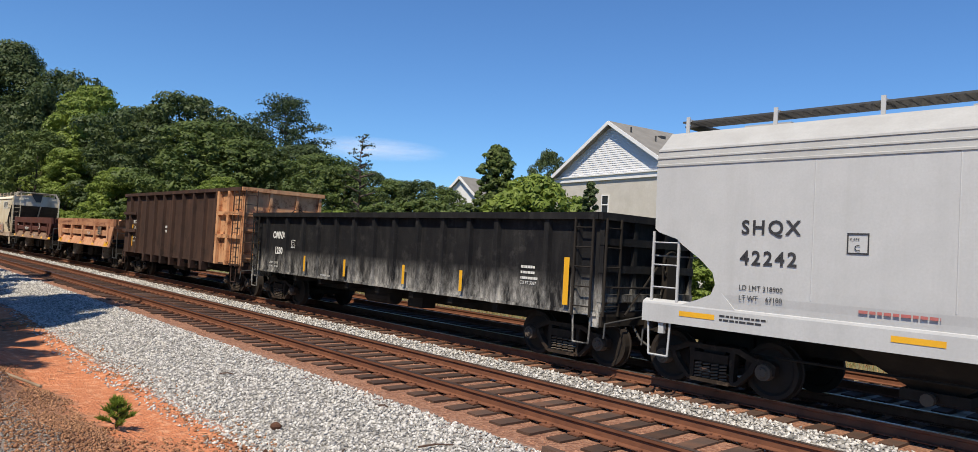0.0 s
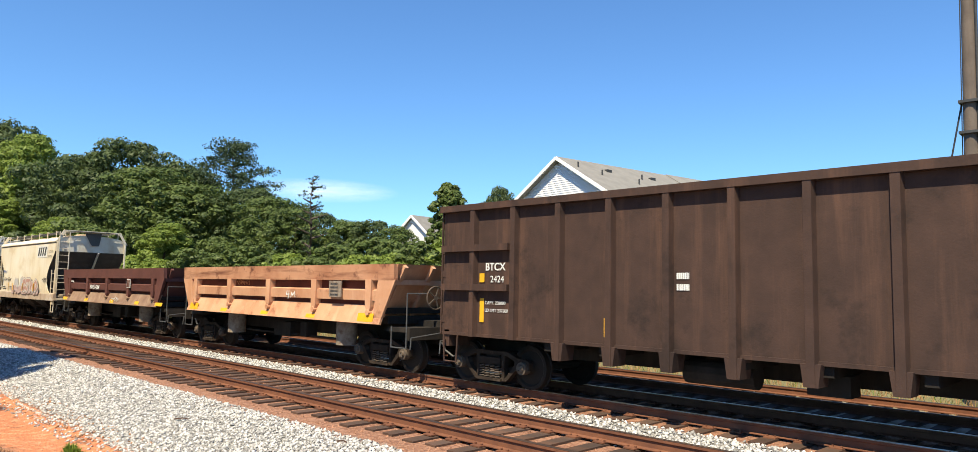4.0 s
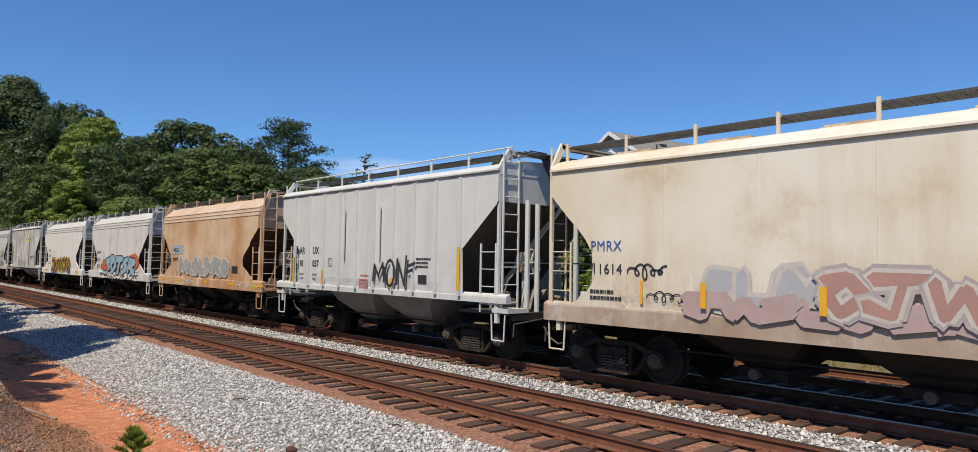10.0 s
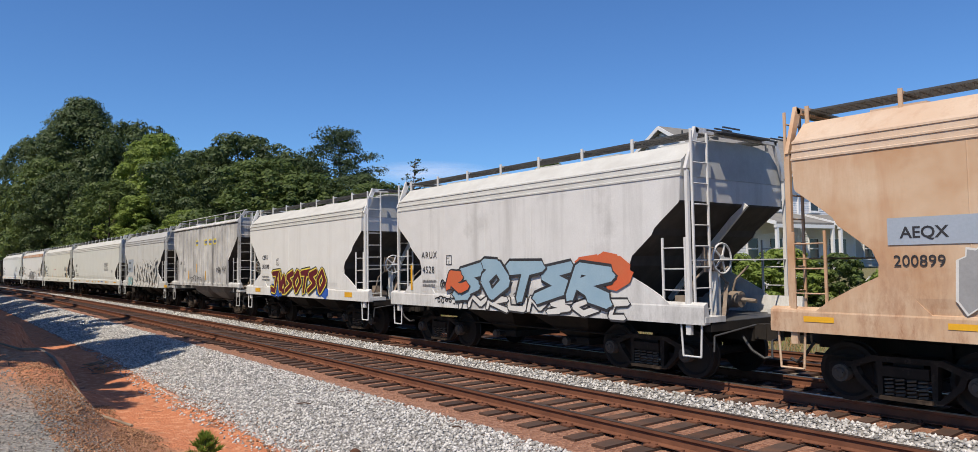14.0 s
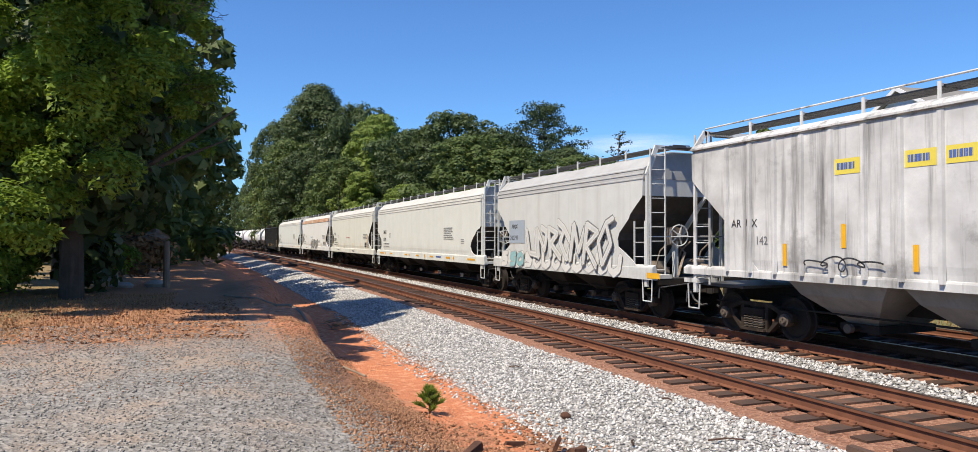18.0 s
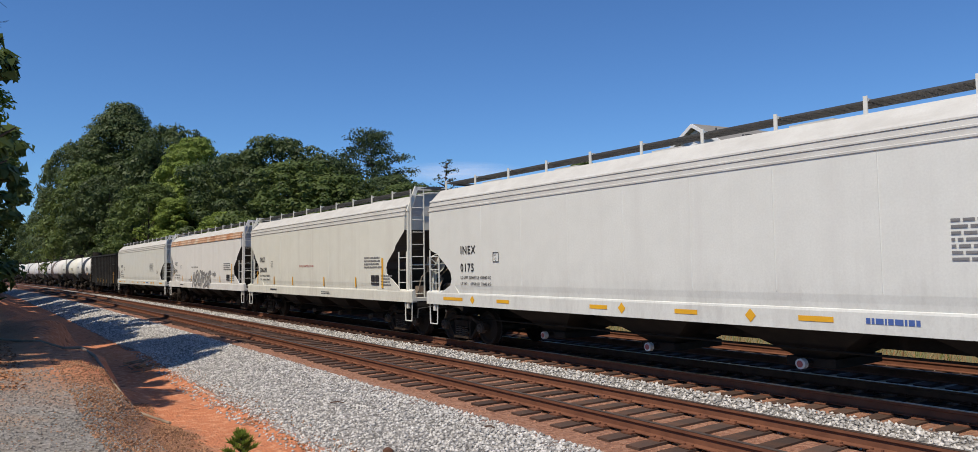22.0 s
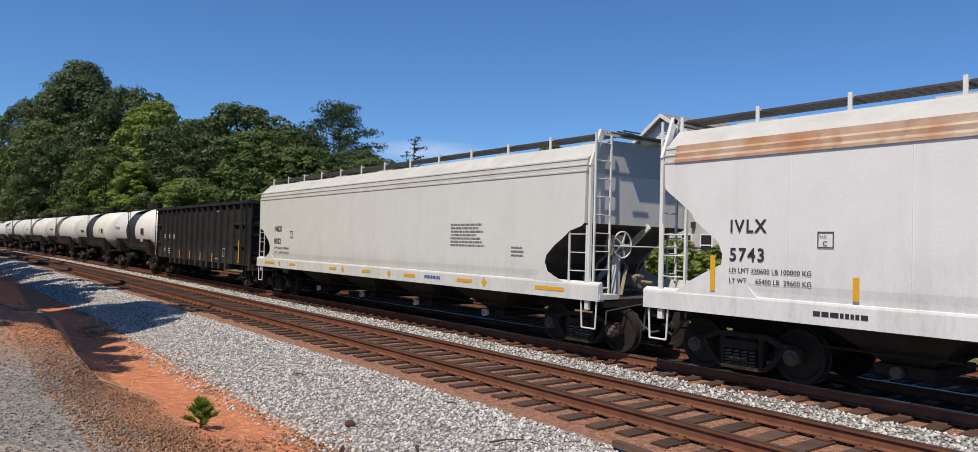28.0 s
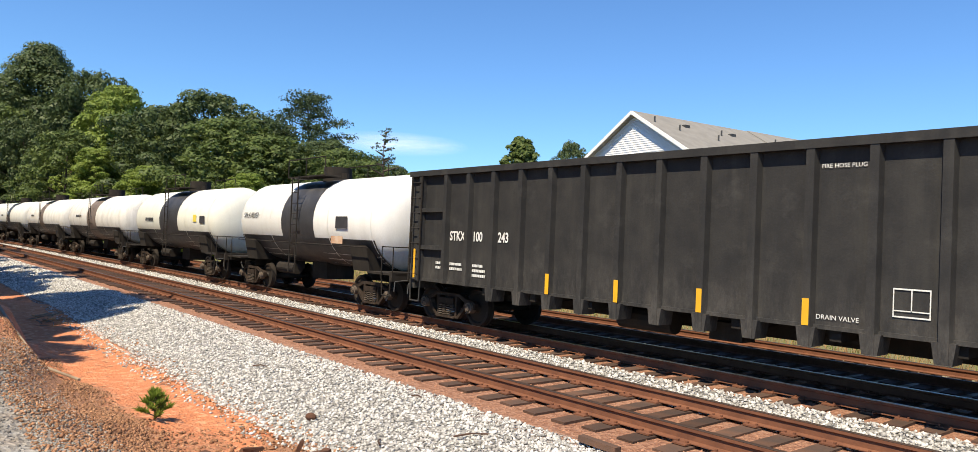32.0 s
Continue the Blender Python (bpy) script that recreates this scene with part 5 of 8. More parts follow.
        if k > 0 or not tail:
            # the pale flange round the far cut-out, the slope stiffener and the gear on the end deck
            fl = Shape().loft([[(k * (hl - c[1]), 1.572, c[0]), (k * (hl - c[1]), 1.602, c[0]), (k * (hl - c[1] - 0.09), 1.602, c[0]), (k * (hl - c[1] - 0.09), 1.572, c[0])] for c in cut])
            part("cutout_flange", fl, trim, car)
            xs_, xk = core[0][1], core[knee_of(core)][1]
            part("slope_stiffener", Shape().bar((k * (xs_ + 0.05), 0.30, core[0][0]), (k * (xk + 0.05), 0.30, core[knee_of(core)][0]), 0.06, 0.12, (1, 0, 0)), trim, car)
        if ribs:
            for y_, z_ in ((-0.92, 3.46), (-0.62, 3.40), (0.62, 3.40), (1.50, 3.40)):
                part("end_stile", Shape().bar((k * (hl - 0.10), y_, 1.05), (k * (hl - 0.10), y_, z_), 0.10, 0.05, (0, 1, 0)), trim, car)
        add_coupler(car, hl, k)
        xe = k * (hl - 0.12)
        for j in ((-1, 1) if k > 0 or not tail else ()):
            px = k * (hl - post + (tail if k < 0 else 0))
            part("corner_post", Shape().bar((px, j * 1.53, 1.06), (px, j * 1.53, eave + 0.12), 0.06, 0.065, (0, 1, 0)).bar((px, j * 1.53, eave + 0.10), (px, j * 1.24, walk_z + 0.03), 0.12, 0.06, (1, 0, 0)), trim, car)
        px = k * (hl - post + (tail if k < 0 else 0))
        if k > 0 or not tail:
            part("end_beam", Shape().bar((px, -1.28, walk_z - 0.01), (px, 1.28, walk_z - 0.01), 0.06, 0.10), trim, car)
        part("end_rail", Shape().tube((px, -1.52, 2.12), (px, 1.52, 2.12), 0.016, None, 6), trim, car)
        if arched:
            xg = k * (top[1] + 0.03)
            part("roof_crossover", Shape().prism([(-0.38, walk_z - 0.06), (0.40, walk_z - 0.06), (0.30, eave - 0.08), (-0.02, eave - 0.08)], *sorted((xg, xg + k * 0.03)), "x"), M_GALV, car, "dark crossover grating on the car end")
        part("end_walkway", Shape().box(*sorted((k * (top[1] - 0.05), k * (top[1] + 0.30))), -0.75, 0.75, walk_z - 0.03, walk_z), M_GALV, car)
        x0, x1 = sorted((k * (hl - post - 0.05 + (tail if k < 0 else 0)), k * (hl - post - 0.53 + (tail if k < 0 else 0))))
        add_ladder(car, x0, x1, -1.56, 1.06, 2.52, trim, 4)
        if k > 0 or not tail:
            add_ladder(car, -1.48, -1.04, k * (hl - post + 0.07), 1.1, walk_z - 0.05, trim, rung_n, along="y")
        add_ladder(car, x0, x1, 1.56, 1.06, 2.52, trim, 4)
        add_stirrup(car, k * (hl - 0.30), -1.55, 0.50, 1.04, 0.42, trim)
        add_truck(car, k * (hl - truck_in))
    brake_wheel(car, hl - 0.35, -0.55, 2.15, trim)
    part("brake_housing", Shape().prism([(hl - 0.42, 1.95), (hl - 0.62, 1.90), (hl - 0.70, 2.1), (hl - 0.62, 2.36), (hl - 0.42, 2.34)], -0.72, -0.40, "y"), M_RIGGING, car, "dusty hand brake housing")
    part("brake_post", Shape().bar((hl - 0.5, -0.56, 1.06), (hl - 0.5, -0.56, 2.0), 0.16, 0.08, (0, 1, 0)), trim, car)
    part("brake_cylinder", Shape().tube((hl - 1.05, 0.25, 1.38), (hl - 0.5, 0.25, 1.38), 0.17, 0.15, 12).tube((hl - 0.5, 0.25, 1.38), (hl - 0.2, 0.25, 1.36), 0.04, None, 8), M_RIGGING, car, "dusty brake cylinder", smooth=True)
    part("valve_block", Shape().box(hl - 1.3, hl - 0.9, -0.9, -0.45, 1.09, 1.32).box(hl - 1.2, hl - 0.98, -0.82, -0.56, 1.32, 1.48).tube((hl - 1.1, -1.05, 1.26), (hl - 1.1, -0.9, 1.26), 0.09, None, 10), M_RIGGING, car, "dusty brake control valve")
    part("brake_lever", Shape().bar((hl - 0.30, -0.62, 1.12), (hl - 0.44, -0.30, 1.72), 0.07, 0.03).bar((hl - 0.42, -0.32, 1.70), (hl - 0.52, -0.56, 2.02), 0.03), M_RIGGING, car)
    for q in (-0.95, -0.3, 0.35):
        pipe = [(hl - 0.9, q, 1.1), (hl - 0.75, q + 0.1, 1.75), (hl - 0.6, q + 0.3, 2.0)]
        part("brake_pipe", Shape().tube(pipe[0], pipe[1], 0.022, None, 6).tube(pipe[1], pipe[2], 0.022, None, 6), M_RIGGING, car)
    part("air_reservoir", Shape().tube((-hl + 0.5, 0.3, 1.4), (-hl + 1.5, 0.3, 1.4), 0.22, None, 12), trim, car, smooth=True)
    # centre sill and outlet bays
    part("centre_sill", Shape().box(-hl, hl, -0.2, 0.2, 0.68, 1.04), M_UNDER, car)
    span = (hl - 2.75) * 2
    for i in range(bays):
        x = -span / 2 + span * (i + 0.5) / bays
        w = span / bays / 2 - 0.05
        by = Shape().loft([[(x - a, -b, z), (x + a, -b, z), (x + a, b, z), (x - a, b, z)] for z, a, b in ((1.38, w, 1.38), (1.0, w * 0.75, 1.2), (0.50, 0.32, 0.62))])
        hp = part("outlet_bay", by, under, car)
        part("outlet_gate", Shape().box(x - 0.42, x + 0.42, -0.72, 0.72, 0.36, 0.50).tube((x, -0.95, 0.43), (x, 0.95, 0.43), 0.05, None, 8), M_UNDER, hp)
        part("outlet_cap", Shape().tube((x, -1.02, 0.43), (x, -0.92, 0.43), 0.085, None, 12), M_INKW if caps else M_CAST, hp, "pale outlet cap")
        if caps:
            part("cap_centre", Shape().tube((x, -1.032, 0.43), (x, -1.02, 0.43), 0.055, 0.04, 10), caps, hp, "red centre of the outlet cap")
    part("train_line", Shape().tube((-hl + 0.3, -0.9, 0.66), (hl - 0.3, -0.9, 0.66), 0.022, None, 6), M_UNDER, car)
    return car


CUT_FLOW = [(1.34, 0.90), (1.46, 1.25), (1.56, 1.48), (1.72, 1.55), (1.90, 1.50), (2.10, 1.27), (2.32, 0.93), (2.40, 0.84), (2.50, 0.50), (2.56, 0.42), (3.58, 0.40)]
CUT_ROUND = [(1.34, 0.62), (1.46, 0.85), (1.58, 1.03), (1.83, 1.24), (2.13, 1.26), (2.36, 1.17), (2.58, 1.02), (2.76, 0.85), (2.95, 0.63), (3.18, 0.40), (3.38, 0.20), (3.42, 0.17), (3.82, 0.16)]
CUT_SLOPE = [(1.40, 1.42), (2.40, 1.46), (3.34, 0.34), (3.40, 0.31), (4.0, 0.29)]
CUT_MID = [(1.34, 0.68), (1.52, 0.92), (1.70, 1.26), (1.86, 1.60), (2.03, 1.61), (2.22, 1.53), (2.58, 1.07), (2.70, 1.0), (2.80, 0.88), (3.12, 0.46), (3.16, 0.44), (3.58, 0.42)]
CUT_FLOW, CUT_ROUND, CUT_SLOPE, CUT_MID = ([(z, i, 1.60) for z, i in c] for c in (CUT_FLOW, CUT_ROUND, CUT_SLOPE, CUT_MID))


def gondola(label, hl, top, low, posts, paint, post_depth=0.10, post_low=None, end_paint=None, left_ladder=True, cut=0.0, truck_in=1.0):
    car = root("gondola_car", pose(0, 0, 0), label, "freight car", "cars of the train")
    w, rungs = 1.46, M_UNDER if paint in (M_OLDBLACK, M_BLACK) else paint
    for k in (-1, 1):
        ep = end_paint if end_paint and k > 0 else paint
        y0, y1 = sorted((k * w, k * (w - 0.03)))
        part("side_wall", Shape().box(-hl, hl - cut, y0, y1, low, top - 0.02), paint, car)
        y0, y1 = sorted((k * (w - 0.05), k * (w + 0.13)))
        part("top_rail", Shape().box(-hl - 0.03, hl - cut + 0.03, y0, y1, top - 0.13, top), paint, car)
        y0, y1 = sorted((k * w, k * (w + 0.03)))
        part("side_sill", Shape().box(-hl, hl - cut, y0, y1, low, low + 0.06), paint, car)
        for i, x in enumerate(posts):
            zl = low if post_low is None or abs(x) > hl - 2.4 else post_low
            p = Shape().prism([(x - 0.085, k * w), (x - 0.06, k * (w + post_depth)), (x + 0.06, k * (w + post_depth)), (x + 0.085, k * w)], zl, top - 0.13, "z")
            if zl < low:
                p.prism([(x - 0.10, zl), (x + 0.10, zl), (x + 0.14, low + 0.02), (x - 0.14, low + 0.02)], *sorted((k * (w - 0.25), k * (w + post_depth * 0.9))), "y")
            part("side_post", p, paint, car)
        he = hl - cut if k > 0 else hl
        x0, x1 = sorted((k * he, k * (he - 0.04)))
        part("end_wall", Shape().box(x0, x1, -w + 0.03, w - 0.03, low + 0.1, top - 0.02), ep, car)
        for z in (low + 0.25, (low + top) / 2 - 0.15, (low + top) / 2 + 0.35):
            part("end_beam", Shape().box(*sorted((k * he, k * (he + 0.10))), -w, w, z, z + 0.14), ep, car)
        for j in (-w + 0.06, -0.5, 0.5, w - 0.06):
            part("end_post", Shape().box(*sorted((k * he, k * (he + 0.08))), j - 0.05, j + 0.05, low, top - 0.02), ep, car)
        part("end_cap", Shape().box(*sorted((k * (he - 0.05), k * (he + 0.12))), -w - 0.1, w + 0.1, top - 0.13, top + 0.004), ep, car)
        add_coupler(car, hl + 0.05, k)
        if k > 0 or left_ladder:
            add_ladder(car, *sorted((k * (he - 0.48), k * (he - 0.06))), -w - 0.13, low - 0.02, top - 0.1, rungs, max(4, round((top - low) / 0.36)))
        add_ladder(car, -w + 0.02, -w + 0.44, k * (he + 0.13), low, top - 0.1, rungs, max(4, round((top - low) / 0.36)), along="y")
        add_stirrup(car, k * (he - 0.28), -w - 0.08, 0.48, low, 0.42, paint)
        add_truck(car, k * (he - truck_in))
        part("end_sill", Shape().box(*sorted((k * (he - 0.15), k * (he + 0.05))), -w, w, 0.78, low + 0.1), paint, car)
        if cut and k > 0:
            # the open end deck with its brake gear
            part("end_deck", Shape().box(he - 0.02, hl + 0.05, -1.40, 1.40, 0.90, 0.97).box(hl - 0.06, hl + 0.05, -1.45, 1.45, 0.80, 1.06), M_UNDER, car)
            part("brake_stand", Shape().box(he + 0.14, he + 0.26, 0.30, 0.60, 0.97, 2.1), M_UNDER, car)
            part("brake_rod", Shape().tube((he + 0.2, -0.9, 1.0), (he + 0.16, 0.1, 1.9), 0.02, None, 6).tube((he + 0.2, -1.3, 1.5), (he + 0.2, 0.4, 1.5), 0.02, None, 6), M_UNDER, car)
            part("brake_cylinder", Shape().tube((he + 0.05, -0.75, 1.12), (hl, -0.75, 1.12), 0.13, None, 10), M_FRAME, car, smooth=True)
    part("floor", Shape().box(-hl, hl - cut, -w + 0.03, w - 0.03, low + 0.02, low + 0.12), M_UNDER, car)
    part("centre_sill", Shape().box(-hl, hl, -0.25, 0.25, 0.62, low + 0.02), M_UNDER, car)
    for i in range(7):
        x = -hl + 2.8 + (2 * hl - 5.6) * i / 6
        part("cross_bearer", Shape().box(x - 0.08, x + 0.08, -w + 0.05, w - 0.05, low - 0.16, low + 0.02), M_UNDER, car)
    part("air_reservoir", Shape().tube((-1.2, -0.8, 0.70), (0.0, -0.8, 0.70), 0.2, None, 12), M_UNDER, car)
    part("control_valve", Shape().box(0.8, 1.4, -1.0, -0.6, 0.55, 0.85), M_UNDER, car)
    brake_wheel(car, hl - cut + 0.24, 0.45, top - 0.9, M_UNDER)
    return car


def dump_car(label, hl, paint, lower, top=2.52, arms=6, rim=None, slot=None, cut=0.0):
    """A side-dump car: a tub with slotted sides held by arms, on a heavy frame with tipping cylinders."""
    car = root("dump_car", pose(0, 0, 0), label, "freight car", "cars of the train")
    tl = hl - 0.55
    for k in (-1, 1):
        a = Shape().prism([(k * 1.50, 2.14), (k * 1.56, 2.14), (k * 1.58, top), (k * 1.46, top), (k * 1.44, 2.14)], -hl + 0.05, hl - cut - 0.05, "x")
        part("top_chord", a, rim or paint, car)
        part("slot_panel", Shape().box(-tl, tl - cut, *sorted((k * 1.36, k * 1.41)), 1.52, 2.16), slot or paint, car, "recessed dark panel")
        part("middle_chord", Shape().prism([(k * 1.40, 1.66), (k * 1.52, 1.66), (k * 1.54, 1.90), (k * 1.40, 1.94)], -tl + 0.02, tl - cut - 0.02, "x"), paint, car)
        part("apron", Shape().prism([(k * 1.38, 1.54), (k * 1.44, 1.55), (k * 1.62, 1.12), (k * 1.56, 1.11)], -tl - 0.05, tl - cut + 0.05, "x"), lower, car, "sloping lower side apron")
        for i in range(arms):
            x = -tl + 0.45 + (2 * tl - cut - 0.9) * i / (arms - 1)
            ar = Shape().prism([(x - 0.12, top - 0.36), (x + 0.12, top - 0.36), (x + 0.10, 1.52), (x + 0.07, 1.40), (x - 0.02, 1.38), (x - 0.10, 1.52)], *sorted((k * 1.41, k * 1.585)), "y")
            am = part("hinge_arm", ar, paint, car)
            part("hinge_hook", Shape().tube((x + 0.02, k * 1.46, 1.38), (x + 0.02, k * 1.62, 1.38), 0.07, None, 8), lower, am)
        # tub ends, sloping outward at the top
        he, te = (hl - cut, tl - cut) if k > 0 else (hl, tl)
        en = Shape().add([(k * (te - 0.25), -1.36, 1.3), (k * (te - 0.25), 1.36, 1.3), (k * he, 1.48, top), (k * he, -1.48, top), (k * (te - 0.33), -1.36, 1.3), (k * (te - 0.33), 1.36, 1.3), (k * (he - 0.08), 1.48, top), (k * (he - 0.08), -1.48, top)],
                         [(0, 1, 2, 3), (7, 6, 5, 4), (0, 4, 5, 1), (1, 5, 6, 2), (2, 6, 7, 3), (3, 7, 4, 0)])
        for j in (-1.3, -0.45, 0.45, 1.3):
            en.bar((k * (te - 0.2), j, 1.3), (k * (he + 0.04), j, top - 0.05), 0.1)
        en.bar((k * (he - 0.2), -1.45, 2.1), (k * (he - 0.2), 1.45, 2.1), 0.12)
        part("tub_end", en, paint, car)
        part("side_triangle", Shape().prism([(k * (te - 0.3), 1.2), (k * (te + 0.02), 1.2), (k * he, top - 0.36), (k * (te - 0.1), top - 0.36)], -1.56, -1.50, "y"), paint, car)
        add_truck(car, k * (hl - (1.5 if k > 0 else 1.1)))
        add_coupler(car, hl, k)
        pf = Shape().box(*sorted((k * (hl - 1.0), k * hl)), -1.3, 1.3, 0.96, 1.06).box(*sorted((k * (hl - 0.1), k * (hl + 0.02))), -1.45, 1.45, 0.80, 1.08)
        part("end_platform", pf, M_UNDER, car)
        hr = Shape()
        for x in (hl - 0.08, hl - 0.62):
            hr.tube((k * x, -1.46, 0.62), (k * x, -1.46, 1.85 if x > hl - 0.3 else 1.1), 0.018, None, 6)
        hr.tube((k * (hl - 0.62), -1.46, 0.62), (k * (hl - 0.08), -1.46, 0.62), 0.018, None, 6).tube((k * (hl - 0.08), -1.46, 1.85), (k * (hl - 0.08), -0.9, 1.85), 0.018, None, 6)
        part("hand_rail", hr, M_GALV, car)
        cy = Shape().tube((k * hl * 0.5, -1.05, 0.50), (k * hl * 0.5, -1.05, 1.15), 0.27, 0.27, 14)
        cy2 = Shape().tube((k * hl * 0.5, 1.05, 0.50), (k * hl * 0.5, 1.05, 1.15), 0.27, 0.27, 14)
        part("tipping_cylinder", cy, M_RIGGING, car, smooth=True)
        part("tipping_cylinder", cy2, M_CAST, car, smooth=True)
    part("tub_floor", Shape().box(-tl, tl - cut, -1.4, 1.4, 1.36, 1.5), M_UNDER, car)
    part("frame", Shape().box(-hl, hl, -0.4, 0.4, 0.66, 1.2).box(-tl, tl - cut, -1.3, 1.3, 1.12, 1.3), M_UNDER, car)
    part("piping", Shape().tube((-hl * 0.4, -1.0, 0.62), (hl * 0.4, -1.0, 0.62), 0.03, None, 6).box(-0.6, 0.3, -1.1, -0.7, 0.55, 0.95).box(0.9, 1.2, -1.15, -0.8, 0.6, 1.0), M_UNDER, car)
    brake_wheel(car, hl - 0.2, -0.5, 1.75, M_CAST)
    return car


def tank_car(label, hl, paint, band, band_w=1.5, radius=1.40, zc=2.42, cap=None):
    car = root("tank_car", pose(0, 0, 0), label, "freight car", "cars of the train")
    L = hl - 0.75
    def ring(x, r):
        return [(x, r * math.cos(2 * math.pi * i / 32), zc + r * math.sin(2 * math.pi * i / 32)) for i in range(32)]
    xs = [(-L, 0.35), (-L + 0.06, 0.75), (-L + 0.18, 1.08), (-L + 0.34, 1.28), (-L + 0.55, radius)]
    rings = [ring(x, r) for x, r in xs] + [ring(-x, r) for x, r in xs[::-1]]
    part("tank", Shape().loft(rings), paint, car, smooth=True)
    if band:
        part("tank_band", Shape().loft([ring(-band_w / 2, radius + 0.012), ring(band_w / 2, radius + 0.012)], caps=False), band, car, "dark painted band round the tank", smooth=True)
    # black lower arc: the tank's underside shade and grime in one sheet
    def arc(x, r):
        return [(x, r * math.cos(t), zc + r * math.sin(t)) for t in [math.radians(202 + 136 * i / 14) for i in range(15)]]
    part("tank_belly", Shape().loft([arc(-L + 0.5, radius + 0.004), arc(L - 0.5, radius + 0.004)], caps=False, closed=False), M_TANKBAND, car, "black underside, its shade and grime put into the colour", smooth=True)
    for x in (-L + 0.6, -L * 0.4, L * 0.4, L - 0.6):
        part("weld_seam", Shape().loft([ring(x - 0.02, radius + 0.008), ring(x + 0.02, radius + 0.008)], caps=False), paint, car, smooth=True)
    dm = Shape().tube((0, 0, zc + radius - 0.05), (0, 0, zc + radius + 0.42), 0.48, 0.46, 16).tube((0.55, 0, zc + radius - 0.05), (0.55, 0, zc + radius + 0.22), 0.14, None, 10)
    part("valve_housing", dm, M_UNDER, car, smooth=True)
    pf = Shape()
    for k in (-1, 1):
        pf.box(-1.3, 1.3, *sorted((k * 0.55, k * 1.15)), zc + radius + 0.02, zc + radius + 0.06)
        for x in (-1.3, 0, 1.3):
            pf.tube((x, k * 1.15, zc + radius + 0.04), (x, k * 1.15, zc + radius + 0.62), 0.018, None, 6)
        pf.tube((-1.3, k * 1.15, zc + radius + 0.62), (1.3, k * 1.15, zc + radius + 0.62), 0.018, None, 6)
    part("dome_platform", pf, M_UNDER, car)
    add_ladder(car, -0.22, 0.22, -1.50, 0.75, zc + radius, M_UNDER, 9)
    for k in (-1, 1):
        sd = Shape().prism([(-1.2, 1.02), (1.2, 1.02), (1.35, 1.75), (0.9, 1.35), (0, 1.10), (-0.9, 1.35), (-1.35, 1.75)], *sorted((k * (hl - 2.5), k * (hl - 1.6))), "x")
        part("saddle", sd, M_UNDER, car)
        part("stub_sill", Shape().box(*sorted((k * (hl - 3.2), k * hl)), -0.3, 0.3, 0.70, 1.08).box(*sorted((k * (hl - 1.4), k * hl)), -1.4, 1.4, 1.0, 1.06).box(*sorted((k * (hl - 0.12), k * hl)), -1.5, 1.5, 0.86, 1.1), M_UNDER, car)
        hr = Shape()
        for x in (hl - 0.06, hl - 0.6):
            hr.tube((k * x, -1.45, 0.9), (k * x, -1.45, 1.75), 0.016, None, 6)
        hr.tube((k * (hl - 0.06), -1.45, 1.75), (k * (hl - 0.6), -1.45, 1.75), 0.016, None, 6).tube((k * (hl - 0.06), -1.45, 1.75), (k * (hl - 0.06), 1.45, 1.75), 0.016, None, 6)
        part("hand_rail", hr, M_UNDER, car)
        add_stirrup(car, k * (hl - 0.28), -1.5, 0.48, 0.9, 0.42, M_UNDER)
        add_coupler(car, hl, k)
        add_truck(car, k * (hl - 1.7))
    part("side_rail", Shape().tube((-hl + 1.3, -1.47, 1.7), (hl - 1.3, -1.47, 1.7), 0.018, None, 6).tube((-hl + 1.3, 1.47, 1.7), (hl - 1.3, 1.47, 1.7), 0.018, None, 6), M_UNDER, car)
    part("outlet_valve", Shape().box(-0.5, 0.5, -0.5, 0.5, 0.55, 1.1), M_UNDER, car)
    part("brake_reservoir", Shape().tube((-2.5, -0.7, 0.8), (-1.2, -0.7, 0.8), 0.2, None, 10), M_UNDER, car)
    return car


CARS = []


def run(car, left, right, shorter=0.0):
    """Couple a car into the train; left and right are its ends along the track at the start."""
    right -= shorter
    LABELS["dx"] = shorter / 2
    CARS.append((car, (left + right) / 2))
    return car


def gone(t):
    """How far the train has rolled since the start."""
    return 6.393 * t + 0.0108 * t * t + 0.0000232 * t ** 3


def rail_pose(x):
    slope = float(bend(x + 0.5) - bend(x - 0.5))
    return pose(x, 10.99 + 0.752 + float(bend(x)), 0, 0, 0, math.degrees(math.atan(slope)))


# each car from the head of what is seen to the tail
def half(a, b):
    return (b - a) / 2


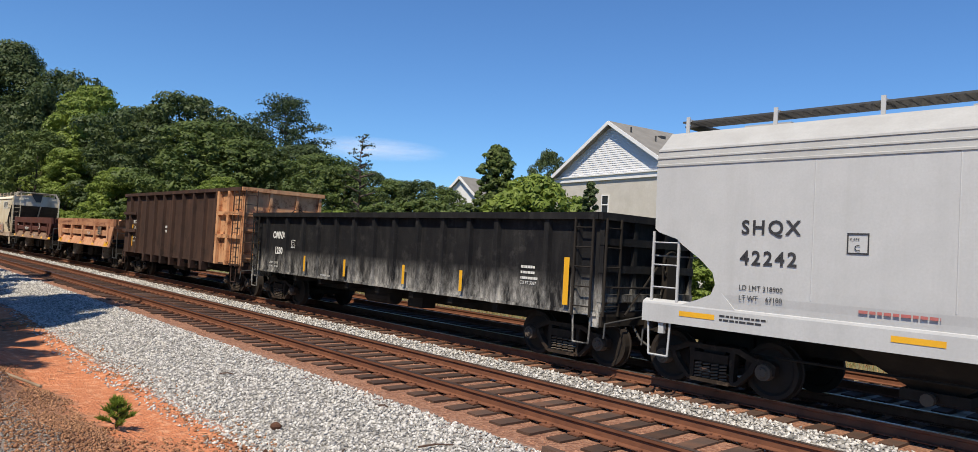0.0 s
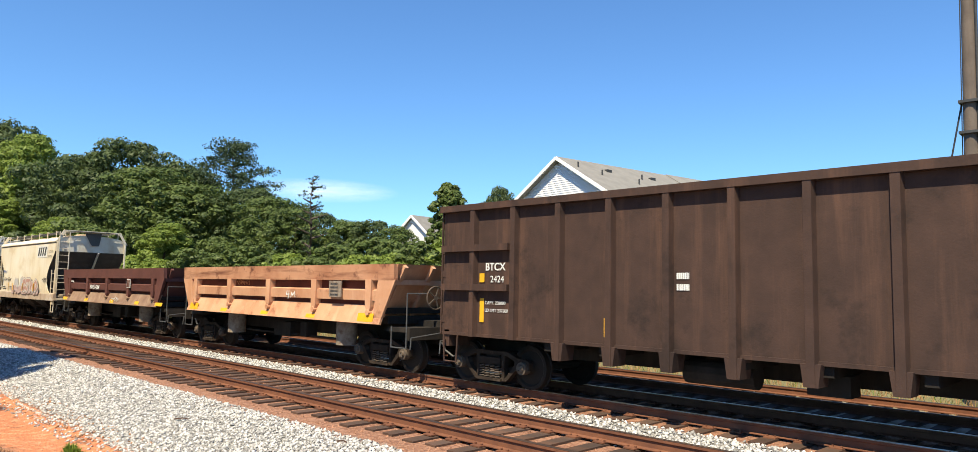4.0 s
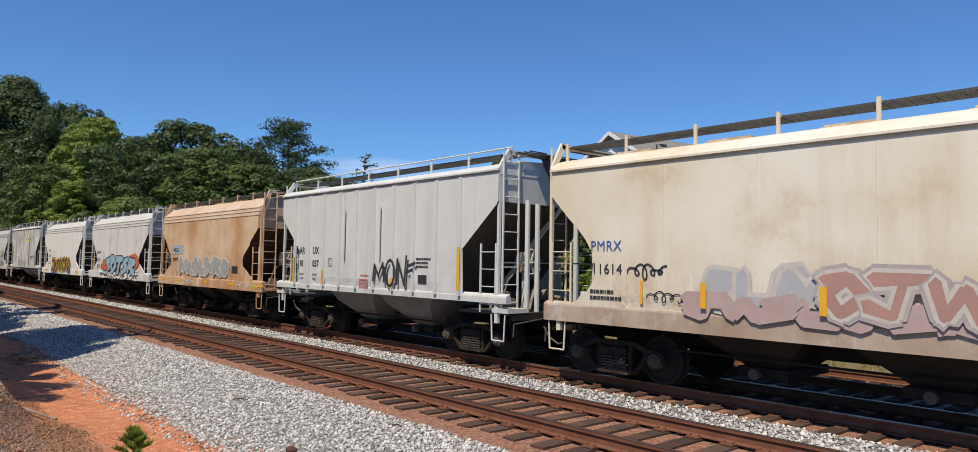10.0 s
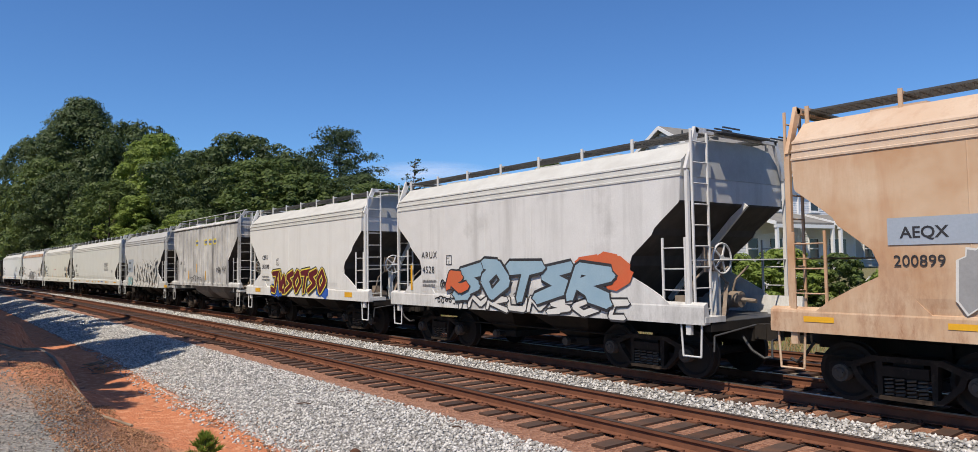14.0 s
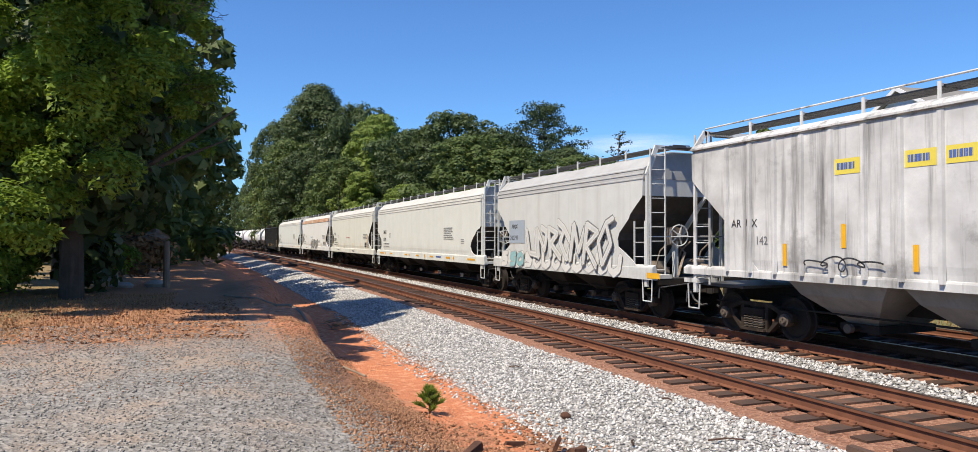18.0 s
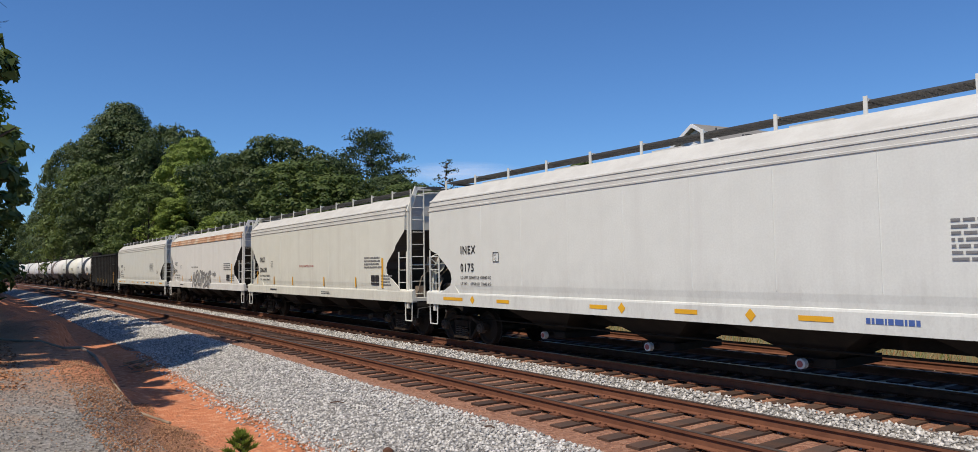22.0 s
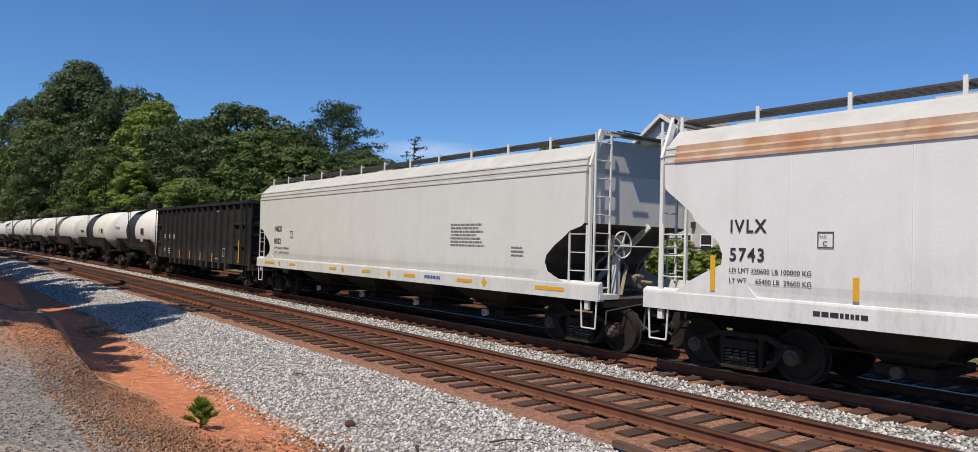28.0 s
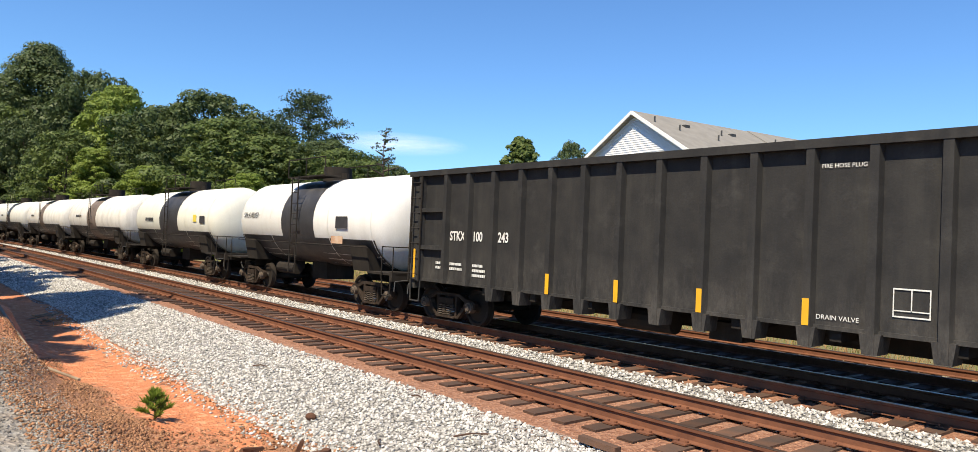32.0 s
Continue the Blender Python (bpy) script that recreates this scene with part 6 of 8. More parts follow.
def build_train():
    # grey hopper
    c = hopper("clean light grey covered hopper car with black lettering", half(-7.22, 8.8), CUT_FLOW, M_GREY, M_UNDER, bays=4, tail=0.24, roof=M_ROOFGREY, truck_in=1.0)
    run(c, -7.22, 8.8)
    stencil(c, "SHQX", -6.3, 2.51, 0.27, M_INK, spacing=1.25, thick=0.006)
    stencil(c, "42242", -6.3, 2.06, 0.27, M_INK, spacing=1.25, thick=0.006)
    stencil(c, "LD LMT 218900", -6.3, 1.68, 0.095, M_INK)
    stencil(c, "LT WT    67100", -6.3, 1.53, 0.095, M_INK)
    plate_c(c, -4.78, 2.27, 0.28)
    bars(c, -4.6, 1.5, 1.0, 1, 0.04, 0.05, M_INKR)
    for x in (-7.3, -4.2, -1.0, 2.5, 6.0):
        patch(c, "reflector", x, x + 0.62, 1.18, 1.26, M_STRIPE, -1.612, "yellow reflective strip")
    bars(c, -6.6, 1.24, 0.8, 2, 0.03, 0.03, M_INK)
    # black gondola
    hl = half(-22.7, -8.25)
    xs = [-7.1, -6.26, -4.94, -3.90, -3.01, -2.01, -1.09, -0.13, 0.77, 1.74, 2.69, 3.60, 4.48, 5.91, 6.68]
    c = gondola("black open gondola car with pale scuffed lower sides", hl, 2.84, 0.98, xs, M_OLDBLACK, 0.09, cut=0.06, truck_in=1.1)
    run(c, -22.7, -8.25)
    y = -1.472
    stencil(c, "OMNX", -5.93, 2.05, 0.27, M_INKW, y, 0.92, thick=0.012)
    stencil(c, "1230", -5.76, 1.57, 0.27, M_INKW, y, 0.92, thick=0.012)
    plate_c(c, -4.68, 1.78, 0.24, y, M_INKW)
    stencil(c, "LD LMT  215 200", -6.1, 1.26, 0.08, M_INKW, y)
    stencil(c, "LT WT     70 800", -6.1, 1.14, 0.08, M_INKW, y)
    stencil(c, "RETAINING VALVE", -2.8, 1.06, 0.06, M_INKW, y)
    stencil(c, "CU FT 3367", 5.18, 1.42, 0.085, M_INKW, y)
    bars(c, 5.2, 1.74, 0.5, 3, 0.05, 0.06, M_INKW, y, 4)
    stripes(c, (-3.68, -1.45, 1.26, 3.40), 1.13, 1.58, 0.10, -1.56)
    stripes(c, (6.42,), 1.12, 2.0, 0.13, -1.56)
    stripes(c, (-6.83,), 1.18, 2.04, 0.09, -1.56)
    # brown gondola
    hl = half(-36.9, -23.85)
    xs = [-hl + 0.9 + (2 * hl - 1.9) * i / 10 for i in range(11)]
    c = gondola("high brown gondola car, its end bays flaking orange rust", hl, 3.72, 1.02, xs, M_BROWN, 0.12, 0.72, M_RUSTORANGE, False)
    run(c, -36.9, -23.85)
    for z in (1.95, 2.75):
        for x0, x1 in ((-hl, -hl + 1.9), (hl - 1.9, hl)):
            part("end_belt", Shape().box(x0, x1, -1.60, -1.46, z, z + 0.13), M_BROWN if x0 < 0 else M_RUSTORANGE, c)
    part("rusted_panel", Shape().box(hl - 1.88, hl + 0.005, -1.485, -1.462, 1.05, 3.58), M_RUSTORANGE, c, "panel of bare orange rust")
    for x in (hl - 0.95, hl - 1.86):
        part("rusted_post", Shape().box(x - 0.09, x + 0.09, -1.60, -1.47, 1.02, 3.60), M_RUSTORANGE, c, "post flaking to orange rust")
    stencil(c, "BTCX", -hl + 1.20, 2.36, 0.20, M_INKW, -1.474, thick=0.004)
    stencil(c, "2424", -hl + 1.34, 2.12, 0.18, M_INKW, -1.474)
    stencil(c, "CAPY. 208000", -hl + 1.20, 1.68, 0.09, M_INKW, -1.474)
    stencil(c, "LD LMT 207600", -hl + 1.20, 1.53, 0.09, M_INKW, -1.474)
    stripes(c, (-hl + 1.06,), 1.32, 1.80, 0.12, -1.476)
    stripes(c, (-hl + 1.04,), 2.12, 2.30, 0.14, -1.476)
    stripes(c, (-hl + 4.1,), 1.2, 1.52, 0.16, -1.478)
    bars(c, -hl + 5.5, 2.2, 0.25, 2, 0.10, 0.08, M_INKW, -1.474, 5)
    # side-dump cars
    hl = half(-49.97, -38.1)
    c = dump_car("faded orange side-dump car with rust-scraped rim", hl, M_ORANGE, M_ORANGE, rim=M_SCRAPED, slot=M_SLOT, cut=0.4, arms=5)
    run(c, -49.97, -38.1)
    stencil(c, "NS991973", -2.4, 1.98, 0.17, M_RUSTORANGE, -1.416, 1.1)
    for x, w, h in ((-5.25, 0.60, 0.20), (-3.05, 0.42, 0.10), (-0.55, 0.42, 0.10), (1.85, 0.42, 0.10), (4.15, 0.62, 0.20)):
        part("reflector", Shape().add([(x, -1.606, 1.16), (x + w, -1.606, 1.16), (x + w, -1.565, 1.16 + h), (x, -1.565, 1.16 + h)], [(0, 1, 2, 3)]), M_STRIPE, c, "yellow reflective strip")
    part("notice_board", Shape().box(2.92, 3.44, -1.60, -1.57, 1.72, 2.12), M_RIGGING, c, "grey lettered notice plate")
    bars(c, 2.98, 2.02, 0.4, 4, 0.05, 0.04, M_INK, -1.603, 8)
    sprayed_lines(c, [[(0.80, 1.84), (0.76, 1.74), (0.92, 1.75)], [(0.90, 1.84), (0.86, 1.62)], [(1.0, 1.66), (1.04, 1.80), (1.10, 1.72), (1.18, 1.82), (1.22, 1.68)]], M_INKW, 0.03, -1.546, "small white sprayed tag")
    hl = half(-63.06, -51.4)
    c = dump_car("faded maroon side-dump car with a dirty tan apron", hl, M_MAROON, M_TAN, arms=5, cut=0.2)
    run(c, -63.06, -51.4)
    stencil(c, "NW514284", -2.14, 1.68, 0.23, M_INKW, -1.545, 0.95, thick=0.006)
    bars(c, -5.0, 1.95, 0.9, 1, 0.07, 0.05, M_INKW, -1.545, 3)
    for i in range(5):
        x = (-5.62, -2.65, 0.40, 3.05, 5.0)[i]
        w = 0.62 if i in (0, 4) else 0.42
        part("reflector", Shape().add([(x, -1.606, 1.16), (x + w, -1.606, 1.16), (x + w, -1.565, 1.28), (x, -1.565, 1.28)], [(0, 1, 2, 3)]), M_STRIPE, c, "yellow reflective strip")
    part("notice_board", Shape().box(2.2, 2.52, -1.60, -1.57, 1.78, 2.10), M_INKW, c, "white-framed notice plate")
    part("notice_face", Shape().box(2.22, 2.35, -1.604, -1.60, 1.80, 2.08).box(2.37, 2.50, -1.604, -1.60, 1.80, 2.08), M_MAROON, c)
    tag_scrawl(c, 0.6, 1.22, 0.9, 0.2, M_PALE, 9, -1.61, 0.02)
    # cream hopper
    hl = half(-74.73, -64.3)
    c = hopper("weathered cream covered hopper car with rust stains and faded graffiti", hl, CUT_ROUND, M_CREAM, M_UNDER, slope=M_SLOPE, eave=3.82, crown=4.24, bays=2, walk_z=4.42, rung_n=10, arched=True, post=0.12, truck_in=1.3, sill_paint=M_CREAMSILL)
    run(c, -74.73, -64.3)
    patch(c, "faded_logo_panel", 2.2, 3.82, 3.14, 3.72, M_INKW, -1.611, "faded white company panel")
    for x, w in ((2.30, 0.30), (2.66, 0.28), (3.02, 0.24), (3.34, 0.32)):
        lg = Shape().prism([(x, 3.22), (x + w * 0.7, 3.22), (x + w * 1.2, 3.64), (x + w * 0.5, 3.64)], -1.616, -1.612, "y")
        part("faded_logo", lg, M_INK, c, "worn black company mark")
    stencil(c, "PMRX", -4.05, 2.36, 0.24, M_INKB, spacing=1.1)
    stencil(c, "11614", -4.02, 1.95, 0.24, M_INK, spacing=1.1)
    bars(c, -4.05, 1.6, 0.7, 2, 0.06, 0.05, M_INK, seed=3)
    stencil(c, "CLOOKS", 4.02, 3.36, 0.17, M_FADE4, squeeze=1.05, thick=-0.003)
    stencil(c, "TICKING", 3.92, 3.12, 0.17, M_FADE4, squeeze=1.0, thick=-0.003)
    piece(c, 3, -1.75, 0.15, 1.50, 2.02, 0.20, [(M_FADE7, 0.07), (M_FADE2, 0.0)], 31, -1.612)
    piece(c, 8, -2.0, 2.8, 1.36, 1.62, 0.16, [(M_FADE1, 0.03)], 33, -1.640)
    piece(c, 4, 0.1, 2.75, 1.48, 2.0, 0.19, [(M_FADE6, 0.09), (M_FADE7, 0.035), (M_FADE3, -0.02)], 32, -1.660)
    stripes(c, (-1.75, 0.1, 2.1), 1.45, 1.85, 0.10, -1.69)
    stripes(c, (-2.95,), 1.45, 1.85, 0.05, -1.613)
    tag_scrawl(c, -3.2, 1.85, 0.8, 0.35, M_INK, 12)
    tag_scrawl(c, -2.8, 1.48, 0.7, 0.25, M_INK, 13, line=0.02)
    tag_scrawl(c, 3.3, 1.85, 0.75, 0.35, M_INK, 14)
    # pale ribbed hopper
    hl = half(-86.36, -75.8)
    ribs = [-4.06 + 0.87 * i for i in range(10)]
    c = hopper("pale grey ribbed covered hopper car with a sprayed black tag", hl, CUT_SLOPE, M_PALE, M_BAYGREY, eave=4.0, crown=4.34, bays=2, walk_z=4.48, ribs=ribs, sill=(1.27, 1.42), rail=True, arched=True)
    run(c, -86.36, -75.8)
    for a, b, z, h in (("AR", "UX", 2.30, 0.26), ("10", "057", 1.93, 0.24), ("LD LMT", "230400", 1.67, 0.085), ("LT WT", "55600", 1.54, 0.085)):
        stencil(c, a, ribs[0] + 0.26, z, h, M_INK, -1.606, 0.95, thick=0.006 if h > 0.1 else 0)
        stencil(c, b, ribs[1] + 0.20, z, h, M_INK, -1.606, 0.95, thick=0.006 if h > 0.1 else 0)
    plate_c(c, ribs[2] + 0.25, 1.95, 0.22, -1.606)
    stencil(c, "WARNING", ribs[4] + 0.22, 1.70, 0.08, M_INKR, -1.606)
    bars(c, ribs[4] + 0.15, 1.60, 0.5, 4, 0.04, 0.03, M_INKR, -1.606, 5)
    mx = ribs[5] + 0.1
    ring = [(mx + 0.72 + 0.19 * math.cos(0.5 * i), 1.82 + 0.32 * math.sin(0.5 * i)) for i in range(14)]
    sprayed_lines(c, [[(mx - 0.05, 1.62), (mx + 0.02, 2.02), (mx + 0.2, 1.74), (mx + 0.40, 2.06), (mx + 0.46, 1.60)], ring, [(mx + 1.02, 1.56), (mx + 1.04, 2.16), (mx + 1.35, 1.55), (mx + 1.42, 2.24)], [(mx + 1.50, 2.0), (mx + 1.78, 2.08)], [(mx + 1.48, 1.86), (mx + 1.68, 1.92)]], M_INK, 0.075, -1.662)
    bars(c, ribs[7] + 0.1, 2.15, 0.6, 3, 0.05, 0.04, M_INK, -1.606, 6)
    patch(c, "data_panel", ribs[7] + 0.18, ribs[7] + 0.52, 1.60, 1.80, M_INK, -1.607, "black data panel")
    for i, (z0, z1) in ((0, (1.45, 2.2)), (2, (1.45, 1.85)), (6, (1.45, 1.7)), (9, (1.5, 2.45))):
        stripes(c, (ribs[i] - 0.05,), z0, z1, 0.10, -1.664)
    for i in (3, 5):
        part("side_bar", Shape().tube((ribs[i] + 0.3, -1.66, 2.2), (ribs[i] + 0.3, -1.66, 3.5), 0.03, None, 6), M_PALE, c)
    # rust-washed hopper
    hl = half(-97.8, -87.45)
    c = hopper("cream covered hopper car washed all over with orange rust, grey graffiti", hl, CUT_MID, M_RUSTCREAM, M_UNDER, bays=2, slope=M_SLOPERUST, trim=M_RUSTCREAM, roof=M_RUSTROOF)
    run(c, -97.8, -86.95, 0.5)
    patch(c, "mark_panel", -3.68, -2.45, 2.28, 2.64, M_PANELBLUE, -1.611, "grey-blue panel behind the lettering")
    stencil(c, "AEQX", -3.52, 2.37, 0.20, M_INK, -1.614, thick=0.004)
    stencil(c, "200899", -3.62, 2.0, 0.20, M_INK, -1.612)
    piece(c, 7, -2.75, 2.2, 1.54, 2.08, 0.26, [(M_CHALK, 0.055), (M_FADE5, 0.02)], 41, lean=-0.1)
    piece(c, 3, -1.9, -1.1, 1.14, 1.30, 0.02, [(M_CHALK, 0.0)], 45, -1.618)
    tag_scrawl(c, -2.3, 1.10, 0.9, 0.22, M_CHALK, 42, -1.616, 0.022)
    tag_scrawl(c, 2.9, 1.10, 1.2, 0.24, M_CHALK, 43, -1.616, 0.022)
    tag_scrawl(c, 4.1, 1.10, 0.5, 0.22, M_YELLOW, 44, -1.617, 0.035)
    patch(c, "data_panel", 2.45, 2.95, 1.62, 1.86, M_INK, -1.611, "black data panel")
    for x in (-4.9, -3.0, -0.2, 2.2, 4.6):
        patch(c, "reflector", x, x + 0.45, 1.2, 1.28, M_STRIPE, -1.612, "yellow reflective strip")
    # dirty white hopper, blue and red graffiti
    hl = half(-109.37, -99.0)
    c = hopper("dirty white covered hopper car with blue and red graffiti", hl, CUT_MID, M_DIRTYWHITE, M_UNDER, bays=2, roof=M_ROOFDIM)
    run(c, -109.37, -98.6, 0.4)
    stencil(c, "ARUX", -3.75, 2.28, 0.23, M_INK, spacing=1.2)
    stencil(c, "4528", -3.70, 1.90, 0.23, M_INK, spacing=1.2)
    bars(c, -3.7, 1.66, 0.8, 2, 0.06, 0.05, M_FADE4, seed=7)
    plate_c(c, -2.6, 2.1, 0.24)
    piece(c, 8, -2.3, 3.3, 1.08, 1.38, 0.10, [(M_INK, 0.04), (M_CHALK, 0.0)], 54, -1.614)
    piece(c, 2, 2.0, 3.4, 1.7, 2.1, 0.2, [(M_REDPAINT, 0.08)], 57, -1.622)
    piece(c, 5, -2.1, 2.9, 1.34, 2.06, 0.24, [(M_INK, 0.07), (M_SKYBLUE, 0.01)], 58, -1.630, lean=0.25)
    piece(c, 1, -2.5, -1.9, 1.5, 1.95, 0.2, [(M_INK, 0.04), (M_REDPAINT, 0.0)], 59, -1.648)
    tag_scrawl(c, -2.9, 1.52, 0.6, 0.25, M_INK, 52)
    tag_scrawl(c, -3.1, 1.15, 0.9, 0.18, M_INK, 53, -1.614)
    stripes(c, (-4.3,), 1.45, 2.1, 0.09)
    # white hopper, yellow and maroon graffiti
    hl = half(-121.08, -110.7)
    c = hopper("white covered hopper car with yellow and maroon graffiti", hl, CUT_MID, M_WHITE, M_UNDER, bays=2, roof=M_ROOFDIM)
    run(c, -121.08, -110.2, 0.5)
    stencil(c, "CEFX", -3.65, 2.40, 0.22, M_INK, spacing=1.05)
    stencil(c, "303598", -3.67, 2.05, 0.22, M_INK, spacing=1.05)
    bars(c, -3.65, 1.72, 0.9, 2, 0.05, 0.06, M_FADE4, seed=8)
    plate_c(c, -2.2, 2.18, 0.24)
    graffiti(c, -2.75, -1.6, 1.12, 1.42, 3, [M_BLUEPAINT], M_BLUEPAINT, 60, -1.615)
    graffiti(c, 1.5, 2.1, 1.14, 1.34, 1, [M_BLUEPAINT], M_BLUEPAINT, 62, -1.615)
    piece(c, 7, -2.55, 2.05, 1.20, 1.98, 0.20, [(M_INK, 0.085), (M_YELLOW, 0.045), (M_MAROONPAINT, -0.005)], 61, -1.622, lean=0.2)
    patch(c, "reflector", -4.4, -3.85, 1.15, 1.30, M_STRIPE, -1.612, "yellow reflective strip")
    patch(c, "reflector", 3.4, 3.9, 1.15, 1.30, M_STRIPE, -1.612, "yellow reflective strip")
    # grey ribbed hopper
    hl = half(-132.43, -121.95)
    ribs = [-hl + 1.5 + (2 * hl - 3.0) * i / 11 for i in range(12)]
    c = hopper("streaked grey ribbed covered hopper car with faded yellow letter panels", hl, CUT_SLOPE, M_STAINED, M_BAYGREY, eave=4.0, crown=4.34, bays=2, walk_z=4.48, ribs=ribs, sill=(1.27, 1.42), rail=True, arched=True)
    run(c, -132.43, -121.95)
    stencil(c, "AR  UX", ribs[0] + 0.12, 2.3, 0.22, M_INK, -1.606)
    stencil(c, "142", ribs[1] + 0.14, 1.95, 0.22, M_FADE4, -1.606)
    for i in (4, 6, 7, 8):
        patch(c, "letter_panel", ribs[i] + 0.07, ribs[i + 1] - 0.07, 3.18, 3.45, M_YELLOW, -1.607, "faded yellow panel")
        bars(c, ribs[i] + 0.12, 3.26, 0.4, 1, 0.12, 0.05, M_INKB, -1.609, 20 + i)
    for i, z in ((2, 1.55), (4, 1.9), (6, 1.55)):
        stripes(c, (ribs[i] + 0.2,), z, z + 0.42, 0.10, -1.608)
    tag_scrawl(c, ribs[3] + 0.1, 1.5, 1.6, 0.3, M_INK, 72, -1.662)
    tag_scrawl(c, ribs[9], 1.9, 0.6, 0.3, M_INK, 73, -1.662, 0.04)
    stencil(c, "WUP", ribs[10] + 0.1, 1.95, 0.3, M_INK, -1.662, 0.7)
    # grey hopper, white and black graffiti
    hl = half(-144.17, -133.7)
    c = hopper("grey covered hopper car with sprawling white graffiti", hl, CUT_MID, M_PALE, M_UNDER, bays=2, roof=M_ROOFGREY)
    run(c, -144.17, -133.2, 0.5)
    patch(c, "mark_panel", -3.95, -2.6, 1.92, 2.72, M_PANELBLUE, -1.611, "grey panel behind the lettering")
    stencil(c, "AEQX", -3.72, 2.44, 0.18, M_INK, -1.614, thick=0.004)
    stencil(c, "200797", -3.86, 2.02, 0.22, M_INK, -1.614)
    piece(c, 12, -4.7, 3.6, 1.12, 1.62, 0.16, [(M_FADE5, 0.03), (M_CHALK, 0.012)], 81, -1.616, round_=True)
    piece(c, 2, -3.9, -2.6, 1.15, 1.6, 0.14, [(M_FADE5, 0.03), (M_TEAL, 0.01)], 85, -1.634, round_=True)
    piece(c, 4, -2.3, 0.9, 1.45, 2.42, 0.15, [(M_FADE5, 0.035), (M_CHALK, 0.01), (M_PALE, -0.04)], 82, -1.652, lean=-0.2)
    piece(c, 3, 0.9, 3.2, 1.3, 2.5, 0.16, [(M_FADE4, 0.04), (M_CHALK, 0.0), (M_PALE, -0.04)], 84, -1.670)
    tag_scrawl(c, 2.2, 1.95, 0.6, 0.3, M_INK, 83)
    patch(c, "reflector", 4.75, 5.3, 1.08, 1.22, M_STRIPE, -1.614, "yellow reflective strip")
    # four long white hoppers
    def long_white(a, b, paint, mark, number, kind, band=None, sh=0.0):
        h = half(a, b - sh)
        o = hopper({"centre": "long plain white covered hopper car with black lettering", "warm": "long warm-white covered hopper car with yellow reflectors", "rust": "long white covered hopper car with a rusted roof edge"}[kind], h, CUT_FLOW if kind == "centre" else CUT_MID, paint, M_UNDER, tail=0.24 if kind == "centre" else 0.0, bays=4, band=band, roof=M_ROOFDIM, truck_in=1.0 if kind == "centre" else 1.65, caps=M_INKR if kind == "centre" else None)
        run(o, a, b, sh)
        k = (h - 1.62) if kind == "centre" else (h - 1.75)
        stencil(o, mark, -k, 2.38, 0.27, M_INK, squeeze=0.95, spacing=1.2, thick=0.005)
        stencil(o, number, -k, 1.93, 0.27, M_INK, squeeze=0.95, spacing=1.2, thick=0.005)
        stencil(o, "LD LMT 220600 LB 100000 KG", -k, 1.74, 0.10, M_INK)
        stencil(o, "LT WT     65400 LB  29600 KG", -k, 1.58, 0.10, M_INK)
        plate_c(o, -k + 1.45, 2.15, 0.24)
        if kind == "centre":
            for x, w in ((-h + 0.75, 0.95), (-6.0, 0.5), (-2.75, 0.5), (-0.55, 0.5), (1.83, 0.55), (4.3, 0.6), (7.15, 0.88)):
                patch(o, "reflector", x, x + w, 1.17, 1.25, M_STRIPE, -1.612, "yellow reflective strip")
            for x in (-h + 2.3, -1.7, 1.15, 5.5):
                part("diamond_mark", Shape().add([(x, -1.612, 1.10), (x + 0.10, -1.612, 1.21), (x, -1.612, 1.32), (x - 0.10, -1.612, 1.21)], [(0, 1, 2, 3)]), M_STRIPE, o, "yellow diamond mark")
            bars(o, 2.85, 1.18, 0.85, 1, 0.08, 0.05, M_INKB, -1.612, 9)
            bars(o, 3.98, 2.54, 1.45, 7, 0.035, 0.048, M_FADE4, -1.612, 10)
            bars(o, 6.33, 2.02, 0.45, 3, 0.035, 0.05, M_FADE4, -1.612, 11)
        else:
            stencil(o, "DO NOT HAMMER ON CAR", -1.2 if kind == "warm" else -2.0, 2.12 if kind == "warm" else 2.2, 0.11, M_INKR if kind == "warm" else M_FADE4)
            stripes(o, (-k - 0.35,), 1.42, 2.0, 0.09)
            stripes(o, (-4.2, -2.0, 1.2, 3.9), 1.42, 1.75, 0.09)
            stripes(o, (h - 1.95,), 1.42, 2.35, 0.12)
            bars(o, 4.6, 2.35, 1.3, 4, 0.05, 0.05, M_FADE4, -1.612, 12)
            patch(o, "data_panel", 5.1, 5.36, 1.62, 1.82, M_INK, -1.611, "black data panel")
            patch(o, "data_panel", 5.39, 5.65, 1.62, 1.82, M_INK, -1.611, "black data panel")
            patch(o, "data_panel", 5.1, 5.65, 1.52, 1.59, M_INK, -1.611, "black data panel")
            bars(o, 5.8, 1.78, 0.75, 4, 0.045, 0.045, M_FADE4, -1.612, 15)
            bars(o, -k + 1.4, 1.17, 1.0, 1, 0.07, 0.05, M_INK, -1.612, 13)
            bars(o, 1.0, 1.2, 1.0, 2, 0.03, 0.03, M_INK, -1.612, 14)
        return o
    long_white(-163.6, -144.9, M_OFFWHITE, "INEX", "0175", "centre", sh=0.3)
    long_white(-180.01, -164.4, M_WHITE2, "IVLX", "206691", "warm", sh=0.06)
    c = long_white(-196.53, -180.7, M_WHITE, "IVLX", "5743", "rust", M_RUSTBAND)
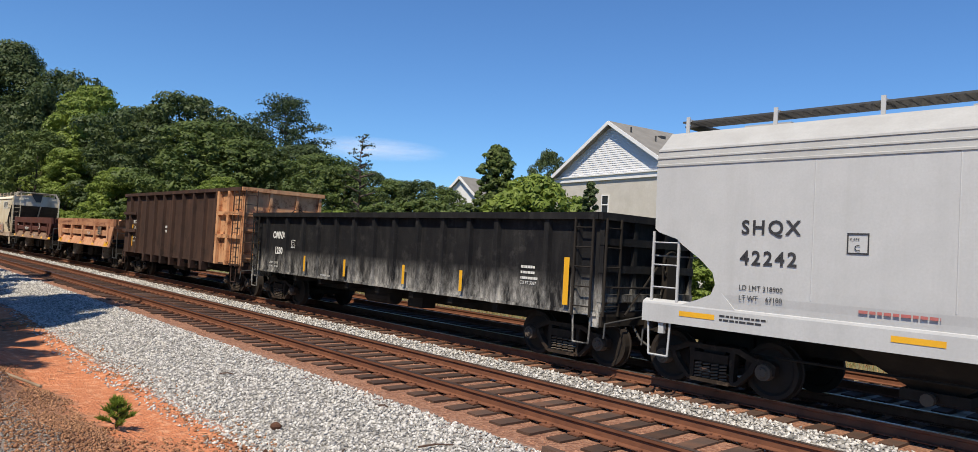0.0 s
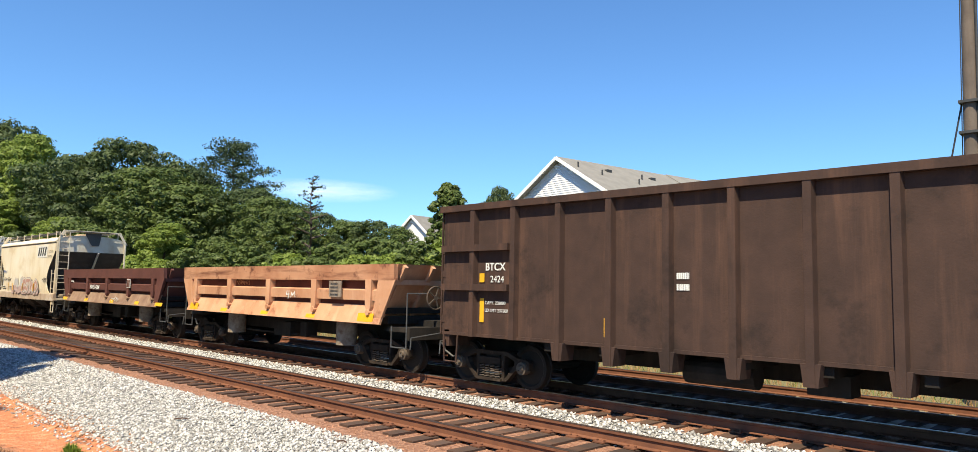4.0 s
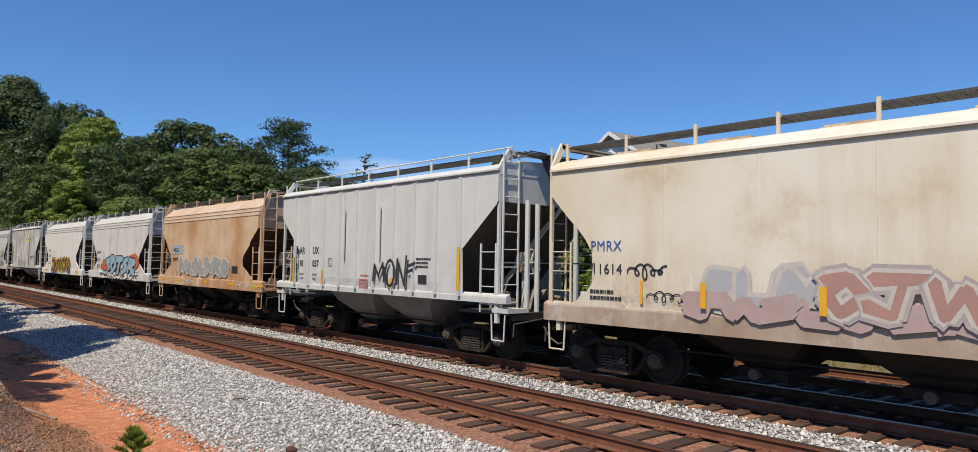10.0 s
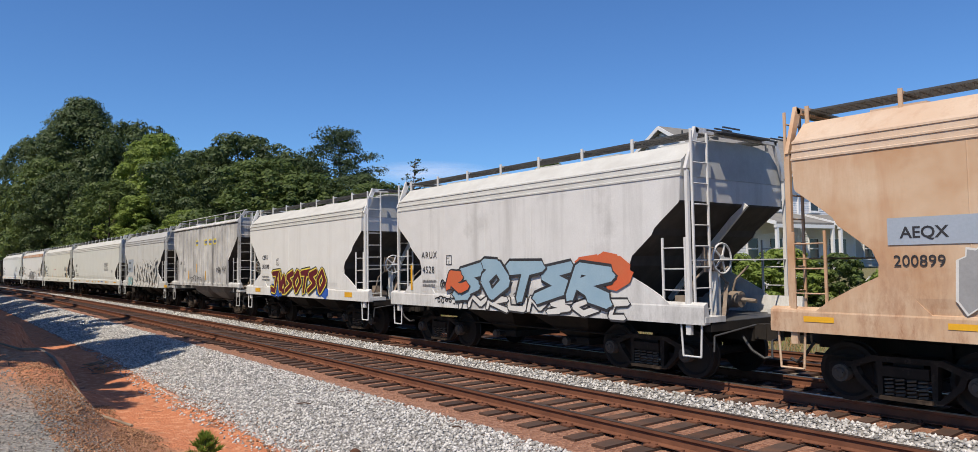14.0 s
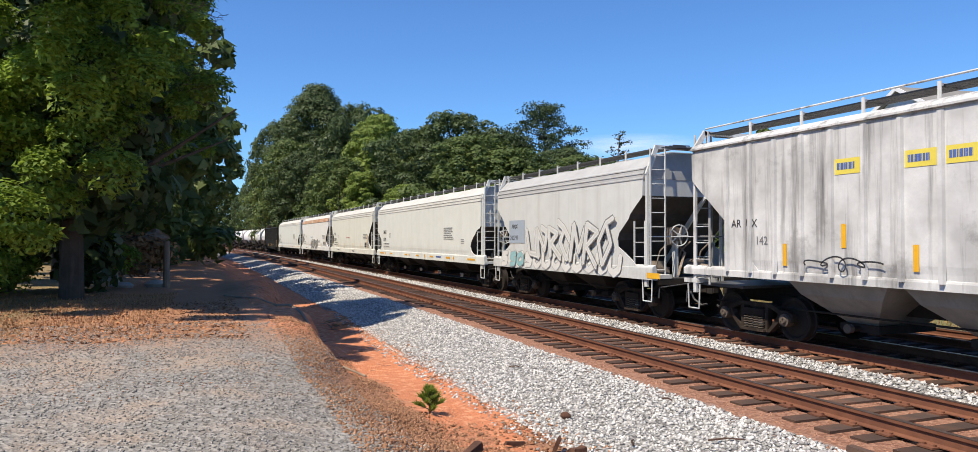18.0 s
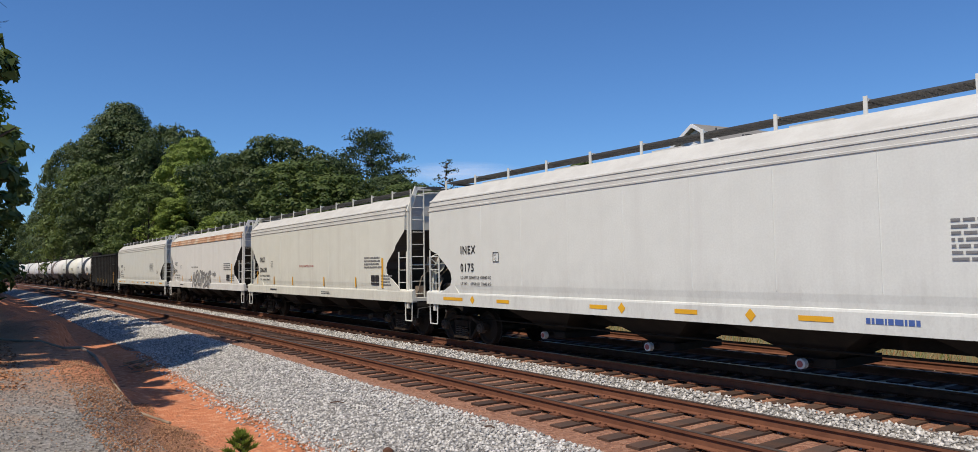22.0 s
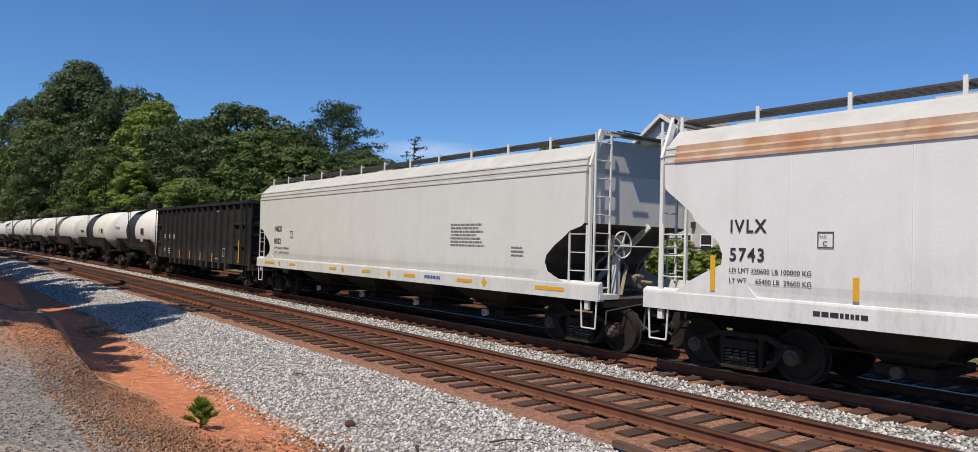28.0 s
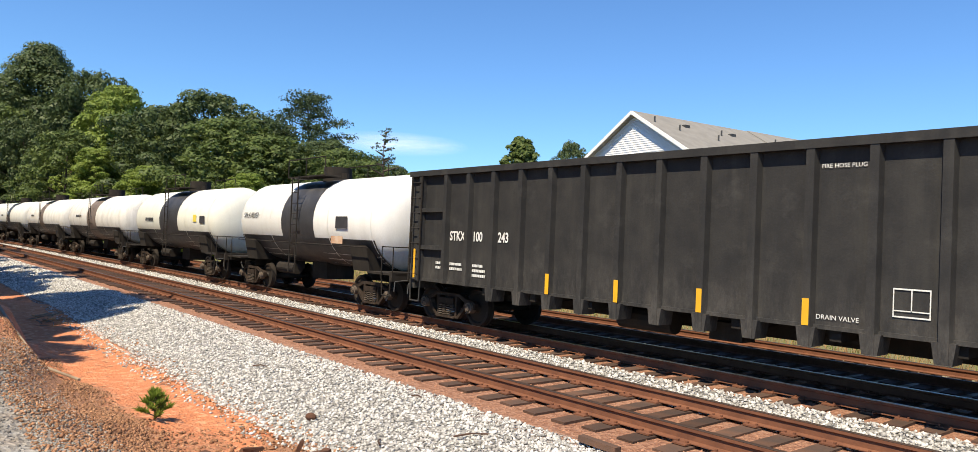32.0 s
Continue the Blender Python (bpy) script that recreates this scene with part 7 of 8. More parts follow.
    piece(c, 6, -1.6, 2.1, 1.12, 2.0, 0.13, [(M_CHALK, 0.045), (M_FADE4, 0.012)], 91, -1.616, lean=0.3)
    tag_scrawl(c, -2.6, 1.35, 0.8, 0.3, M_FADE4, 92, line=0.025)
    tag_scrawl(c, 2.5, 1.7, 0.7, 0.3, M_FADE4, 93)
    long_white(-215.85, -197.4, M_OFFWHITE, "INEX", "0022", "centre", sh=0.25)
    # tall black gondola
    hl = half(-231.5, -216.75)
    xs = [-6.96, -5.96] + [-5.12 + 0.868 * i for i in range(13)] + [6.16, 6.84]
    c = gondola("tall black gondola car with side posts and yellow reflectors", hl, 3.66, 0.98, xs, M_BLACK, 0.12, 0.72, cut=0.42)
    run(c, -231.5, -216.75)
    for z in (1.75, 2.65):
        for x0, x1 in ((xs[0], xs[1]), (xs[-3], xs[-1])):
            part("end_belt", Shape().box(x0, x1, -1.57, -1.46, z, z + 0.10), M_BLACK, c)
    stencil(c, "STKX", xs[1] + 0.12, 2.0, 0.28, M_INKW, -1.474, 0.78, thick=0.007)
    stencil(c, "100", xs[2] + 0.12, 2.0, 0.28, M_INKW, -1.474, 0.78, thick=0.007)
    stencil(c, "243", xs[3] + 0.12, 2.0, 0.28, M_INKW, -1.474, 0.78, thick=0.007)
    for x, n in ((xs[1] + 0.15, 2), (xs[2] + 0.15, 3), (xs[0] + 0.6, 2)):
        bars(c, x, 1.42, 0.5, n, 0.06, 0.05, M_INKW, -1.474, int(x * 10))
    stencil(c, "DRAIN VALVE", xs[11] + 0.1, 1.12, 0.09, M_INKW, -1.474)
    stencil(c, "FIRE HOSE PLUG", xs[11] + 0.12, 3.25, 0.08, M_INKW, -1.474)
    for a in ((0, 0.6, 0, 0.02), (0, 0.6, 0.36, 0.38), (0, 0.02, 0.02, 0.36), (0.58, 0.6, 0.02, 0.36), (0.29, 0.31, 0.08, 0.36), (0.02, 0.58, 0.08, 0.095)):
        patch(c, "data_panel", xs[12] + 0.24 + a[0] * 0.75, xs[12] + 0.24 + a[1] * 0.75, 1.25 + a[2], 1.25 + a[3], M_INKW, -1.474, "white data panel outline")
    stripes(c, [xs[i] - 0.02 for i in (5, 7)], 1.02, 1.42, 0.10, -1.585)
    stripes(c, [xs[i] - 0.05 for i in (9, 11)], 1.02, 1.40, 0.10, -1.585)
    stripes(c, (-hl + 0.25,), 1.05, 1.75, 0.08, -1.60)
    stripes(c, (6.11,), 1.05, 2.0, 0.10, -1.60)
    # tank cars at the tail
    pos = -232.35
    for i, (L, paint, band, bw) in enumerate(((11.8, M_WHITE, M_TANKBAND, 2.3), (13.0, M_WHITE2, M_TANKBAND, 2.6), (15.2, M_DIRTYWHITE, M_BROWNBAND, 2.2), (15.0, M_DIRTYWHITE, M_BROWNBAND, 1.5), (14.0, M_PALE, M_TANKBAND, 1.4), (14.0, M_PALE, None, 1), (14.2, M_DIRTYWHITE, M_TANKBAND, 1.6), (14.0, M_TANKBAND, None, 1), (14.0, M_TANKBAND, None, 1), (14.2, M_WHITE, M_TANKBAND, 1.5), (14.0, M_TANKBAND, None, 1))):
        lab = "white tank car with a dark band round its middle" if band and paint in (M_WHITE, M_WHITE2) else "grimy white tank car with a brown band" if band else "plain black tank car" if paint == M_TANKBAND else "plain grey tank car"
        c = tank_car(lab, L / 2, paint, band, bw)
        run(c, pos - L, pos)
        if i == 0:
            stencil(c, "STLX 83327", -4.3, 2.5, 0.24, M_INK, -1.415, thick=0.004)
            patch(c, "data_panel", 2.6, 3.3, 2.2, 2.55, M_INK, -1.415, "black data panel")
            patch(c, "rust_streak_panel", 2.2, 2.9, 1.75, 2.0, M_RUSTBAND, -1.32, "rusty stain")
        elif i == 1:
            patch(c, "data_panel", 4.2, 4.8, 2.25, 2.55, M_INK, -1.415, "black data panel")
            patch(c, "placard", 3.4, 3.8, 2.3, 2.6, M_YELLOW, -1.415, "yellow placard")
            bars(c, -3.5, 2.3, 1.6, 1, 0.16, 0.1, M_INK, -1.42, 4)
        else:
            bars(c, -4.0, 2.45, 1.5, 1, 0.14, 0.1, M_INK, -1.42, i)
        pos -= L + 0.9


M_FADE1 = mat("faded_mauve_spray", (0.46, 0.34, 0.32), (0.40, 0.29, 0.27), 0.7, bump=0.0)
M_FADE2 = mat("faded_blue_spray", (0.42, 0.43, 0.44), (0.38, 0.38, 0.40), 0.7, bump=0.0)
M_FADE3 = mat("faded_pink_spray", (0.42, 0.24, 0.20), (0.36, 0.21, 0.18), 0.7, bump=0.0)
M_FADE6 = mat("worn_dark_spray", (0.36, 0.32, 0.31), (0.44, 0.39, 0.36), 0.7, bump=0.0, scale=5)
M_FADE7 = mat("worn_white_spray", (0.56, 0.52, 0.46), (0.47, 0.42, 0.38), 0.7, bump=0.0, scale=5)
M_FADE5 = mat("thin_grey_spray", (0.30, 0.30, 0.30), (0.36, 0.36, 0.36), 0.7, bump=0.0)
M_FADE4 = mat("grey_spray", (0.17, 0.17, 0.175), (0.22, 0.22, 0.225), 0.7, bump=0.0)
M_CHALK = mat("white_spray", (0.68, 0.67, 0.64), (0.62, 0.61, 0.58), 0.7, bump=0.0)
M_TEAL = mat("teal_spray", (0.25, 0.45, 0.47), (0.30, 0.48, 0.50), 0.7, bump=0.0)
M_SKYBLUE = mat("sky_blue_spray", (0.30, 0.43, 0.52), (0.25, 0.38, 0.48), 0.7, bump=0.0)
M_REDPAINT = mat("red_spray", (0.62, 0.12, 0.05), (0.55, 0.14, 0.06), 0.7, bump=0.0)
M_BLUEPAINT = mat("strong_blue_spray", (0.03, 0.10, 0.45), (0.04, 0.12, 0.42), 0.7, bump=0.0)
M_MAROONPAINT = mat("maroon_spray", (0.13, 0.018, 0.025), (0.10, 0.015, 0.02), 0.6, bump=0.0)
M_YELLOW = mat("yellow_spray", (0.75, 0.62, 0.10), (0.68, 0.55, 0.09), 0.6, bump=0.0)
M_PANELBLUE = mat("grey_blue_panel_paint", (0.36, 0.41, 0.48), (0.33, 0.38, 0.44), 0.6, bump=0.0)
# outlet bay grey, darker than the pale bodies above
M_BAYGREY = mat("dark_streaked_grey_paint", (0.26, 0.25, 0.235), (0.20, 0.19, 0.18), 0.7, streak=(0.10, 0.09, 0.085), streak_amt=0.5)
M_RUSTROOF = mat("rust_tinged_roof_paint", (0.62, 0.50, 0.39), (0.52, 0.36, 0.25), 0.7, scale=0.5, streak=(0.36, 0.19, 0.10), streak_amt=0.4)
M_BROWNBAND = mat("brown_stained_band", (0.20, 0.16, 0.14), (0.15, 0.12, 0.105), 0.6, streak=(0.10, 0.07, 0.06))
build_train()


# ---- houses ----
def brick_material():
    m = mat("pale_grey_brick", (0.55, 0.525, 0.48), (0.48, 0.455, 0.41), 0.9, scale=1.0, fine=9, bump=0.3)
    return m


M_BRICK = brick_material()
WINDOW = {}


def window_parts(house, x, y, z, w, h, facing, material=None):
    """A sash window with frame, sill and two panes; facing 'x' looks along +x, 'y' along -y."""
    if not WINDOW:
        f = Shape()
        for a in ((-0.5, -0.42, 0, 1), (0.42, 0.5, 0, 1), (-0.42, 0.42, 0, 0.06), (-0.42, 0.42, 0.94, 1), (-0.42, 0.42, 0.47, 0.53)):
            f.box(a[0], a[1], -0.05, 0.03, a[2], a[3])
        WINDOW["frame"] = f.mesh("window_frame", M_TRIM)
        WINDOW["pane"] = Shape().box(-0.42, 0.42, -0.015, 0.0, 0, 0.41).mesh("pane", M_GLASS)
        WINDOW["sill"] = Shape().box(-0.55, 0.55, -0.09, 0.03, -0.05, 0.0).mesh("window_sill", M_TRIM)
    m = pose(x, y, z, 0, 0, 90 if facing == "x" else 0)
    fr = part("window", WINDOW["frame"], None, house, "white sash window", at=m @ Matrix.Diagonal((w, 1, h, 1)))
    part("pane", WINDOW["pane"], None, fr, at=Matrix.Translation((0, 0, 0.06)))
    part("pane", WINDOW["pane"], None, fr, at=Matrix.Translation((0, 0, 0.53)))
    part("window_sill", WINDOW["sill"], None, fr)


def laps(x0, x1, y, z0, z1, axis, lap=0.16):
    s = Shape()
    z = z0
    while z < z1 - 0.02:
        t = min(z + lap, z1)
        if axis == "y":
            s.prism([(y - 0.035, z), (y - 0.008, t), (y + 0.02, t), (y + 0.02, z)], x0, x1, "x")
        else:
            s.prism([(y + 0.035, z), (y + 0.008, t), (y - 0.02, t), (y - 0.02, z)], x0, x1, "y")
        z = t
    return s


def row_house(at, label, units=6):
    """A terrace: gable end of brick and siding, stepped roofs, porches, windows and downspouts."""
    W, U, EV, RG = 12.4, 6.0, 6.45, 10.1
    h = root("row_house", at, label, "house", "terraced houses")
    part("wall_body", Shape().box(-W, 0, 0.02, U * units, -1.5, EV), M_BRICK, h, "grey brick wall")
    g = Shape()
    z = EV + 0.05
    while z < RG - 0.25:
        t = min(z + 0.16, RG - 0.2)
        k0, k1 = (W / 2) * (RG - z) / (RG - EV), (W / 2) * (RG - t) / (RG - EV)
        g.add([(-W / 2 - k0, -0.03, z), (-W / 2 + k0, -0.03, z), (-W / 2 + k1, 0.0, t), (-W / 2 - k1, 0.0, t), (-W / 2 - k0, 0.05, z), (-W / 2 + k0, 0.05, z)], [(0, 1, 2, 3), (4, 5, 1, 0)])
        z = t
    part("gable_siding", g, M_SIDING, h, "white lap siding in the gable")
    part("gable_wall", Shape().prism([(-W, EV), (0, EV), (-W / 2, RG)], 0.04, 0.3, "y"), M_SIDING, h)
    part("frieze_board", Shape().box(-W - 0.05, 0.05, -0.12, 0.1, EV - 0.34, EV + 0.06).box(-W - 0.25, 0.25, -0.22, 0.1, EV + 0.0, EV + 0.10), M_TRIM, h, "grey-white trim band under the gable")
    for k in range(3):
        y0, y1, up = k * 2 * U - (0.45 if k == 0 else 0.0), (k + 1) * 2 * U + (0.4 if k == 2 else 0), k * 0.06
        s = Shape()
        o = 0.45
        dz = (RG - EV) / (W / 2) * o
        s.add([(-W - o, y0, EV - dz + up), (-W / 2, y0, RG + up), (o, y0, EV - dz + up), (-W - o, y0, EV - dz + up + 0.2), (-W / 2, y0, RG + up + 0.22), (o, y0, EV - dz + up + 0.2)] +
              [(-W - o, y1, EV - dz + up), (-W / 2, y1, RG + up), (o, y1, EV - dz + up), (-W - o, y1, EV - dz + up + 0.2), (-W / 2, y1, RG + up + 0.22), (o, y1, EV - dz + up + 0.2)],
              [(0, 1, 4, 3), (1, 2, 5, 4), (3, 4, 10, 9), (4, 5, 11, 10), (6, 9, 10, 7), (7, 10, 11, 8), (0, 6, 7, 1), (1, 7, 8, 2), (0, 3, 9, 6), (2, 8, 11, 5)])
        rf = part("roof", s, M_SHINGLE, h, "grey shingle roof")
        rk = Shape()
        yy = y0 - 0.05
        for side in (-1, 1):
            a, b = (-W / 2 + side * (W / 2 + o), yy, EV - dz + up + 0.08), (-W / 2, yy, RG + up + 0.09)
            rk.bar(a, b, 0.06, 0.24, (0, 0, 1))
        part("rake_board", rk, M_TRIM if k != 1 else M_SHINGLE, rf)
        rng = random.Random(60 + k)
        for i in range(7):
            u, y = rng.uniform(0.08, 0.6), y0 + 0.8 + (y1 - y0 - 1.4) * i / 7
            x, z = -W / 2 + u * W / 2, RG + up + 0.15 - u * (RG - EV)
            vt = Shape().box(x - 0.25, x + 0.25, y - 0.25, y + 0.25, z - 0.1, z + 0.14) if i % 3 == 2 else Shape().tube((x, y, z - 0.1), (x, y, z + 0.45), 0.06, None, 8)
            part("roof_vent", vt, M_VENT, rf)
        part("gutter", Shape().box(o - 0.02, o + 0.11, y0, y1, EV - dz + up + 0.02, EV - dz + up + 0.15), M_TRIM, rf)
    for i in range(units):
        y0 = i * U
        m = M_SIDING if i in (0, 1, 4, 5) else M_SIDING2
        part("siding", laps(y0 + 0.06, y0 + U - 0.06, 0.02, 0.2, EV - 0.25, "x"), m, h, "lap siding")
        part("corner_board", Shape().box(-0.02, 0.07, y0 - 0.08, y0 + 0.08, -0.5, EV - 0.2), M_TRIM, h)
        for yy in (y0 + 1.7, y0 + 4.3):
            window_parts(h, 0.06, yy, 3.95, 0.95, 1.45, "x")
        po = part("porch_roof", Shape().add([(0.03, y0 + 0.3, 3.8), (2.9, y0 + 0.3, 3.0), (2.9, y0 + 5.7, 3.0), (0.03, y0 + 5.7, 3.8), (0.03, y0 + 0.3, 3.65), (2.9, y0 + 0.3, 2.83), (2.9, y0 + 5.7, 2.83), (0.03, y0 + 5.7, 3.65)], [(0, 1, 2, 3), (7, 6, 5, 4), (0, 4, 5, 1), (1, 5, 6, 2), (2, 6, 7, 3), (3, 7, 4, 0)]), M_SHINGLE, h, "lean-to porch roof")
        part("porch_beam", Shape().box(2.75, 2.95, y0 + 0.25, y0 + 5.75, 2.65, 2.87).bar((0.05, y0 + 0.26, 3.73), (2.95, y0 + 0.26, 2.91), 0.06, 0.22), M_TRIM, po)
        for yy in (y0 + 0.4, y0 + 5.6):
            part("porch_post", Shape().box(2.76, 2.94, yy - 0.09, yy + 0.09, -0.6, 2.65), M_TRIM, po)
        window_parts(h, 0.06, y0 + 1.5, 0.7, 1.1, 1.5, "x")
        part("door", Shape().box(0.02, 0.07, y0 + 3.2, y0 + 5.0, 0.0, 2.1), M_GLASS, h, "glazed patio door")
        ds = Shape().box(0.07, 0.15, y0 - 0.05, y0 + 0.05, 3.3, EV - 0.5).bar((0.11, y0, EV - 0.5), (0.48, y0, EV - 0.25), 0.08)
        part("downspout", ds, M_TRIM, h)
    for x, z, w, hh in ((-6.6, 3.6, 0.75, 1.45), (-11.2, 3.6, 0.75, 1.45), (-5.9, 0.3, 1.0, 1.5), (-3.9, 0.3, 1.0, 1.5), (-2.1, 0.3, 1.1, 1.5)):
        window_parts(h, x, -0.01, z, w, hh, "y")
    part("wall_lamp", Shape().box(-3.35, -3.1, -0.2, 0.0, 2.2, 2.6), M_VENT, h)
    return h


def build_houses():
    a = row_house(pose(-26.5, 40.0, 1.45, 0, 0, -8.33), "two-storey row of townhouses with white siding and grey roofs")
    b = copy_thing(a, pose(-19.0, 84.0, 1.1, 0, 0, -8.33))
    tagged(b, "farther row of townhouses with grey roofs")
    x, y = by_bearing(50.4, 92)
    s = root("house", pose(x, y, 1.6, 0, 0, 4), "white gabled house half hidden behind trees", "house")
    part("wall", Shape().box(-4, 4, 0, 10, -2, 6.2), M_SIDING, s)
    part("gable_wall", Shape().prism([(-4, 6.2), (4, 6.2), (0, 9.4)], 0.0, 0.3, "y"), M_SIDING, s)
    r = Shape()
    for k in (-1, 1):
        r.add([(k * 4.5, -0.4, 5.8), (0, -0.4, 9.4), (0, 10.4, 9.4), (k * 4.5, 10.4, 5.8), (k * 4.5, -0.4, 6.0), (0, -0.4, 9.65), (0, 10.4, 9.65), (k * 4.5, 10.4, 6.0)], [(0, 1, 2, 3), (7, 6, 5, 4), (0, 4, 5, 1), (1, 5, 6, 2), (2, 6, 7, 3), (3, 7, 4, 0)])
    part("roof", r, M_SHINGLE, s)
    part("rake_board", Shape().bar((-4.5, -0.45, 5.9), (0, -0.45, 9.5), 0.06, 0.3).bar((4.5, -0.45, 5.9), (0, -0.45, 9.5), 0.06, 0.3), M_TRIM, s)
    window_parts(s, -1.5, -0.01, 3.6, 0.9, 1.5, "y")
    window_parts(s, 1.5, -0.01, 3.6, 0.9, 1.5, "y")


build_houses()


# ---- things by the line ----
def utility_pole():
    x, y = by_bearing(9.7, 19.0)
    p = root("utility_pole", pose(x, y, float(land(x, y)) - 0.2, 0, 0.6, 0), "weathered timber utility pole with a cable running down", "utility pole")
    part("pole", Shape().tube((0, 0, -1), (0, 0, 13), 0.17, 0.12, 14), M_POLE, p, smooth=True)
    part("ground_wire", Shape().tube((-0.19, 0, 0), (-0.17, 0, 6), 0.012, None, 6).tube((-0.17, 0, 6), (-0.14, 0, 12), 0.012, None, 6), M_VENT, p)
    c = Shape()
    pts = [(-0.15, 0, 7.0), (-0.5, 0.1, 5.2), (-0.62, 0.1, 3.6), (-0.7, 0.1, 1.5)]
    for a, b in zip(pts, pts[1:]):
        c.tube(a, b, 0.02, None, 6)
    part("cable", c, M_VENT, p)
    for z in (6.2, 6.9):
        part("bracket", Shape().box(-0.2, 0.22, -0.2, 0.2, z, z + 0.06), M_VENT, p)
    part("conduit", Shape().tube((0.16, -0.06, 4.5), (0.16, -0.06, 11), 0.03, None, 8), M_VENT, p)


utility_pole()


def vine_tree():
    """The vine-hung tree at the edge of the lot, foliage to the ground on one side and a dark hollow on the other."""
    rng = random.Random(77)
    x, y = -21.6, -3.4
    ob = root("vine_covered_tree", pose(x, y, float(land(x, y)) - 0.1), "huge vine-covered tree with leaves hanging to the ground", "tree")
    part("trunk", trunk_shape(rng, 11, 0.32, 18, 4.0, 0.15), M_BARK, ob, smooth=True)
    lobes = []
    for i in range(330):
        z, a = 0.4 + 13.0 * (i / 330), i * 2.4 + rng.uniform(-0.3, 0.3)
        if z > 5.5 and math.sin(a) < -0.6:
            continue
        env = 4.2 if z < 3.0 else 4.9 if z < 8.5 else 4.9 - (z - 8.5) * 0.55
        ux, uy = math.cos(a), math.sin(a)
        if z < 3.0 and uy > 0.35 or z < 4.4 and uy > 0.6 or z < 1.7 and uy > -0.45 and ux > -0.2:
            continue
        d = env * rng.uniform(0.62, 1.06) * (1 + 0.12 * math.sin(2 * a + z) + 0.07 * math.sin(5 * a - 2.3 * z))
        k = rng.uniform(0.28, 0.68)
        lobes.append((d * ux, d * uy * (0.84 if uy < 0 else 0.70), z, k, k, k * rng.uniform(0.6, 1.1)))
    # a bough over the lot, above the view, added to shade the bank
    limb = Shape().tube((0, 0, 5.2), (3.2, 0.2, 7.4), 0.14, 0.09, 8, caps=False).tube((3.2, 0.2, 7.4), (7.6, 0.1, 8.0), 0.09, 0.03, 8, caps=False)
    part("limb", limb, M_BARK, ob, smooth=True)
    for i in range(46):
        u = rng.random()
        k = rng.uniform(0.3, 0.55)
        lobes.append((4.0 + 3.9 * u, rng.uniform(-1.5, 1.3), 7.6 + rng.uniform(-0.4, 0.9), k, k, k * 0.7))
    # a shelf of drooping boughs, added to shade the hollow
    for i in range(44):
        k = rng.uniform(0.42, 0.68)
        lobes.append((rng.uniform(0.3, 4.2), rng.uniform(-5.6, -0.4), rng.uniform(3.7, 5.3), k, k, k * 0.6))
    v, q = leaf_cloud(lobes, 175000, 0.095, 78, 0.55, 0.45, 0.3, spray=True, under=0.5)
    part("foliage", fast_mesh("foliage", v, q, M_VINE), M_VINE, ob)
    inner = [(0, 0, 1.5 + i * 1.7, 2.6, 2.6, 1.3) for i in range(1, 7)]
    # dark leaves added behind the hollow as a backdrop for its shade
    inner += [(-3.0 - 0.3 * (i % 2), -5.4 + i * 0.9, 1.2 + 0.9 * (i % 3), 0.9, 0.9, 1.3) for i in range(7)]
    v, q = leaf_cloud(inner, 13000, 0.22, 79, 0.3, 0.6)
    part("inner_foliage", fast_mesh("inner_foliage", v, q, M_LEAFDARK), M_LEAFDARK, ob)
    tw = Shape()
    for i in range(90):
        a = rng.uniform(0.5, 1.5)
        p = Vector((4.0 * math.cos(a), 3.2 * math.sin(a), rng.uniform(5.2, 8.8)))
        for j in range(5):
            e = p + Vector((rng.uniform(-.05, .12), rng.uniform(0.02, .20), rng.uniform(-.14, .16)))
            tw.tube(p, e, 0.008 - 0.001 * j, None, 4, caps=False)
            p = e
    tagged(part("bare_twigs", tw, M_BARK, ob, "bare dead twigs"), kind="stuff")
    # the dark thicket behind and beside it
    for bx, by, s, seed in ((-31.5, -5.4, 2.0, 81), (-39, -5.2, 2.0, 82), (-48, -5.0, 2.1, 84), (-58, -5.6, 2.4, 85), (-71, -7.2, 2.8, 86), (-87, -8.6, 3.2, 88), (-106, -10.5, 3.6, 89), (-27, -12.5, 0.8, 83), (-35, -14, 1.1, 87)):
        t = tree("roadside_tree", "dark leafy tree beside the lot", 6.5, 2.9, 90, 11000, 0.20, M_LEAF, seed, 0.34 if bx > -45 and by > -8 else 0.0)
        t.matrix_basis = Matrix.Translation((bx, by, float(land(bx, by)) - 0.2)) @ Matrix.Diagonal((s, s, s, 1))
    for bx, by, s, seed in ((-21.8, -8.6, 0.62, 91), (-22.4, -7.0, 0.5, 92), (-24.0, -9.6, 0.8, 93)):
        t = tree("bush", "leafy green bush at the foot of the vine tree", 4.0, 2.0, 60, 12000, 0.10, M_VINE, seed, 0.0)
        t.matrix_basis = Matrix.Translation((bx, by, float(land(bx, by)) - 0.2)) @ Matrix.Diagonal((s, s, s, 1))


vine_tree()


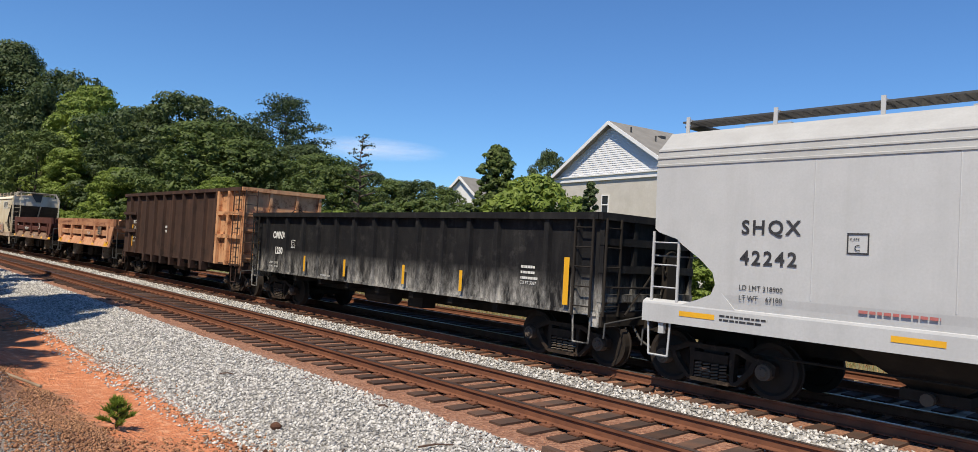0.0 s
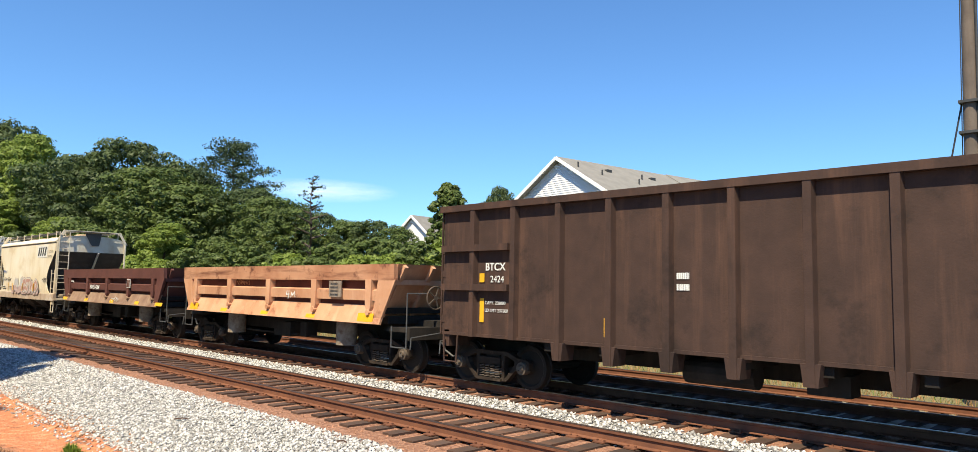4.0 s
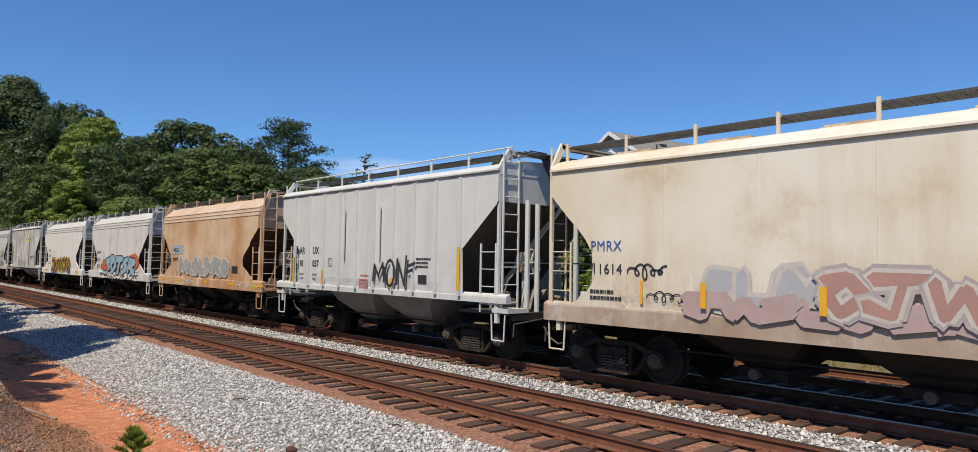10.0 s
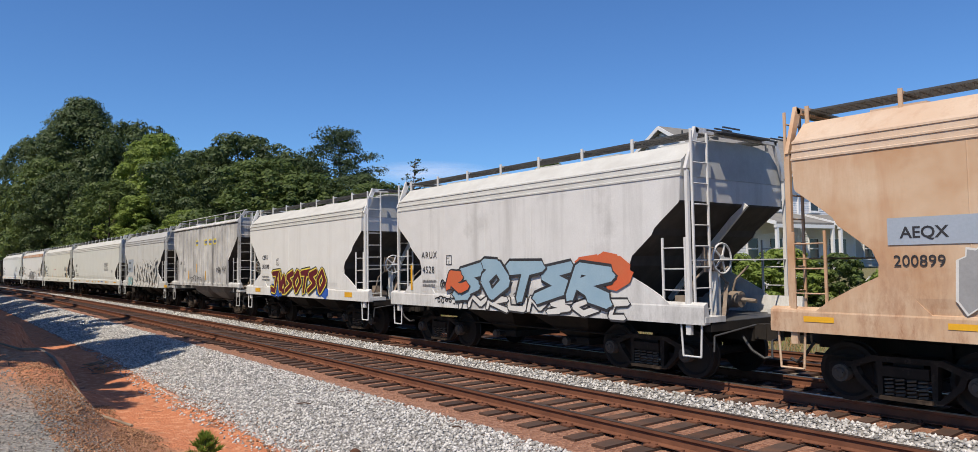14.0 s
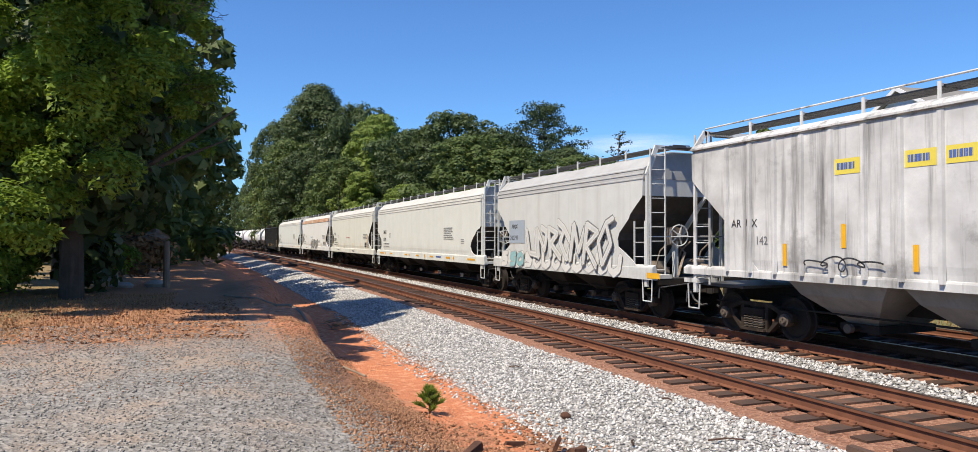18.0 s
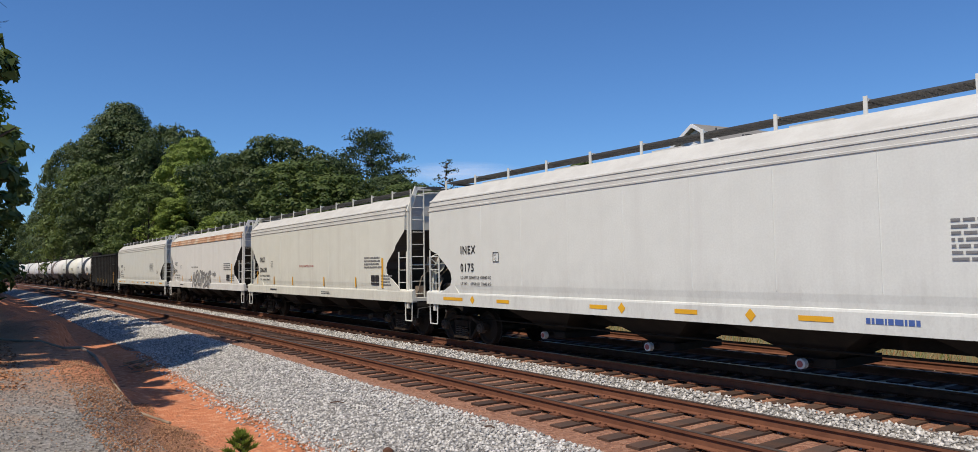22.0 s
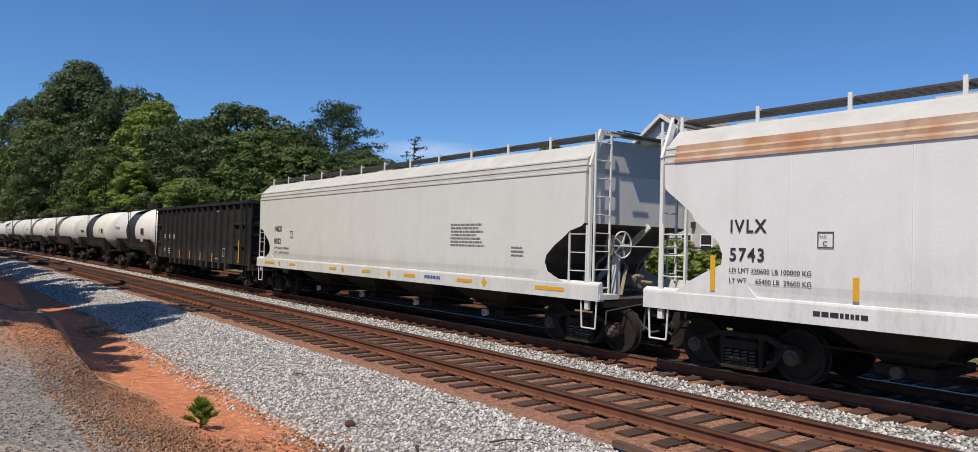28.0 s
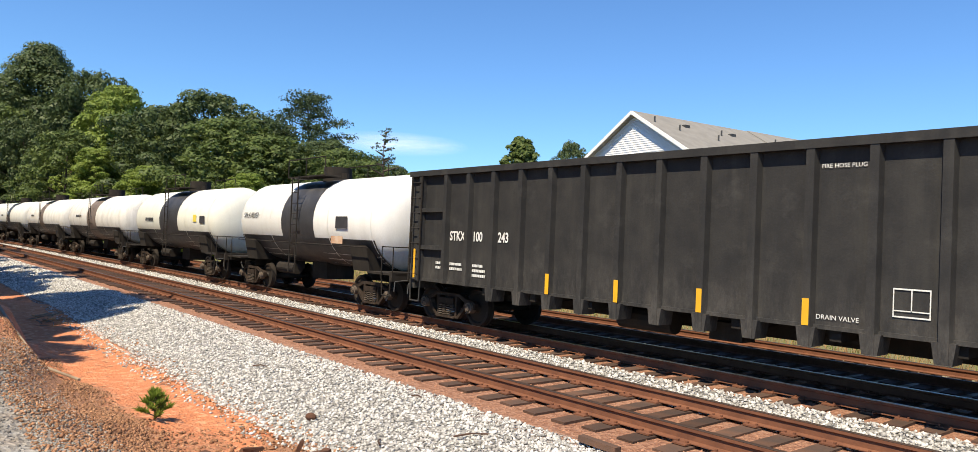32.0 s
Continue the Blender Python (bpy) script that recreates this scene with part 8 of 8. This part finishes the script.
def lot_edge():
    x, y = -26.2, -1.35
    z = float(land(x, y))
    p = root("fence_post", pose(x, y, z), "grey weathered timber post beside the track lot", "post")
    part("post", Shape().tube((0, 0, -0.3), (0.03, 0, 1.55), 0.11, 0.10, 10), M_DEADWOOD, p, smooth=True)
    x, y = -27.0, -2.0
    st = root("vine_stump", pose(x, y, float(land(x, y))), "broken stump hung with dead brown vines", "stump")
    s = Shape()
    rng = random.Random(9)
    for k, (cx, cz, r) in enumerate(((0.25, 1.65, 0.42), (-0.35, 1.45, 0.40), (-0.9, 1.2, 0.45), (-0.2, 0.8, 0.5))):
        rings = []
        for i in range(7):
            t = i / 6
            rings.append([(0.15 * rng.uniform(-1, 1) + 0.25 * math.sin(t * 3.1) * math.sin(a), cx + r * math.sin(math.pi * (0.06 + 0.88 * t)) * math.cos(a) * rng.uniform(0.7, 1.15), cz + r * 1.3 * (t - 0.5) * 2 * 0.6) for a in [2 * math.pi * j / 9 for j in range(9)]])
        s.loft(rings)
    part("stump", s, M_DEADWOOD, st)
    v, q = leaf_cloud([(0.3, -0.3, 1.1, 0.5, 1.2, 0.7)], 1500, 0.09, 6, 0.1, 0.8)
    part("dead_leaves", fast_mesh("dead_leaves", v, q, M_DRYGRASS), M_DRYGRASS, st)
    for i, (dx, dy, r) in enumerate(((0.4, 0.3, 0.28), (0.7, -0.6, 0.22), (0.3, -1.1, 0.3))):
        b = Shape()
        b.loft([[(r * math.cos(a) * math.sin(math.pi * t) * rng.uniform(.8, 1.1), 1.3 * r * math.sin(a) * math.sin(math.pi * t), r * (1 - math.cos(math.pi * t)) * 0.55) for a in [2 * math.pi * j / 9 for j in range(9)]] for t in (0.1, 0.3, 0.55, 0.8, 0.95)])
        o = new("rock", b.mesh("rock", M_STONE, True))
        o.matrix_basis = pose(x + dx, y + dy, float(land(x + dx, y + dy)) - 0.05)
        tagged(o, "pale rock at the foot of the stump", "rock", "rocks by the stump")
    # dry sticks washed together at the foot of the ballast
    x, y = -21.06, 3.44
    h = root("brush_heap", pose(x, y, float(land(x, y))), "heap of dry brown sticks washed into the ditch", "brush")
    for i in range(34):
        a, px, py = rng.uniform(-0.7, 0.7) + (math.pi / 2 if i % 4 == 0 else 0), rng.gauss(0, 0.45), rng.gauss(0, 0.22)
        k, z0 = rng.uniform(0.25, 0.7), 0.02 + 0.22 * rng.random() * math.exp(-(px * px + 3 * py * py) * 2)
        d = Vector((math.cos(a), math.sin(a), rng.uniform(-0.12, 0.3))) * k * 0.5
        m = Vector((px, py, z0))
        part("stick", Shape().tube(m - d, m, 0.014, 0.012, 5).tube(m, m + d + Vector((0, rng.uniform(-.06, .06), 0)), 0.012, 0.006, 5), M_DEADWOOD if i % 3 else M_DRYGRASS, h)


lot_edge()


def sapling(x, y, h, seed, label, name="pine_sapling"):
    ob = root(name, pose(x, y, float(land(x, y)) - 0.03), label, "sapling")
    rng, s, vs, qs = random.Random(seed), Shape(), [], []
    s.tube((0, 0, 0), (0.03, 0, h * 0.85), 0.015, 0.006, 6)
    for i in range(16):
        u = 0.12 + 0.8 * i / 16
        a = i * 2.4
        L = h * 0.55 * (1.05 - u)
        e = Vector((L * math.cos(a), L * math.sin(a), h * u + L * 0.5))
        s.tube((0.02, 0, h * u), e, 0.008, 0.004, 5, caps=False)
        for j in range(70):
            t = rng.uniform(0.25, 1.1)
            p = Vector((0, 0, h * u)).lerp(e, t)
            d = Vector((rng.uniform(-1, 1), rng.uniform(-1, 1), rng.uniform(-0.2, 1.1))).normalized() * 0.07 + e.normalized() * 0.04
            w = d.cross(Vector((rng.uniform(-1, 1), rng.uniform(-1, 1), 0.3))).normalized() * 0.010
            k = len(vs)
            vs += [p - w, p + w, p + d]
            qs.append((k, k + 1, k + 2))
    part("stem", s, M_BARK, ob)
    part("needles", fast_mesh("needles", [tuple(p) for p in vs], qs, M_SAPLING), M_SAPLING, ob)
    return ob


sapling(-10.0, 2.93, 0.42, 3, "small bright pine sapling in the red clay ditch")


def weeds():
    """Dry grass under the vine tree and along the lot, and green weeds beyond the tracks."""
    def blades(name, label, n, fx, h, material, seed):
        g = np.random.default_rng(seed)
        x, y = fx(g, n)
        z = land(x, y)
        p = np.stack([x, y, z], -1)
        a, hh = g.uniform(0, 6.28, n), h * g.uniform(0.4, 1.3, n)
        w = np.stack([np.cos(a), np.sin(a), 0 * a], -1) * 0.008
        t = p + np.stack([g.normal(size=n) * 0.3 * hh, g.normal(size=n) * 0.3 * hh, hh], -1)
        v = np.stack([p - w, p + w, t], 1).reshape(-1, 3)
        tagged(new(name, fast_mesh(name, v, np.arange(3 * n).reshape(-1, 3), material)), label, "grass", kind="stuff")
    blades("dry_grass", "dry brown grass at the foot of the trees", 15000, lambda g, n: (-13.2 - 10 * g.random(n) ** 0.7, -0.9 - 9 * g.random(n)), 0.075, M_DRYGRASS, 1)
    g = np.random.default_rng(8)
    n = 9000
    x, y = -12.6 - 7.5 * g.random(n) ** 1.2, 0.6 - 7.5 * g.random(n)
    c = np.stack([x, y, land(x, y) + 0.012], -1)
    a, r = g.uniform(0, 6.28, n), g.uniform(0.02, 0.045, n)
    u = np.stack([np.cos(a), np.sin(a), g.normal(size=n) * 0.35], -1) * r[:, None]
    w = np.stack([-np.sin(a), np.cos(a), g.normal(size=n) * 0.35], -1) * r[:, None] * 0.55
    v = np.stack([c - u, c - w, c + u, c + w], 1).reshape(-1, 3)
    tagged(new("fallen_leaves", fast_mesh("fallen_leaves", v, np.arange(4 * n).reshape(-1, 4), M_LITTER)), "dry red-brown fallen leaves on the dirt", "leaves", kind="stuff")
    blades("green_grass", "tall green grass beside the lot", 5000, lambda g, n: (g.uniform(-23, -19, n), g.uniform(-11, -6, n)), 0.4, M_GRASS, 2)
    blades("trackside_grass", "straw-coloured grass beyond the siding", 14000, lambda g, n: (-45 * g.random(n) + 6, g.uniform(16.6, 24, n)), 0.3, M_DRYGRASS, 3)
    blades("trackside_weeds", "green weeds beyond the siding", 8000, lambda g, n: (-60 * g.random(n) + 6, g.uniform(18, 26, n)), 0.4, M_GRASS, 4)


weeds()


M_ROTTEN = mat("rotten_red_brown_timber", (0.12, 0.06, 0.038), (0.065, 0.032, 0.022), 0.95, scale=8, fine=50, bump=0.5)


def debris():
    rng = random.Random(17)
    def thin_rod(name, label, pts, r, material):
        s = Shape()
        s.loft([[(x + rng.uniform(-.2, .2) * r, y + r * k * math.cos(a), z + r * k * math.sin(a)) for a in [math.pi * j / 4 for j in range(8)]] for (x, y, z), k in ((p, rng.uniform(0.6, 1.15)) for p in pts)])
        tagged(new(name, s.mesh(name, material)), label, "branch")
    # a thin pale rod that stands in for a stripe of sunlight
    pts = []
    for i in range(9):
        x, q = -13.6 - i * 0.95, 2.75 - 0.28 * i - 0.15 * math.sin(i)
        pts.append((x, q, float(land(x, q)) + 0.05))
    thin_rod("fallen_branch", "long thin pale rod on the clay bank in place of a stripe of sunlight", pts, 0.028, M_DEADWOOD)
    # x, y, length, heading, lean, thickness
    for (x, y, L, a, lean, k) in ((-6.30, 2.15, 0.50, 122, -16, 1.05), (-6.32, 3.98, 0.32, 100, -80, 0.95), (-7.68, 4.10, 0.20, 100, 0, 1.1), (-7.25, 4.0, 0.22, 130, 40, 0.8), (-7.85, 3.9, 0.24, 60, -70, 0.6), (-8.3, 3.55, 0.30, 100, 10, 0.6), (-7.1, 3.35, 0.42, 85, 6, 0.7), (-6.75, 3.5, 0.30, 70, 0, 0.5), (-6.3, 2.75, 0.35, 150, 20, 1.1)):
        s = Shape()
        s.loft([[(t * L + rng.uniform(-.02, .02), k * (j * 0.05 + rng.uniform(-.012, .012)), k * (i * 0.04 + rng.uniform(-.012, .012))) for j, i in ((-1, -1), (1, -1), (1.1, 0.6), (0.3, 1.1), (-0.9, 0.8))] for t in (-0.5, -0.25, 0.1, 0.5)])
        o = new("broken_timber", s.mesh("broken_timber", M_ROTTEN))
        o.matrix_basis = pose(x, y, float(land(x, y)) + 0.04 * k + abs(math.sin(radians(lean))) * L * 0.35, rng.uniform(-12, 12), lean, a)
        tagged(o, "rotten piece of broken tie in the ditch", "timber", "broken timbers")
    for (x, y, L, a) in ((-12.1, 5.2, 0.30, 30), (-6.64, 5.46, 0.42, 60), (-8.4, 5.9, 0.2, 10), (-7.4, 4.7, 0.2, 150)):
        s = Shape().bar((-L / 2, 0, 0.0), (0, 0.02, 0.012), 0.018).bar((0, 0.02, 0.012), (L / 2, -0.01, 0.0), 0.014)
        o = new("wood_splinter", s.mesh("wood_splinter", M_TIE))
        o.matrix_basis = pose(x, y, float(land(x, y)) + 0.045, 4, -4, a)
        tagged(o, "dark wooden splinter lying on the ballast", "timber", "broken timbers")
    s = Shape()
    s.loft([[(t * 0.5, -0.06, -0.03), (t * 0.5, 0.06, -0.03), (t * 0.5, 0.055, 0.03), (t * 0.5, -0.05, 0.035)] for t in (-0.5, 0, 0.5)])
    o = new("broken_timber", s.mesh("broken_timber", M_TIE))
    o.matrix_basis = pose(-5.35, 6.2, float(land(-5.35, 6.2)) + 0.07, 0, 3, 4)
    tagged(o, "broken length of old tie lying by the rail", "timber", "broken timbers")
    s = Shape()
    s.loft([[(0.07 * (t - 0.5) * 2, 0.05 * math.cos(a) * math.sin(math.pi * (0.15 + 0.7 * t)), 0.04 + 0.06 * math.sin(a) * math.sin(math.pi * (0.15 + 0.7 * t))) for a in [2 * math.pi * j / 8 for j in range(8)]] for t in (0, 0.25, 0.5, 0.75, 1)])
    o = new("rock", s.mesh("rock", M_ROTTEN))
    o.matrix_basis = pose(-8.92, 4.58, float(land(-8.92, 4.58)) + 0.01, 0, 0, 40)
    tagged(o, "dark lump of stone at the foot of the ballast", "rock")


debris()


def far_pine():
    p = pine("pine_tree", "tall pine behind the vine tree", 17, 6.0, 46, 8000, 94)
    p.matrix_basis = Matrix.Translation((-50, -15.5, float(land(-50, -15.5)) - 0.2))


far_pine()


# ---- yards beyond the train ----
def parked_car(x, y, turn, label, paint):
    car = root("parked_car", pose(x, y, float(land(x, y)), 0, 0, turn), label, "car", "parked cars")
    side = [(-2.2, 0.45), (-2.25, 0.8), (-2.1, 0.98), (-1.5, 1.02), (-0.95, 1.45), (0.75, 1.48), (1.45, 1.02), (2.1, 0.9), (2.25, 0.6), (2.2, 0.4), (-2.0, 0.35)]
    part("body", Shape().prism(side, -0.86, 0.86, "y"), paint, car)
    for k in (-1, 1):
        part("side_window", Shape().prism([(-1.25, 1.05), (-0.85, 1.38), (0.65, 1.40), (1.15, 1.05)], *sorted((k * 0.86, k * 0.868)), "y"), M_GLASS, car)
    part("windscreen", Shape().add([(1.42, -0.74, 1.06), (1.42, 0.74, 1.06), (0.82, 0.66, 1.46), (0.82, -0.66, 1.46)], [(0, 1, 2, 3)]), M_GLASS, car)
    for dx in (-1.35, 1.4):
        for k in (-1, 1):
            wh = part("wheel", Shape().tube((dx, k * 0.70, 0.33), (dx, k * 0.90, 0.33), 0.33, None, 18), M_VENT, car)
            part("rim", Shape().tube((dx, k * 0.90, 0.33), (dx, k * 0.91, 0.33), 0.2, None, 14), M_TREAD, wh)


def wooden_deck(x0, x1, y):
    z = float(land((x0 + x1) / 2, y))
    d = root("wooden_deck", pose(x0, y, z), "raised orange-brown wooden deck with a slatted rail", "deck")
    L = x1 - x0
    part("floor", Shape().box(0, L, 0, 3.0, 1.25, 1.40), M_CEDAR, d)
    part("top_rail", Shape().box(-0.05, L + 0.05, -0.05, 0.09, 2.35, 2.42), M_CEDAR, d)
    part("bottom_rail", Shape().box(0, L, 0, 0.05, 1.52, 1.58), M_CEDAR, d)
    slat = Shape().box(-0.02, 0.02, 0.0, 0.04, 1.4, 2.35).mesh("slat", M_CEDAR)
    n = int(L / 0.14)
    for i in range(n):
        part("slat", slat, None, d, at=Matrix.Translation((0.1 + i * (L - 0.2) / (n - 1), 0, 0)))
    for i in range(5):
        part("post", Shape().box(i * L / 4 - 0.07, i * L / 4 + 0.07, 0.06, 0.2, -0.3, 2.35), M_CEDAR, d)


M_CEDAR = mat("orange_brown_cedar", (0.42, 0.22, 0.10), (0.34, 0.16, 0.07), 0.8, scale=3, streak=(0.22, 0.11, 0.05))
M_CARWHITE = mat("white_car_paint", (0.75, 0.75, 0.75), (0.72, 0.72, 0.72), 0.25, bump=0.0, coat=0.6, spec=0.5)
M_CARGREY = mat("grey_car_paint", (0.20, 0.21, 0.22), (0.18, 0.19, 0.20), 0.25, bump=0.0, coat=0.6, spec=0.5)
wooden_deck(-14.5, -5.5, 33.0)
parked_car(-10.8, 29.0, 4, "white parked car behind the tracks", M_CARWHITE)
parked_car(-4.6, 29.4, 176, "grey parked car behind the tracks", M_CARGREY)
parked_car(-18.4, 29.2, 2, "white parked car behind the tracks", M_CARWHITE)


def thin_cloud():
    """A faint streak of cloud low over the woods."""
    m = bpy.data.materials.new("thin_cloud_vapour")
    m.use_nodes = True
    n, l = m.node_tree.nodes, m.node_tree.links
    tc, nz, mp = n.new("ShaderNodeTexCoord"), n.new("ShaderNodeTexNoise"), n.new("ShaderNodeMapping")
    mp.inputs["Scale"].default_value = (2.0, 1.0, 3.0)
    nz.inputs["Scale"].default_value, nz.inputs["Detail"].default_value = 1.3, 6.0
    l.new(tc.outputs["Object"], mp.inputs[0])
    l.new(mp.outputs[0], nz.inputs["Vector"])
    ln, r, mu = n.new("ShaderNodeVectorMath"), n.new("ShaderNodeMapRange"), n.new("ShaderNodeMath")
    ln.operation = "LENGTH"
    l.new(tc.outputs["Object"], ln.inputs[0])
    r.inputs[1].default_value, r.inputs[2].default_value, r.inputs[4].default_value = 1.0, 0.1, 0.5
    l.new(ln.outputs["Value"], r.inputs[0])
    mu.operation, mu.use_clamp = "MULTIPLY", True
    l.new(r.outputs[0], mu.inputs[0])
    l.new(nz.outputs[0], mu.inputs[1])
    tr, df, mx = n.new("ShaderNodeBsdfTransparent"), n.new("ShaderNodeBsdfDiffuse"), n.new("ShaderNodeMixShader")
    df.inputs[0].default_value = (0.85, 0.80, 0.82, 1)
    l.new(mu.outputs[0], mx.inputs[0])
    l.new(tr.outputs[0], mx.inputs[1])
    l.new(df.outputs[0], mx.inputs[2])
    l.new(mx.outputs[0], n["Material Output"].inputs[0])
    x, y = by_bearing(57.5, 2000)
    me = Shape().add([(-1, 0, -1), (1, 0, -1), (1, 0, 1), (-1, 0, 1)], [(0, 1, 2, 3)]).mesh("cloud", m)
    c = new("cloud", me)
    c.matrix_basis = Matrix.Translation((x, y, 262)) @ pose(0, 0, 0, -25, 0, 57.5) @ Matrix.Diagonal((210, 1, 40, 1))
    c.visible_shadow = False
    tagged(c, "faint streak of white cloud low in the sky", "cloud", kind="structure")


thin_cloud()


# ---- what moves ----
def motions():
    times = [2 * i for i in range(17)]
    spins = [0.1 * i for i in range(321)]
    for ax, x in WHEELSETS:
        walk(ax, [(t, pose(x, 0, 0.438) @ Matrix.Rotation(gone(t) / 0.438, 4, "Y")) for t in spins])
    for car, mid in CARS:
        walk(car, [(t, rail_pose(mid + gone(t))) for t in times])


motions()
